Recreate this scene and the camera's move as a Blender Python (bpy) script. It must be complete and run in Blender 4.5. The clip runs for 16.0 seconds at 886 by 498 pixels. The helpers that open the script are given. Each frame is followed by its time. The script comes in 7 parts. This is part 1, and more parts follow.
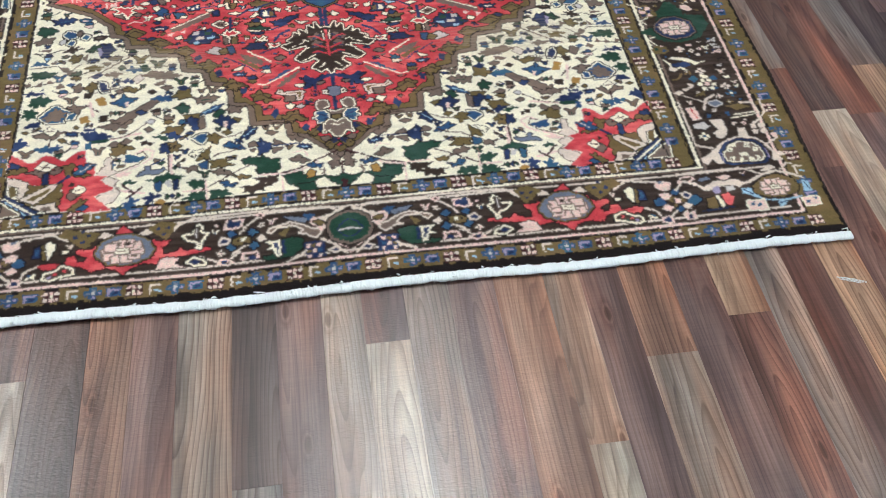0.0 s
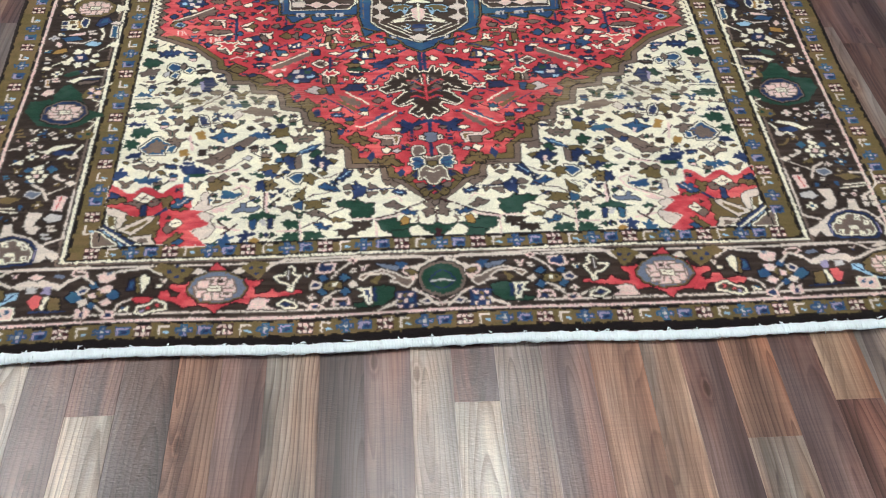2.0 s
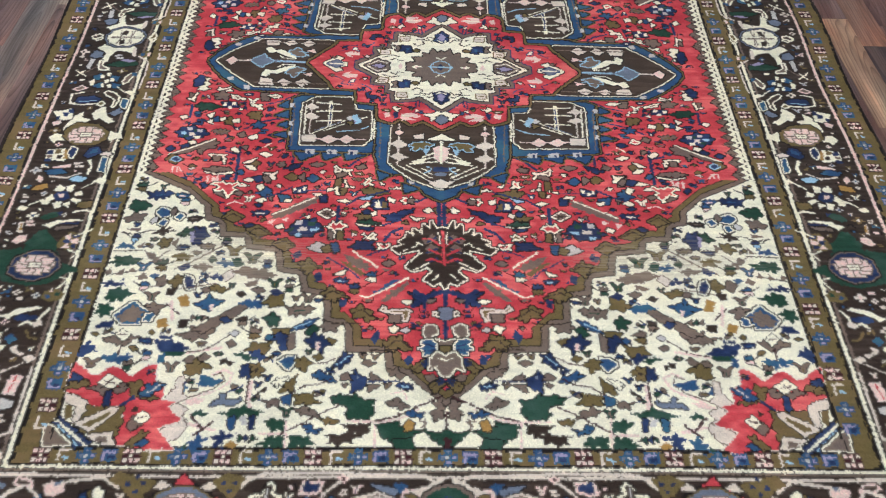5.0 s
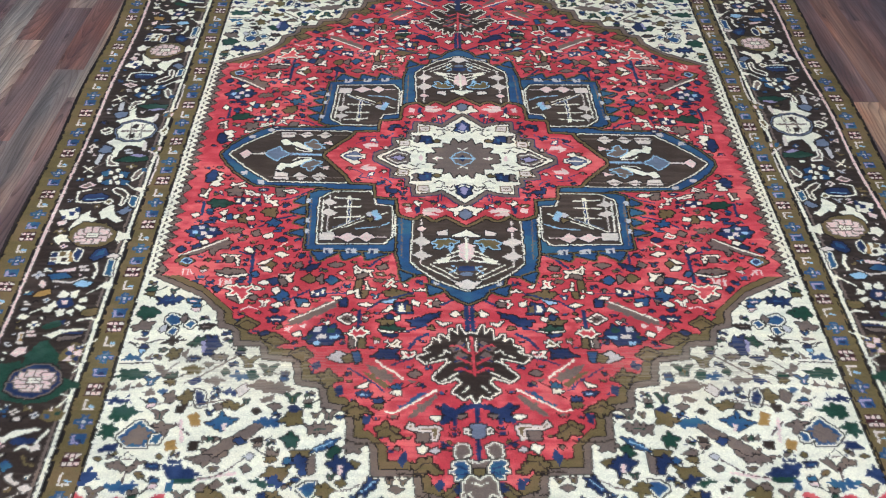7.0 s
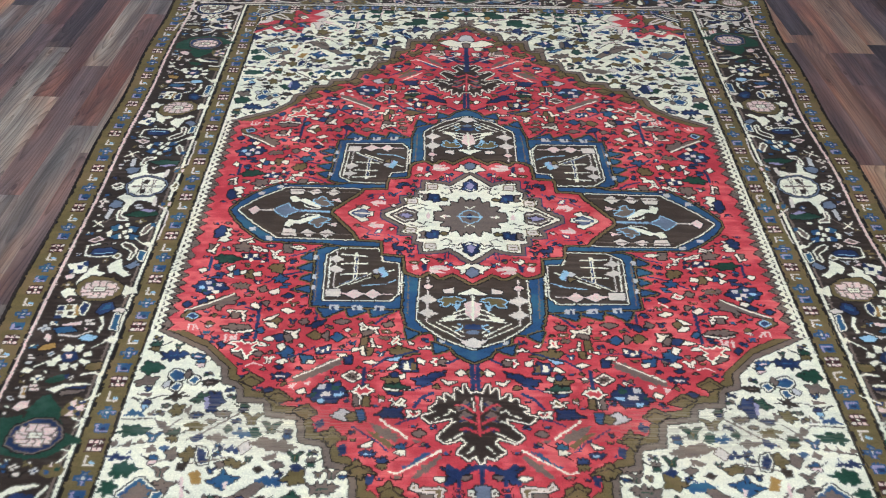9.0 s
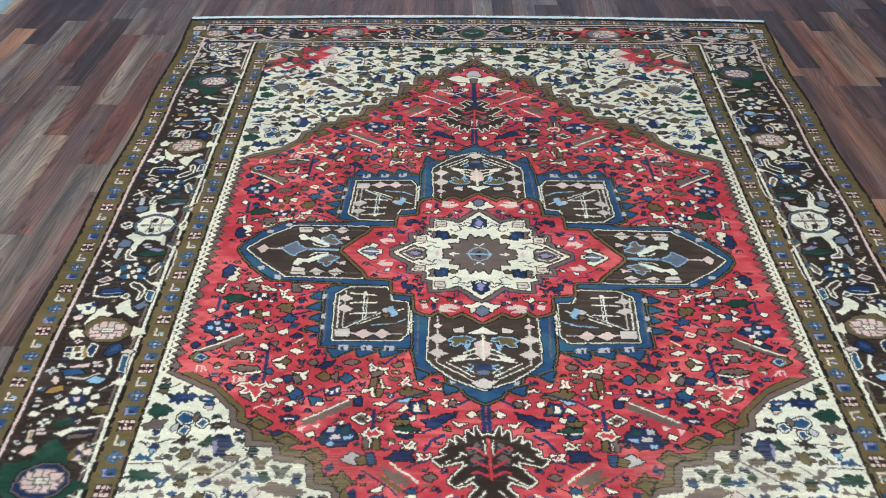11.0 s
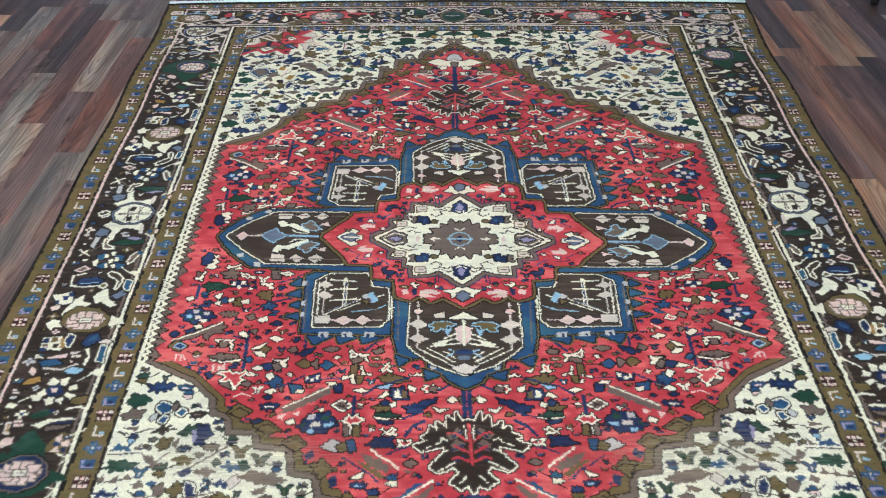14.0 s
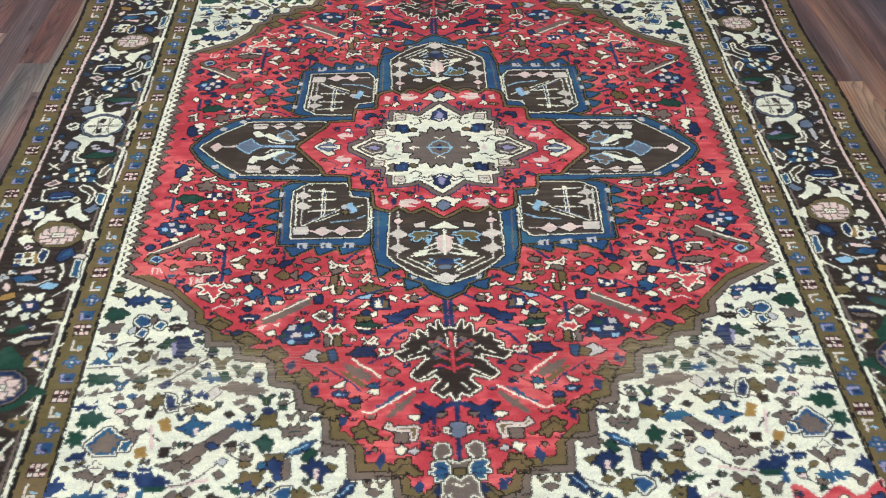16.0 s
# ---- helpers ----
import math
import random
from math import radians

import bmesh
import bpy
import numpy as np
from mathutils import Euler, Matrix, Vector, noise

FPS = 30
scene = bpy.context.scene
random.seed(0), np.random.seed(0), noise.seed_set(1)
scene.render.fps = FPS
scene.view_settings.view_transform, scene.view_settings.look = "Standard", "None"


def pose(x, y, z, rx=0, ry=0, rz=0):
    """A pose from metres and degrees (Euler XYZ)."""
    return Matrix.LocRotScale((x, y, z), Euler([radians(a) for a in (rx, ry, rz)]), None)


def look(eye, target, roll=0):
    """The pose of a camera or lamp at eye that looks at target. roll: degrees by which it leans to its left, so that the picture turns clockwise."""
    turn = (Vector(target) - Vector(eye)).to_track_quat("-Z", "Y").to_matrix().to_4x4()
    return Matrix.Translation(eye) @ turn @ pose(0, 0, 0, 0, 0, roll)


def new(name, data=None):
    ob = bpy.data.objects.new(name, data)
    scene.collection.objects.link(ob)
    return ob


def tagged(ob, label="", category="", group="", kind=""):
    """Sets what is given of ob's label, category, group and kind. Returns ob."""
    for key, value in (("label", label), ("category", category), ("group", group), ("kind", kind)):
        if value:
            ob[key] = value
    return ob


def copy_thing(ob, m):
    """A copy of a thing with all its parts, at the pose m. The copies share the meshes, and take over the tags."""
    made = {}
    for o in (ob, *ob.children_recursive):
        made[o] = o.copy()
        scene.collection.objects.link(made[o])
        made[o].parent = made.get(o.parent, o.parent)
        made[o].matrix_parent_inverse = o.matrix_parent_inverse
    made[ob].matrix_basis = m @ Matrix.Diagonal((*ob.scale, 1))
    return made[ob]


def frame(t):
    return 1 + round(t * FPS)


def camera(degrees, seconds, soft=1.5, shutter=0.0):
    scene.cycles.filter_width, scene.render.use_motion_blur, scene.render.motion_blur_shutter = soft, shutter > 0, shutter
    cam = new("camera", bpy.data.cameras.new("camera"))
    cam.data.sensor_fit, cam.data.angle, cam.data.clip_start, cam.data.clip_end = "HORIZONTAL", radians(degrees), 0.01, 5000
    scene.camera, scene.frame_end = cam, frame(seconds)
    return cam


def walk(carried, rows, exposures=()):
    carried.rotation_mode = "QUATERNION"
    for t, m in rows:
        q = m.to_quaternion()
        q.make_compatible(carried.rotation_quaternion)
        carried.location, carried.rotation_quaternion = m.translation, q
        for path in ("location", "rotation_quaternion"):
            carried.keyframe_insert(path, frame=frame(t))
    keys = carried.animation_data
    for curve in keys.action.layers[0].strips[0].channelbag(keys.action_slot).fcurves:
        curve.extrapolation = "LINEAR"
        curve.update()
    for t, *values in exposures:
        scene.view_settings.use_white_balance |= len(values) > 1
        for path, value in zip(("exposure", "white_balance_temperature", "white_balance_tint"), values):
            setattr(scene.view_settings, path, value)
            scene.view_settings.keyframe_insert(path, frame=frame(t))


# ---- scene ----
cam = camera(55.2, 16.0, soft=1.0)
PATH = [
    (0, (-0.021, -0.804, 1.276), (0.223, 0.409, -0.295), 3.4),
    (0.5, (-0.03, -0.803, 1.272), (0.191, 0.412, -0.302), 3.2),
    (1, (-0.058, -0.792, 1.277), (0.119, 0.434, -0.294), 2.9),
    (1.5, (-0.084, -0.786, 1.274), (0.054, 0.473, -0.275), 2.3),
    (2, (-0.089, -0.738, 1.275), (0.032, 0.544, -0.255), 2.5),
    (2.5, (-0.076, -0.646, 1.277), (0.003, 0.641, -0.252), 2.3),
    (3, (-0.059, -0.57, 1.273), (-0.017, 0.716, -0.257), 2.3),
    (3.5, (-0.034, -0.521, 1.278), (-0.006, 0.781, -0.24), 2.4),
    (4, (-0.028, -0.498, 1.284), (0.012, 0.83, -0.21), 2.8),
    (4.5, (-0.04, -0.441, 1.28), (0.007, 0.907, -0.196), 2.9),
    (4.7, (-0.042, -0.406, 1.28), (0.009, 0.944, -0.195), 2.9),
    (6.8, (-0.097, -0.238, 1.253), (-0.052, 1.22, -0.115), 1.8),
    (7, (-0.092, -0.23, 1.25), (-0.051, 1.239, -0.107), 1.7),
    (7.5, (-0.089, -0.219, 1.251), (-0.054, 1.277, -0.077), 1.6),
    (8, (-0.086, -0.218, 1.251), (-0.05, 1.302, -0.048), 1.6),
    (8.5, (-0.088, -0.226, 1.252), (-0.056, 1.316, -0.022), 1.8),
    (9, (-0.09, -0.229, 1.25), (-0.069, 1.328, -0.004), 1.8),
    (11.5, (-0.096, -0.201, 1.262), (-0.093, 1.4, 0.063), 1.0),
    (12, (-0.089, -0.198, 1.261), (-0.062, 1.399, 0.058), 1.4),
    (12.5, (-0.088, -0.195, 1.259), (-0.058, 1.396, 0.048), 1.5),
    (13, (-0.089, -0.194, 1.258), (-0.061, 1.394, 0.042), 1.3),
    (13.5, (-0.082, -0.192, 1.258), (-0.052, 1.391, 0.035), 1.2),
    (14, (-0.077, -0.198, 1.259), (-0.046, 1.377, 0.027), 1.0),
    (14.5, (-0.076, -0.203, 1.253), (-0.036, 1.356, 0.001), 1.2),
    (15, (-0.068, -0.203, 1.247), (-0.023, 1.324, -0.044), 1.2),
    (15.5, (-0.068, -0.197, 1.237), (-0.015, 1.284, -0.105), 1.1),
    (16, (-0.068, -0.186, 1.23), (0.0, 1.258, -0.152), 1.2),
]
EXPOSURES = ((0.0, 0.03, 6600, 10), (1.5, 0.04, 6700, 10), (3.5, -0.05, 6650, 10), (4.5, -0.03, 6600, 10), (7.0, 0.07, 6000, 10), (9.0, 0.05, 6050, 8), (12.5, 0.03, 6200, 5), (14.5, 0.03, 6200, 5), (16.0, 0.08, 6250, 5))
LAMP = 16.5
# The first answers the floor's glare; the other three are added, unseen fill lights.
LAMPS = ((0.2, 0.62), (-2.0, 0.95), (2.45, -0.75), (-0.4, 4.2))
walk(cam, [(t, look(eye, target, roll)) for t, eye, target, roll in PATH], EXPOSURES)

# ---- world and light ----
world = bpy.data.worlds.new("room_air")
world.use_nodes = True
world.node_tree.nodes["Background"].inputs[0].default_value = (0.8, 0.9, 1.0, 1)
world.node_tree.nodes["Background"].inputs[1].default_value = 0.05
scene.world = world
scene.view_settings.exposure = 0.0


# ---- materials ----
def lin(r, g, b):
    """Linear colour from 0..255 display values."""
    return tuple(((c / 255 + 0.055) / 1.055) ** 2.4 if c > 10 else c / 3295 for c in (r, g, b))


def material(name, rough=0.6, metal=0.0, base=(0.5, 0.5, 0.5)):
    m = bpy.data.materials.new(name)
    m.use_nodes = True
    b = m.node_tree.nodes["Principled BSDF"]
    b.inputs["Base Color"].default_value = (*base, 1)
    b.inputs["Roughness"].default_value = rough
    b.inputs["Metallic"].default_value = metal
    return m, m.node_tree, b


def node(tree, kind, **values):
    n = tree.nodes.new(kind)
    for key, value in values.items():
        if key == "op":
            n.operation = value
        elif key == "blend":
            n.data_type, n.blend_type = "RGBA", value
        else:
            n.inputs[key.replace("_", " ")].default_value = value
    return n


def mix(tree, blend, fac, a, b):
    """A colour mix of two sockets or colours."""
    n = node(tree, "ShaderNodeMix", blend=blend)
    for index, value in ((0, fac), (6, a), (7, b)):
        if isinstance(value, bpy.types.NodeSocket):
            tree.links.new(value, n.inputs[index])
        else:
            n.inputs[index].default_value = value
    return n.outputs[2]


def ramp(tree, fac, stops):
    n = tree.nodes.new("ShaderNodeValToRGB")
    while len(n.color_ramp.elements) < len(stops):
        n.color_ramp.elements.new(0.5)
    for e, (p, c) in zip(n.color_ramp.elements, stops):
        e.position, e.color = p, (*c, 1)
    tree.links.new(fac, n.inputs[0])
    return n.outputs[0]


def noise_of(tree, vector, scale, detail=3.0, rough=0.5):
    n = node(tree, "ShaderNodeTexNoise", Scale=scale, Detail=detail, Roughness=rough)
    tree.links.new(vector, n.inputs["Vector"])
    return n.outputs["Fac"]


def bump(tree, shader, height, strength, distance):
    n = node(tree, "ShaderNodeBump", Strength=strength, Distance=distance)
    tree.links.new(height, n.inputs["Height"])
    tree.links.new(n.outputs[0], shader.inputs["Normal"])


def pile_material():
    """Wool pile: the dye of each knot, mottled by yarn and by the lie of the nap."""
    m, t, b = material("wool_pile", 0.85)
    dye = t.nodes.new("ShaderNodeAttribute")
    dye.attribute_name = "dye"
    where = t.nodes.new("ShaderNodeNewGeometry").outputs["Position"]
    yarn = noise_of(t, where, 420, 2)
    nap = noise_of(t, where, 9, 4, 0.6)
    c = mix(t, "MULTIPLY", 1.0, dye.outputs["Color"], ramp(t, yarn, [(0.25, (0.88, 0.88, 0.88)), (0.75, (1.07, 1.07, 1.07))]))
    c = mix(t, "MULTIPLY", 1.0, c, ramp(t, nap, [(0.3, (0.9, 0.9, 0.9)), (0.7, (1.06, 1.06, 1.06))]))
    t.links.new(c, b.inputs["Base Color"])
    b.inputs["Specular IOR Level"].default_value = 0.12
    b.inputs["Sheen Weight"].default_value = 0.08
    b.inputs["Sheen Roughness"].default_value = 0.4
    bump(t, b, yarn, 0.35, 0.001)
    return m


def wool_material(name, base, spread=0.25, scale=300):
    m, t, b = material(name, 0.9)
    where = t.nodes.new("ShaderNodeNewGeometry").outputs["Position"]
    n = noise_of(t, where, scale, 4, 0.65)
    lo, hi = tuple(c * (1 - spread) for c in base), tuple(min(1, c * (1 + spread * 0.6)) for c in base)
    t.links.new(ramp(t, n, [(0.3, lo), (0.7, hi)]), b.inputs["Base Color"])
    bump(t, b, n, 0.4, 0.002)
    return m


WOOD = {
    "beige": [(148, 130, 112), (212, 197, 176)],
    "tan": [(136, 100, 78), (202, 168, 138)],
    "grey": [(98, 86, 80), (166, 154, 143)],
    "mauve": [(86, 67, 64), (144, 118, 110)],
    "dark": [(64, 50, 46), (112, 94, 87)],
    "russet": [(92, 66, 58), (146, 109, 96)],
    "greige": [(110, 96, 86), (180, 165, 149)],
    "orange": [(119, 82, 65), (182, 142, 118)],
}


def wood_material(tone, island=False):
    """Printed laminate strip: long grain, cathedral figure, a knot here and there, under a satin coat."""
    m, t, b = material("laminate_" + (tone or "mixed"), 0.42)
    where = t.nodes.new("ShaderNodeNewGeometry")
    rand = where.outputs["Random Per Island"] if island else t.nodes.new("ShaderNodeObjectInfo").outputs["Random"]
    shift = node(t, "ShaderNodeVectorMath", op="MULTIPLY_ADD")
    shift.inputs[1].default_value = (37.0, 91.0, 13.0)
    t.links.new(rand, shift.inputs[0])
    t.links.new(where.outputs["Position"], shift.inputs[2])

    def stretched(x, y):
        n = node(t, "ShaderNodeVectorMath", op="MULTIPLY")
        n.inputs[1].default_value = (x, y, 1)
        t.links.new(shift.outputs[0], n.inputs[0])
        return n.outputs[0]

    fine = noise_of(t, stretched(260, 5), 1.0, 4, 0.6)
    tint = noise_of(t, stretched(11, 2.1), 1.0, 3, 0.55)
    shade = noise_of(t, stretched(17, 3.3), 1.0, 3, 0.6)
    streak = noise_of(t, stretched(34, 1.1), 1.0, 4, 0.6)
    cross = noise_of(t, stretched(10, 330), 1.0, 2)
    blotch = noise_of(t, stretched(24, 1.6), 1.0, 2)
    # cathedral figure: long narrow ovals about a heart that lies somewhere on or beside the strip
    local = where.outputs["Position"] if island else t.nodes.new("ShaderNodeTexCoord").outputs["Object"]
    heart = node(t, "ShaderNodeVectorMath", op="MULTIPLY_ADD")
    heart.inputs[1].default_value = (0.12, -0.75, 0.0)
    heart.inputs[2].default_value = (-0.06, 0.42, 0.0)
    t.links.new(rand, heart.inputs[0])
    away = node(t, "ShaderNodeVectorMath", op="ADD")
    t.links.new(local, away.inputs[0])
    t.links.new(heart.outputs[0], away.inputs[1])
    oval = node(t, "ShaderNodeVectorMath", op="MULTIPLY")
    oval.inputs[1].default_value = (1.0, 0.085, 0.0)
    t.links.new(away.outputs[0], oval.inputs[0])
    warp = noise_of(t, stretched(13, 1.9), 1.0, 2)
    far = node(t, "ShaderNodeVectorMath", op="LENGTH")
    t.links.new(oval.outputs[0], far.inputs[0])
    phase = node(t, "ShaderNodeMath", op="MULTIPLY_ADD")
    phase.inputs[1].default_value = 0.055
    t.links.new(warp, phase.inputs[0])
    t.links.new(far.outputs["Value"], phase.inputs[2])
    ringed = node(t, "ShaderNodeMath", op="MULTIPLY")
    ringed.inputs[1].default_value = 120.0
    t.links.new(phase.outputs[0], ringed.inputs[0])
    figure = node(t, "ShaderNodeMath", op="FRACT")
    t.links.new(ringed.outputs[0], figure.inputs[0])
    grain = ramp(t, figure.outputs[0], [(0.0, (1.1, 1.1, 1.1)), (0.5, (1.0, 1.0, 1.0)), (0.72, (0.8, 0.77, 0.75)), (0.93, (0.52, 0.47, 0.45)), (1.0, (1.05, 1.05, 1.05))])
    much = node(t, "ShaderNodeMath", op="MULTIPLY")
    much.inputs[1].default_value = 9.37
    t.links.new(rand, much.inputs[0])
    share = node(t, "ShaderNodeMath", op="FRACT")
    t.links.new(much.outputs[0], share.inputs[0])
    knots = node(t, "ShaderNodeTexVoronoi", Scale=1.0, Randomness=1.0)
    knots.voronoi_dimensions = "2D"
    t.links.new(stretched(6.5, 2.3), knots.inputs["Vector"])
    add = node(t, "ShaderNodeMix")
    add.inputs[0].default_value = 0.35
    t.links.new(streak, add.inputs[2])
    t.links.new(blotch, add.inputs[3])
    if tone:
        lo, hi = (lin(*c) for c in WOOD[tone])
        mid = tuple((p * 0.45 + q * 0.55) for p, q in zip(lo, hi))
        c = ramp(t, add.outputs[0], [(0.3, lo), (0.48, mid), (0.68, hi)])
    else:
        tones = [lin(*WOOD[k][i]) for k, i in (("dark", 0), ("mauve", 1), ("russet", 0), ("grey", 0), ("dark", 1), ("tan", 0), ("mauve", 0), ("grey", 1), ("orange", 0), ("tan", 1), ("dark", 1), ("beige", 1))]
        base = ramp(t, rand, [(i / len(tones), c) for i, c in enumerate(tones)])
        base.node.color_ramp.interpolation = "CONSTANT"
        c = mix(t, "MULTIPLY", 1.0, base, ramp(t, add.outputs[0], [(0.2, (0.7, 0.68, 0.66)), (0.8, (1.35, 1.33, 1.3))]))
    c = mix(t, "MULTIPLY", 1.0, c, ramp(t, fine, [(0.34, (0.76, 0.74, 0.73)), (0.6, (1.06, 1.06, 1.06))]))
    c = mix(t, "MULTIPLY", 1.0, c, ramp(t, cross, [(0.3, (0.93, 0.93, 0.94)), (0.7, (1.06, 1.06, 1.05))]))
    c = mix(t, "MULTIPLY", 1.0, c, ramp(t, blotch, [(0.3, (0.68, 0.64, 0.65)), (0.7, (1.3, 1.28, 1.25))]))
    c = mix(t, "MULTIPLY", 1.0, c, ramp(t, tint, [(0.34, (1.22, 0.97, 0.84)), (0.5, (1.0, 1.0, 1.0)), (0.66, (0.86, 0.98, 1.06))]))
    c = mix(t, "MULTIPLY", 1.0, c, ramp(t, shade, [(0.32, (0.74, 0.72, 0.72)), (0.68, (1.22, 1.21, 1.19))]))
    some = node(t, "ShaderNodeMath", op="MULTIPLY_ADD")
    some.inputs[1].default_value, some.inputs[2].default_value = 0.5, 0.5
    t.links.new(share.outputs[0], some.inputs[0])
    c = mix(t, "MULTIPLY", some.outputs[0], c, grain)
    c = mix(t, "MULTIPLY", 1.0, c, ramp(t, knots.outputs["Distance"], [(0.0, (0.4, 0.32, 0.28)), (0.03, (0.5, 0.42, 0.38)), (0.045, (1.05, 1.0, 0.98)), (0.065, (0.75, 0.69, 0.66)), (0.1, (1, 1, 1))]))
    t.links.new(c, b.inputs["Base Color"])
    t.links.new(ramp(t, fine, [(0.3, (0.40, 0.40, 0.40)), (0.7, (0.28, 0.28, 0.28))]), b.inputs["Roughness"])
    b.inputs["Coat Weight"].default_value = 0.8
    b.inputs["Coat Roughness"].default_value = 0.17
    relief = noise_of(t, stretched(130, 300), 1.0, 3, 0.7)
    bump(t, b, relief, 0.32, 0.002)
    t.links.new(b.inputs["Normal"].links[0].from_socket, b.inputs["Coat Normal"])
    return m


def plaster_material(name, base):
    m, t, b = material(name, 0.85)
    where = t.nodes.new("ShaderNodeNewGeometry").outputs["Position"]
    n = noise_of(t, where, 3, 5, 0.6)
    t.links.new(ramp(t, n, [(0.3, tuple(c * 0.93 for c in base)), (0.7, base)]), b.inputs["Base Color"])
    bump(t, b, noise_of(t, where, 160, 3), 0.2, 0.001)
    return m


def glow_material(name, colour, strength):
    m, t, b = material(name, 0.5, base=(0.9, 0.9, 0.9))
    b.inputs["Emission Color"].default_value = (*colour, 1)
    b.inputs["Emission Strength"].default_value = strength
    return m


PILE = pile_material()
CORD = wool_material("bleached_cotton", (0.9, 1.0, 0.99), 0.03, 260)
EDGE = wool_material("dark_overcast_wool", lin(46, 36, 30), 0.4)
BACK = wool_material("rug_back", lin(120, 100, 84), 0.3)
# Unseen walls, tinted blue to throw a cool sheen on the floor.
WALL = plaster_material("unseen_wall_blue", (0.42, 0.50, 0.68))
CEIL = plaster_material("ceiling_paint", (0.8, 0.8, 0.79))
GLOW = glow_material("tube_light_diffuser", (0.93, 0.97, 1.0), LAMP)
TRIMW = material("lamp_trim", 0.4, 0.0, (0.75, 0.75, 0.75))[0]
STEEL = material("dark_painted_steel", 0.35, 0.6, lin(70, 78, 92))[0]
RUBBER = material("black_rubber", 0.6, 0.0, (0.012, 0.012, 0.013))[0]
PALE_BLUE = wool_material("pale_blue_mottle", (0.55, 0.74, 0.82), 0.12, 40)
LAMINATE = {k: wood_material(k) for k in WOOD}
LAMINATE_REST = wood_material(None, True)
UNDER = material("floor_joint", 0.8, 0.0, lin(72, 58, 52))[0]


# ---- building blocks ----
def part(name, bm, mat, parent=None, label=""):
    mesh = bpy.data.meshes.new(name)
    bm.to_mesh(mesh)
    bm.free()
    mesh.materials.append(mat)
    ob = new(name, mesh)
    ob.parent = parent
    return tagged(ob, label)


def box_mesh(x0, x1, y0, y1, z0, z1, bevel=0.0):
    bm = bmesh.new()
    bmesh.ops.create_cube(bm, size=1)
    bmesh.ops.transform(bm, matrix=Matrix.LocRotScale(((x0 + x1) / 2, (y0 + y1) / 2, (z0 + z1) / 2), None, (x1 - x0, y1 - y0, z1 - z0)), verts=bm.verts)
    if bevel:
        bmesh.ops.bevel(bm, geom=bm.edges[:], offset=bevel, segments=2, affect="EDGES", profile=0.5)
    return bm


def tube_mesh(points, radii, sides=12, flat=1.0):
    """A closed tube along points, with a radius at each; flat squashes it in height."""
    bm = bmesh.new()
    rings = []
    for i, (p, r) in enumerate(zip(points, radii)):
        a, c = points[max(0, i - 1)], points[min(len(points) - 1, i + 1)]
        way = (Vector(c) - Vector(a)).normalized()
        side = way.cross(Vector((0, 0, 1)) if abs(way.z) < 0.9 else Vector((1, 0, 0))).normalized()
        up = side.cross(way)
        rings.append([bm.verts.new(Vector(p) + side * (r * math.cos(k * math.tau / sides)) + up * (r * flat * math.sin(k * math.tau / sides))) for k in range(sides)])
    for one, two in zip(rings, rings[1:]):
        for k in range(sides):
            bm.faces.new((one[k], one[(k + 1) % sides], two[(k + 1) % sides], two[k]))
    bm.faces.new(rings[0][::-1])
    bm.faces.new(rings[-1])
    for f in bm.faces:
        f.smooth = True
    bmesh.ops.recalc_face_normals(bm, faces=bm.faces)
    return bm


# ---- the room ----
X0, X1, Y0, Y1, HIGH = -3.3, 3.3, -2.6, 6.4, 2.75
tagged(part("floor", box_mesh(X0, X1, Y0, Y1, -0.12, -0.0035), UNDER), "dark joints and base under the laminate strips", "floor", kind="structure")
floor = bpy.data.objects["floor"]
for name, box in (("wall_north", (X0, X1, Y1, Y1 + 0.12, -0.12, HIGH)), ("wall_south", (X0, X1, Y0 - 0.12, Y0, -0.12, HIGH)),
                  ("wall_east", (X1, X1 + 0.12, Y0 - 0.12, Y1 + 0.12, -0.12, HIGH)), ("wall_west", (X0 - 0.12, X0, Y0 - 0.12, Y1 + 0.12, -0.12, HIGH))):
    tagged(part(name, box_mesh(*box), WALL), "plain unseen wall closing the room, blue-grey to cool the floor's sheen", "wall", kind="structure")
tagged(part("ceiling", box_mesh(X0 - 0.12, X1 + 0.12, Y0 - 0.12, Y1 + 0.12, HIGH, HIGH + 0.1), CEIL), "plain white painted ceiling", "ceiling", kind="structure")


def ceiling_light(x, y):
    """A surface-mounted tube light, 1.2 by 0.6 m."""
    lamp = tagged(new("ceiling_light"), "white rectangular ceiling light out of view, with a frosted glowing diffuser", "lamp", "ceiling lights")
    lamp.location = (x, y, HIGH - 0.06)
    for sx, sy, w, d in ((-0.315, 0, 0.03, 1.26), (0.315, 0, 0.03, 1.26), (0, -0.615, 0.6, 0.03), (0, 0.615, 0.6, 0.03)):
        part("frame", box_mesh(sx - w / 2, sx + w / 2, sy - d / 2, sy + d / 2, -0.005, 0.058, 0.003), TRIMW, lamp)
    part("diffuser", box_mesh(-0.299, 0.299, -0.599, 0.599, 0.005, 0.03), GLOW, lamp, "frosted white diffuser")
    return lamp


lamp = ceiling_light(*LAMPS[0])
for x, y in LAMPS[1:]:
    copy_thing(lamp, pose(x, y, HIGH - 0.06))


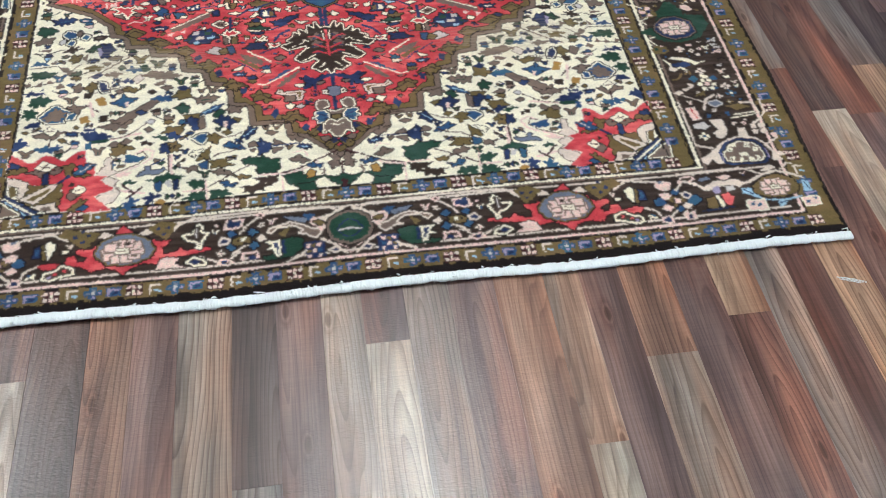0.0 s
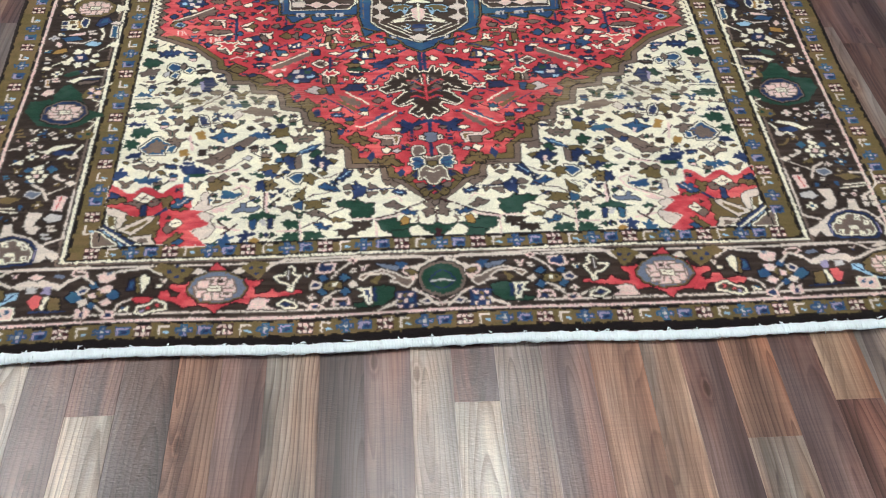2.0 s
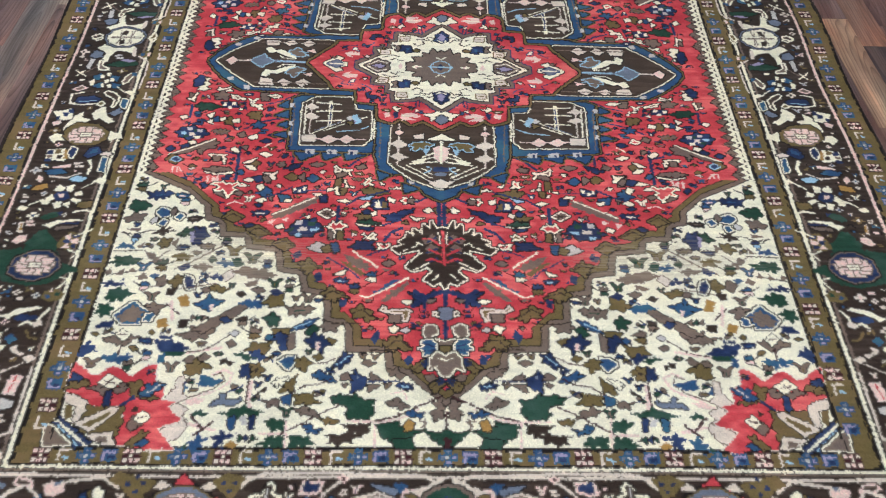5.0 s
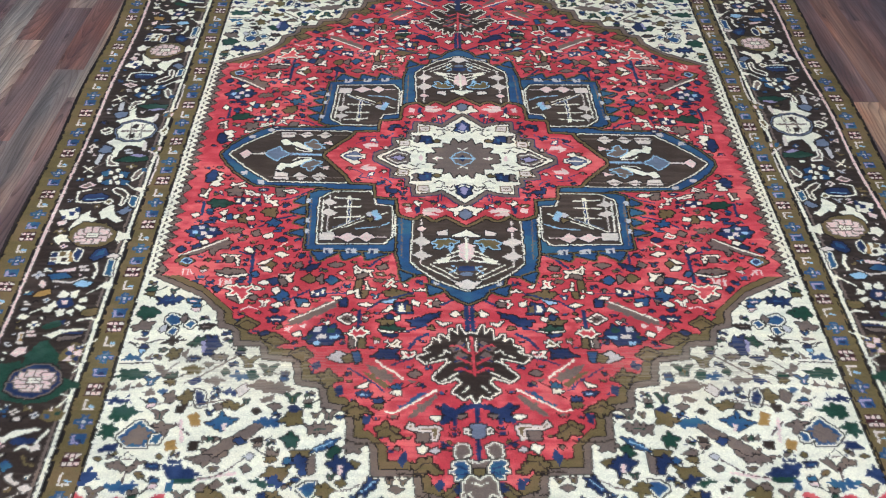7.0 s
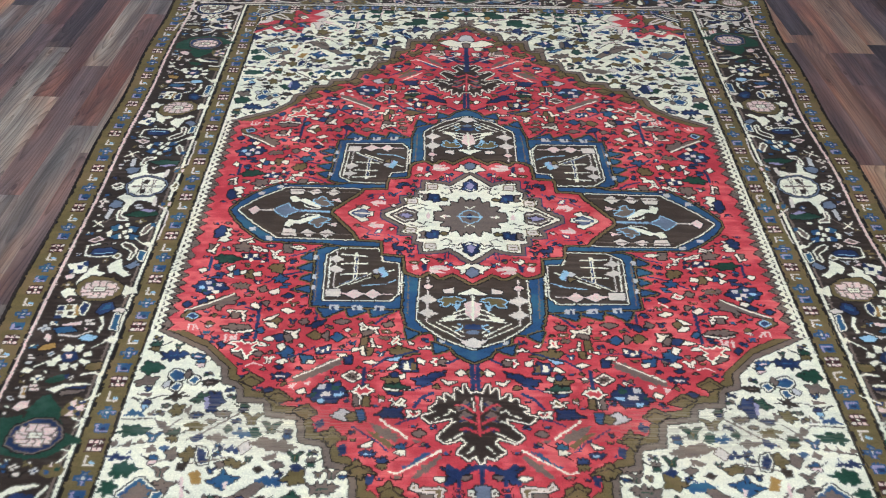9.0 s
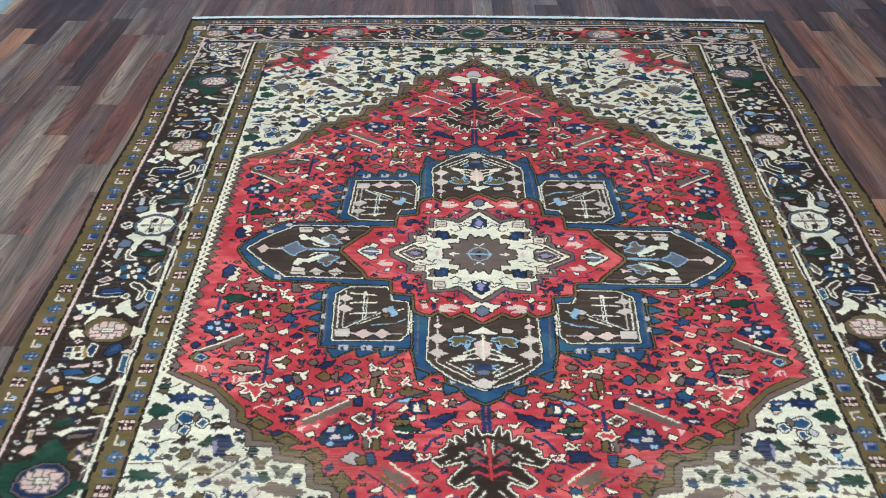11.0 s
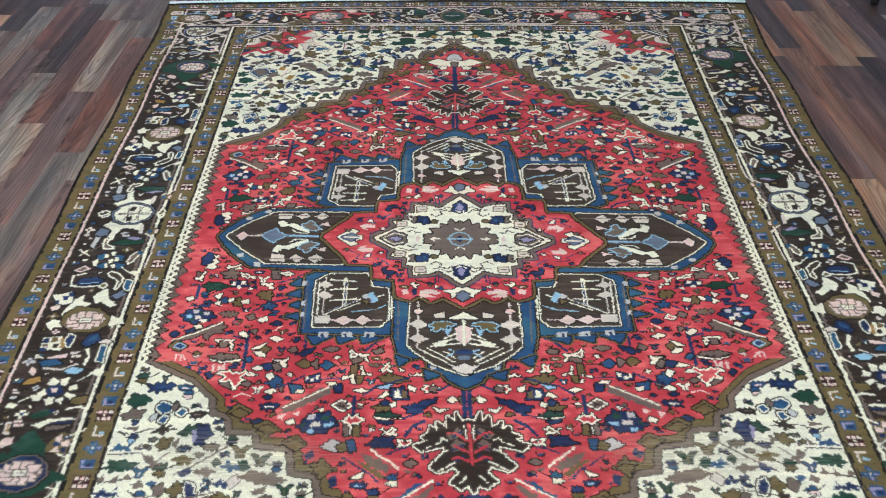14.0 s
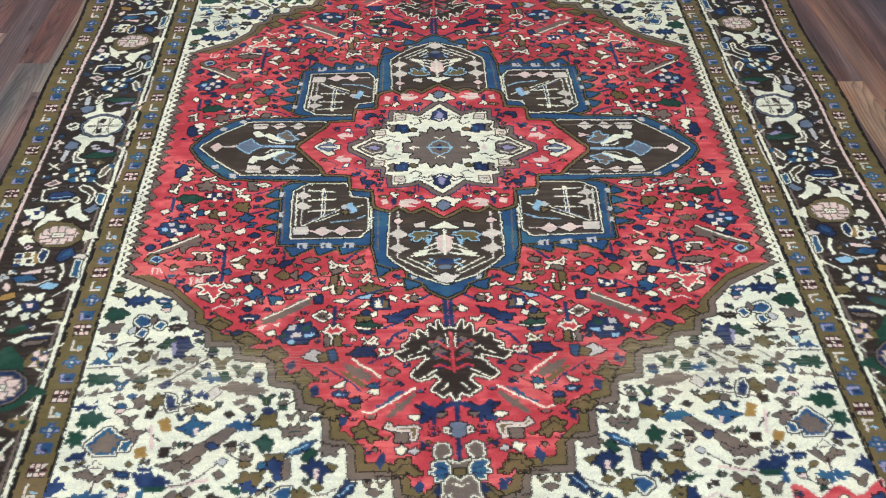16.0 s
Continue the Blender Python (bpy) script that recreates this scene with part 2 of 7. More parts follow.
# ---- the rug's knot chart ----
# Chart places are in millimetres: across from the middle line, and along from the medallion's middle towards the near end.
KNOT, HALF_WIDE, HALF_LONG, STRETCH, MIDDLE = 2.4, 995.0, 1309.0, 1.155, 1.425
COLS, ROWS_HALF = int(2 * HALF_WIDE / KNOT), int(HALF_LONG / KNOT)
ROWS_ALL = 2 * ROWS_HALF
chart = np.zeros((ROWS_ALL, COLS), dtype=np.int8)
zone = np.zeros((ROWS_ALL, COLS), dtype=np.int8)
DYES = {
    "K": (55, 44, 38), "X": (30, 25, 25), "W": (72, 59, 50), "R": (206, 72, 79), "I": (244, 239, 214), "B": (46, 82, 121), "N": (36, 50, 86), "O": (112, 97, 60), "G": (36, 70, 55),
    "P": (236, 202, 192), "H": (112, 122, 140), "T": (118, 102, 92), "S": (200, 195, 190), "L": (156, 194, 216), "M": (66, 33, 37), "E": (224, 210, 194), "V": (158, 148, 180), "Y": (172, 132, 72),
}
CODES = {k: i for i, k in enumerate(DYES)}
rng = np.random.default_rng(7)
# where each knot's middle lies on the chart, with the small unevenness of hand work
grid_x = (np.arange(COLS) + 0.5) * KNOT - HALF_WIDE + np.zeros((ROWS_ALL, 1))
grid_y = HALF_LONG - (np.arange(ROWS_ALL)[:, None] + 0.5) * KNOT + np.zeros((1, COLS))
wobble = rng.normal(0, 1, (ROWS_ALL, COLS // 4 + 1)).repeat(4, axis=1)[:, :COLS]
plain_x, plain_y = grid_x.copy(), grid_y.copy()
grid_x = grid_x + 0.8 * wobble + 1.0 * np.sin(grid_y / 70 + 1.3) * np.cos(grid_x / 160)
grid_y = grid_y + 0.5 * rng.normal(0, 1, (ROWS_ALL // 3 + 1, COLS)).repeat(3, axis=0)[:ROWS_ALL] + 1.0 * np.sin(grid_x / 90) * np.cos(grid_y / 150 + 0.7)
# how a figure is repeated: (across, along, shift along)
FOUR = ((1, 1, 0), (-1, 1, 0), (1, -1, 0), (-1, -1, 0))
CENTRE = ((1, 1, -12), (-1, 1, -12), (1, -0.937, -10), (-1, -0.937, -10))
LONG_SIDES = ((1, 1, 0), (1, -0.93, -206), (-1, 1.024, -33), (-1, -0.97, -247))
mirror = FOUR
serrate = random.Random(3)
leafy = fine = bold = False
hollow = ""


def grow(mask):
    out = mask.copy()
    out[1:] |= mask[:-1]
    out[:-1] |= mask[1:]
    out[:, 1:] |= mask[:, :-1]
    out[:, :-1] |= mask[:, 1:]
    return out


def halo(mask):
    """The mask and the knots that touch it, also by a corner."""
    out = mask.copy()
    out[1:] |= mask[:-1]
    out[:-1] |= mask[1:]
    wide = out.copy()
    wide[:, 1:] |= out[:, :-1]
    wide[:, :-1] |= out[:, 1:]
    return wide


def inside(polygon, gx, gy):
    hit = np.zeros(gx.shape, dtype=bool)
    n = len(polygon)
    for i in range(n):
        (ax, ay), (bx, by) = polygon[i], polygon[(i + 1) % n]
        if ay != by:
            hit ^= ((ay > gy) != (by > gy)) & (gx < (bx - ax) * (gy - ay) / (by - ay) + ax)
    return hit


def window(xs, ys, pad):
    c0 = max(0, int((min(xs) - pad + HALF_WIDE) / KNOT))
    c1 = min(COLS, int((max(xs) + pad + HALF_WIDE) / KNOT) + 1)
    r0 = max(0, int((HALF_LONG - max(ys) - pad) / KNOT))
    r1 = min(ROWS_ALL, int((HALF_LONG - min(ys) + pad) / KNOT) + 1)
    return slice(r0, max(r0, r1)), slice(c0, max(c0, c1))


def barbed(p):
    """The outline p with the notches and drawn-out tips that weavers give to leaves and petals."""
    points = [(p[i], p[i + 1]) for i in range(0, len(p), 2)]
    mx, my = sum(x for x, _ in points) / len(points), sum(y for _, y in points) / len(points)
    out = []
    for (ax, ay), (bx, by) in zip(points, points[1:] + points[:1]):
        far = math.hypot(ax - mx, ay - my) or 1
        push = serrate.choice((0, 2, 4)) / far
        out += [ax + (ax - mx) * push if ax else 0, ay + (ay - my) * push]
        long = math.hypot(bx - ax, by - ay)
        if long > 13 and not ax == bx == 0:
            n = max(1, round(long / 21))
            for k in range(n):
                f, half = (k + serrate.uniform(0.4, 0.6)) / n, 3.2 / long
                deep = min(0.34 * long / n, 0.45 * far, serrate.uniform(3, 6.5))
                qx, qy = ax + (bx - ax) * f, ay + (by - ay) * f
                near = math.hypot(mx - qx, my - qy) or 1
                out += [ax + (bx - ax) * (f - half), ay + (by - ay) * (f - half), qx + (mx - qx) / near * deep, qy + (my - qy) / near * deep, ax + (bx - ax) * (f + half), ay + (by - ay) * (f + half)]
    return out


def drawn_out(at, mask, dye, p):
    """Leaves a pale figure as a line two knots wide round a middle of another dye."""
    if hollow and dye in "IEP" and mask.sum() > 50:
        core = ~grow(grow(~mask))
        pick = hollow[int(abs(p[0]) * 7 + abs(p[1]) * 3) % len(hollow)]
        if pick != "-" and core.sum() > 6:
            chart[at][core] = CODES[pick]


def shape(dye, rings, *polygons):
    """Knots a filled shape into the chart and its mirror images; rings, inner first, name the dyes and widths of the lines round it. The blue's triple line is knotted inside its outline."""
    todo = [rings[i:i + 2] for i in range(0, len(rings), 2)]
    slim = rings in ("K1", "T1", "E1")
    if leafy and (slim or not rings) and dye in "GBNOTKI":
        polygons = [barbed(p) if max(p[::2]) - min(p[::2]) > 17 and len(p) > 8 else p for p in polygons]
    pad = 14 + KNOT * sum(int(r[1]) for r in todo)
    groups = [mirror] if len(polygons) > 1 or len(todo) > 2 or any(p == 0 for p in polygons[0][::2]) or any(p == 0 for p in polygons[0][1::2]) else [(m,) for m in mirror]
    for group in groups:
        sets = [[(sx * p[i], sy * p[i + 1] + oy) for i in range(0, len(p), 2)] for sx, sy, oy in group for p in polygons]
        at = window([x for s in sets for x, _ in s], [y for s in sets for _, y in s], pad)
        mask = np.zeros(chart[at].shape, dtype=bool)
        for s in sets:
            mask |= inside(s, grid_x[at], grid_y[at])
        if fine and (not rings or dye == "I") and mask.sum() > 60:
            mask = ~grow(~mask)
        if slim:
            chart[at][halo(mask) if bold else grow(mask)] = CODES["X" if rings[0] == "K" else rings[0]]
            chart[at][mask] = CODES[dye]
            drawn_out(at, mask, dye, polygons[0])
            continue
        if rings == "K1O1K1":
            for _ in range(3):
                mask = ~grow(~mask)
        edge = mask
        for r in todo:
            for _ in range(int(r[1])):
                wider = halo(edge)
                chart[at][wider & ~edge] = CODES["X" if r[0] == "K" else r[0]]
                edge = wider
        chart[at][mask] = CODES[dye]
        if not rings:
            drawn_out(at, mask, dye, polygons[0])


def stitch(dye, wide, *p):
    """Knots a line through the points into the chart and its mirror images."""
    points = [(p[i], p[i + 1]) for i in range(0, len(p), 2)]
    for sx, sy, oy in mirror:
        for (ax, ay), (bx, by) in zip(points, points[1:]):
            ax, ay, bx, by = sx * ax, sy * ay + oy, sx * bx, sy * by + oy
            at = window((ax, bx), (ay, by), wide + 10)
            gx, gy = grid_x[at], grid_y[at]
            f = np.clip(((gx - ax) * (bx - ax) + (gy - ay) * (by - ay)) / max(1e-6, (bx - ax) ** 2 + (by - ay) ** 2), 0, 1)
            chart[at][np.hypot(gx - ax - f * (bx - ax), gy - ay - f * (by - ay)) < max(1.45, wide / 2)] = CODES[dye]


def petals(dye, x, y, wide, high, seam="T"):
    """A rosette of ten blocky petals about a small middle."""
    for ring in range(10):
        a = math.tau * ring / 10
        cx, cy, w, h = x + wide * 0.6 * math.cos(a), y + high * 0.6 * math.sin(a), wide * 0.26, high * 0.29
        shape(dye, seam + "1", [cx - w, cy - h, cx + w, cy - h * 0.8, cx + w * 0.9, cy + h, cx - w * 0.9, cy + h])
    shape("I", seam + "1", [x - wide * 0.26, y - high * 0.2, x + wide * 0.26, y - high * 0.2, x + wide * 0.26, y + high * 0.2, x - wide * 0.26, y + high * 0.2])
    stitch(seam, 3, x - wide * 0.15, y, x + wide * 0.15, y)


def band(dye, x, y0, y1):
    """A frame line between the half sizes x..., on all four sides: across at y0..y1, along at x[0]..x[1]."""
    chart[(np.abs(grid_y) > y0) & (np.abs(grid_y) < y1) & (np.abs(grid_x) < x[1])] = CODES[dye]
    chart[(np.abs(grid_x) > x[0]) & (np.abs(grid_x) < x[1]) & (np.abs(grid_y) < y1)] = CODES[dye]


def guard_motif(kind, x, y, size, flip=1):
    """One of the four small figures that follow each other in the guard bands."""
    s = size
    if kind == 0:
        shape("M", "", [x - 15, y - s, x + 15, y - s, x + 16, y + s, x - 16, y + s])
        for i in (-1, 0, 1):
            for j in (-1, 1):
                shape("P" if (i + j) % 3 else "E", "", [x + i * 10 - 3.6, y + j * s * 0.55 - 3.4, x + i * 10 + 3.6, y + j * s * 0.55 - 3.4, x + i * 10 + 3.6, y + j * s * 0.55 + 3.4, x + i * 10 - 3.6, y + j * s * 0.55 + 3.4])
        shape("I", "", [x - 2, y - 2, x + 2, y - 2, x + 2, y + 2, x - 2, y + 2])
    elif kind == 1:
        stitch("E", 4.5, x - 8, y + s * 0.7 * flip, x - 8, y - s * 0.7 * flip, x + 9, y - s * 0.7 * flip)
        stitch("L", 5, x + 2, y + 3, x + 9, y + 5)
    elif kind == 2:
        for i, j in ((-1, 0), (1, 0), (0, -1), (0, 1)):
            cx, cy = x + i * 10, y + j * s * 0.62
            shape("B", "", [cx - 7, cy - 6, cx + 7, cy - 6, cx + 7, cy + 6, cx - 7, cy + 6])
            shape("V" if (i + j) > 0 else "H", "", [cx - 2, cy - 2, cx + 4, cy - 2, cx + 4, cy + 3, cx - 2, cy + 3])
        shape("S", "", [x - 3, y - 3, x + 3, y - 3, x + 3, y + 3, x - 3, y + 3])
    else:
        shape("B", "", [x - 14, y - s * 0.8, x + 14, y - s * 0.8, x + 13, y + s * 0.7, x - 13, y + s * 0.7])
        stitch("V", 5, x - 9, y + s * 0.5 * flip, x - 9, y - s * 0.4 * flip, x + 8, y - s * 0.4 * flip)
        shape("N", "", [x - 2, y - 1, x + 8, y - 1, x + 8, y + 6, x - 2, y + 6])


def guards():
    """The figures along the two olive guard bands, whose edges the dark outline nibbles."""
    global mirror
    mirror = ((1, 1, 0),)
    for half, ends in ((735, 1100), (683, 1072), (930, 1257), (991, 1291)):
        cells = rng.random((ROWS_ALL // 5 + 1, COLS // 5 + 1)).repeat(5, axis=0).repeat(5, axis=1)[:ROWS_ALL, :COLS]
        line = (np.abs(np.abs(plain_x) - half) < 3.4) & (np.abs(plain_y) < ends + 3) | (np.abs(np.abs(plain_y) - ends) < 3.4) & (np.abs(plain_x) < half + 3)
        chart[line & (cells < 0.42)] = CODES["X"]
    for start, xs, ys, s, wide in ((0, 706, 1086, 15, 690), (2, 956, 1274, 13, 940)):
        for end in (1, -1):
            n = int(wide * 2 / 37.5)
            for i in range(n + 1):
                guard_motif((i + start + (0 if end > 0 else 1)) % 4, -wide + i * 2 * wide / n, end * ys, s, end)
        for side in (1, -1):
            m = int((ys - 30) * 2 / 37.5)
            for i in range(m):
                y = -ys + 48 + i * 37.5 + rng.uniform(-3, 3)
                guard_motif((i + start + (0 if side > 0 else 2)) % 4, side * xs, y, 15, side)
    mirror = FOUR


def flat_frame():
    """Plain grounds and frame lines, from the outside in."""
    chart[:] = CODES["X"]
    band("O", (930, 990), 1257, 1291)
    band("X", (926, 930), 1253, 1257)
    band("P", (919, 926), 1247, 1253)
    band("K", (0, 919), 0, 1247)
    chart[(np.abs(grid_y) > 1232) & (np.abs(grid_y) < 1236.5) & (np.abs(grid_x) < 900)] = CODES["E"]
    chart[(np.abs(grid_y) > 1120) & (np.abs(grid_y) < 1124.5) & (np.abs(grid_x) < 900)] = CODES["E"]
    band("T", (752, 758), 1111, 1114)
    band("X", (748, 752), 1109, 1111)
    band("I", (741, 748), 1104, 1109)
    band("X", (735, 741), 1100, 1104)
    band("O", (683, 735), 1072, 1100)
    band("X", (678, 683), 1067, 1072)
    chart[(np.abs(grid_x) < 678) & (np.abs(grid_y) < 1067)] = CODES["I"]


def saw_edge():
    """The white zigzag and the grey hatching along the red field's long sides."""
    ax, ay = np.abs(grid_x), np.abs(grid_y)
    tooth = np.abs((grid_y / 19.0 + 0.15 * np.sin(grid_y / 55.0)) % 1.0 - 0.5) * 2
    bits = rng.random((ROWS_ALL, COLS // 4 + 1)).repeat(4, axis=1)[:, :COLS]
    rag = np.abs((grid_y / 33.0 + 0.3 * np.sin(grid_y / 40.0)) % 1.0 - 0.5) * 2
    run = ay < 396
    chart[run & (ax > 560) & (ax < 678)] = CODES["R"]
    chart[run & (ax > 631 + rag * 18) & (ax < 678)] = CODES["X"]
    chart[run & (ax > 634 + rag * 18) & (ax < 678)] = CODES["T"]
    chart[run & (ax > 636 + rag * 16) & (ax < 655) & (bits < 0.22)] = CODES["W"]
    chart[run & (ax > 648 + tooth * 13) & (ax < 678)] = CODES["X"]
    chart[run & (ax > 652 + tooth * 13) & (ax < 678)] = CODES["I"]
    chart[run & (np.abs(ax - 668 - tooth * 4) < 2.0) & (tooth < 0.6)] = CODES["K"]


def red_ground():
    """The stepped red field inside its grey and olive bands."""
    half = knot_redoutline() + [(678, 400)]
    whole = np.zeros(chart.shape, dtype=bool)
    ring = half + [(678, 0), (0, 0)]
    for sx, sy, _ in FOUR:
        whole |= inside([(sx * x, sy * y) for x, y in ring], grid_x, grid_y)
    whole |= (np.abs(grid_x) < 8) & (np.abs(grid_y) < 984)
    full = whole.copy()
    for dye, deep in (("X", 1), ("T", 5), ("X", 1), ("O", 6), ("X", 1)):
        for _ in range(deep):
            smaller = ~grow(~whole)
            chart[whole & ~smaller] = CODES[dye]
            whole = smaller
    chart[whole] = CODES["R"]
    # small barbs of navy along the red's inner edge
    near = whole & ~(~grow(grow(grow(grow(~whole)))))
    bits = rng.random((ROWS_ALL // 3 + 1, COLS // 6 + 1)).repeat(3, axis=0).repeat(6, axis=1)[:ROWS_ALL, :COLS]
    chart[near & (bits < 0.1)] = CODES["N"]
    return full



def free(x, y, w, h, ground):
    """Whether the knots round a place still all have the ground's dye."""
    return bool((chart[window((x - w, x + w), (y - h, y + h), 0)] == CODES[ground]).all())


def small_figure(kind, x, y, s, dyes, ring):
    """A hook, chevron leaf, blossom, bird, twig with two leaves or bracket, about s millimetres in half size, all in the straight steps of the weave."""
    a, b = dyes[0], dyes[1]
    turn = 1 if int(x + y) % 2 else -1

    def fill(dye, line, *p):
        shape(dye, line, [v for u, w in zip(p[::2], p[1::2]) for v in (x + turn * s * u, y + s * w)])

    def line(dye, wide, *p):
        stitch(dye, wide, *[v for u, w in zip(p[::2], p[1::2]) for v in (x + turn * s * u, y + s * w)])

    if kind == 0:
        fill(a, ring, -1, -0.65, 0.3, -0.65, 0.3, -0.2, -0.35, -0.2, -0.35, 0.15, 0.9, 0.15, 0.9, 0.65, -0.6, 0.65, -0.6, -0.2, -1, -0.2)
    elif kind == 1:
        line("X", 2.5, -1, 0.6, -0.3, -0.5, 0.5, -0.5, 1, 0.4)
        fill(b, ring, -0.2, -0.2, 0.6, -0.2, 0.6, 0.2, 0.3, 0.2, 0.3, 0.6, -0.3, 0.6)
    elif kind == 2:
        for i, j in ((-1, 0), (1, 0), (0, -1), (0, 1)):
            fill(a, ring, i * 0.65 - 0.36, j * 0.6 - 0.3, i * 0.65 + 0.36, j * 0.6 - 0.3, i * 0.65 + 0.36, j * 0.6 + 0.3, i * 0.65 - 0.36, j * 0.6 + 0.3)
        fill(b, "", -0.25, -0.25, 0.25, -0.25, 0.25, 0.25, -0.25, 0.25)
    elif kind == 3:
        fill(a, ring, -1, -0.6, -0.5, -0.6, 0, -0.15, 0.5, -0.6, 1, -0.6, 0.35, 0.05, 0.35, 0.65, -0.35, 0.65, -0.35, 0.05)
        line(b, 3, 0, 0.05, 0, 0.5)
    elif kind == 4:
        line("N" if ring else a, 3.5, -1, 0.5, 0.9, -0.6)
        fill(b, ring, -0.7, -0.7, 0, -0.7, 0, -0.3, -0.35, -0.3, -0.35, 0, -0.7, 0)
        fill(a, ring, 0, 0.1, 0.4, 0.1, 0.4, -0.1, 0.9, -0.1, 0.9, 0.6, 0.4, 0.6, 0.4, 0.4, 0, 0.4)
    elif kind == 6:  # a split leaf with ragged lobes on a thin stem
        line("X", 2.5, -1.1, -0.75, 0, 0)
        fill(a, ring, -0.05, -0.85, 0.15, -0.45, 0.4, -0.8, 0.5, -0.4, 0.85, -0.6, 0.8, -0.3, 1.1, -0.2, 0.75, -0.08, -0.05, -0.08)
        fill(b, ring, -0.05, 0.08, 0.7, 0.08, 1, 0.35, 0.65, 0.32, 0.75, 0.6, 0.4, 0.4, 0.35, 0.8, 0.12, 0.45, -0.05, 0.75)
    elif kind == 7:  # three arrow heads on one stalk
        line("X", 2.5, -1.1, 0.1, 1.1, -0.1)
        for u, dye in ((-0.75, a), (-0.1, b), (0.55, a)):
            fill(dye, ring, u, 0, u + 0.55, -0.5, u + 0.42, -0.12, u + 0.6, 0, u + 0.42, 0.12, u + 0.55, 0.5)
    elif kind == 8:  # a crooked bird-like leaf
        fill(a, ring, -1.1, -0.1, -0.6, -0.45, -0.35, -0.15, -0.1, -0.6, 0.1, -0.2, 0.45, -0.5, 0.5, -0.1, 1.1, -0.3, 0.75, 0.25, 0.95, 0.6, 0.45, 0.35, 0.2, 0.7, 0, 0.3, -0.45, 0.6, -0.4, 0.2, -0.8, 0.35, -0.75, 0.05)
        line(b, 3, -0.3, 0.05, 0.4, 0.1)
    else:
        line("X", 2.5, -1, -0.5, -0.6, 0.4, 0.7, 0.5, 1, -0.3)
        fill(a, "", -0.5, -0.3, 0.6, -0.3, 0.4, 0.3, -0.4, 0.3)


def strew(ground, pairs, ring, tries, sizes, x0, x1, y0, y1, gap=1.5, kinds=(0, 1, 2, 3, 4, 5)):
    """Fills what is left of a ground with small figures, mirrored like the large ones."""
    pick = random.Random(len(pairs) * 7 + tries)
    for size in sizes:
        for _ in range(tries):
            x, y = pick.uniform(x0, x1), pick.uniform(y0, y1)
            kind, dyes = pick.choice(kinds), pick.choice(pairs)
            if free(x, y, size + gap, size * 0.75 + gap, ground):
                small_figure(kind, x, y, size, dyes, ring)


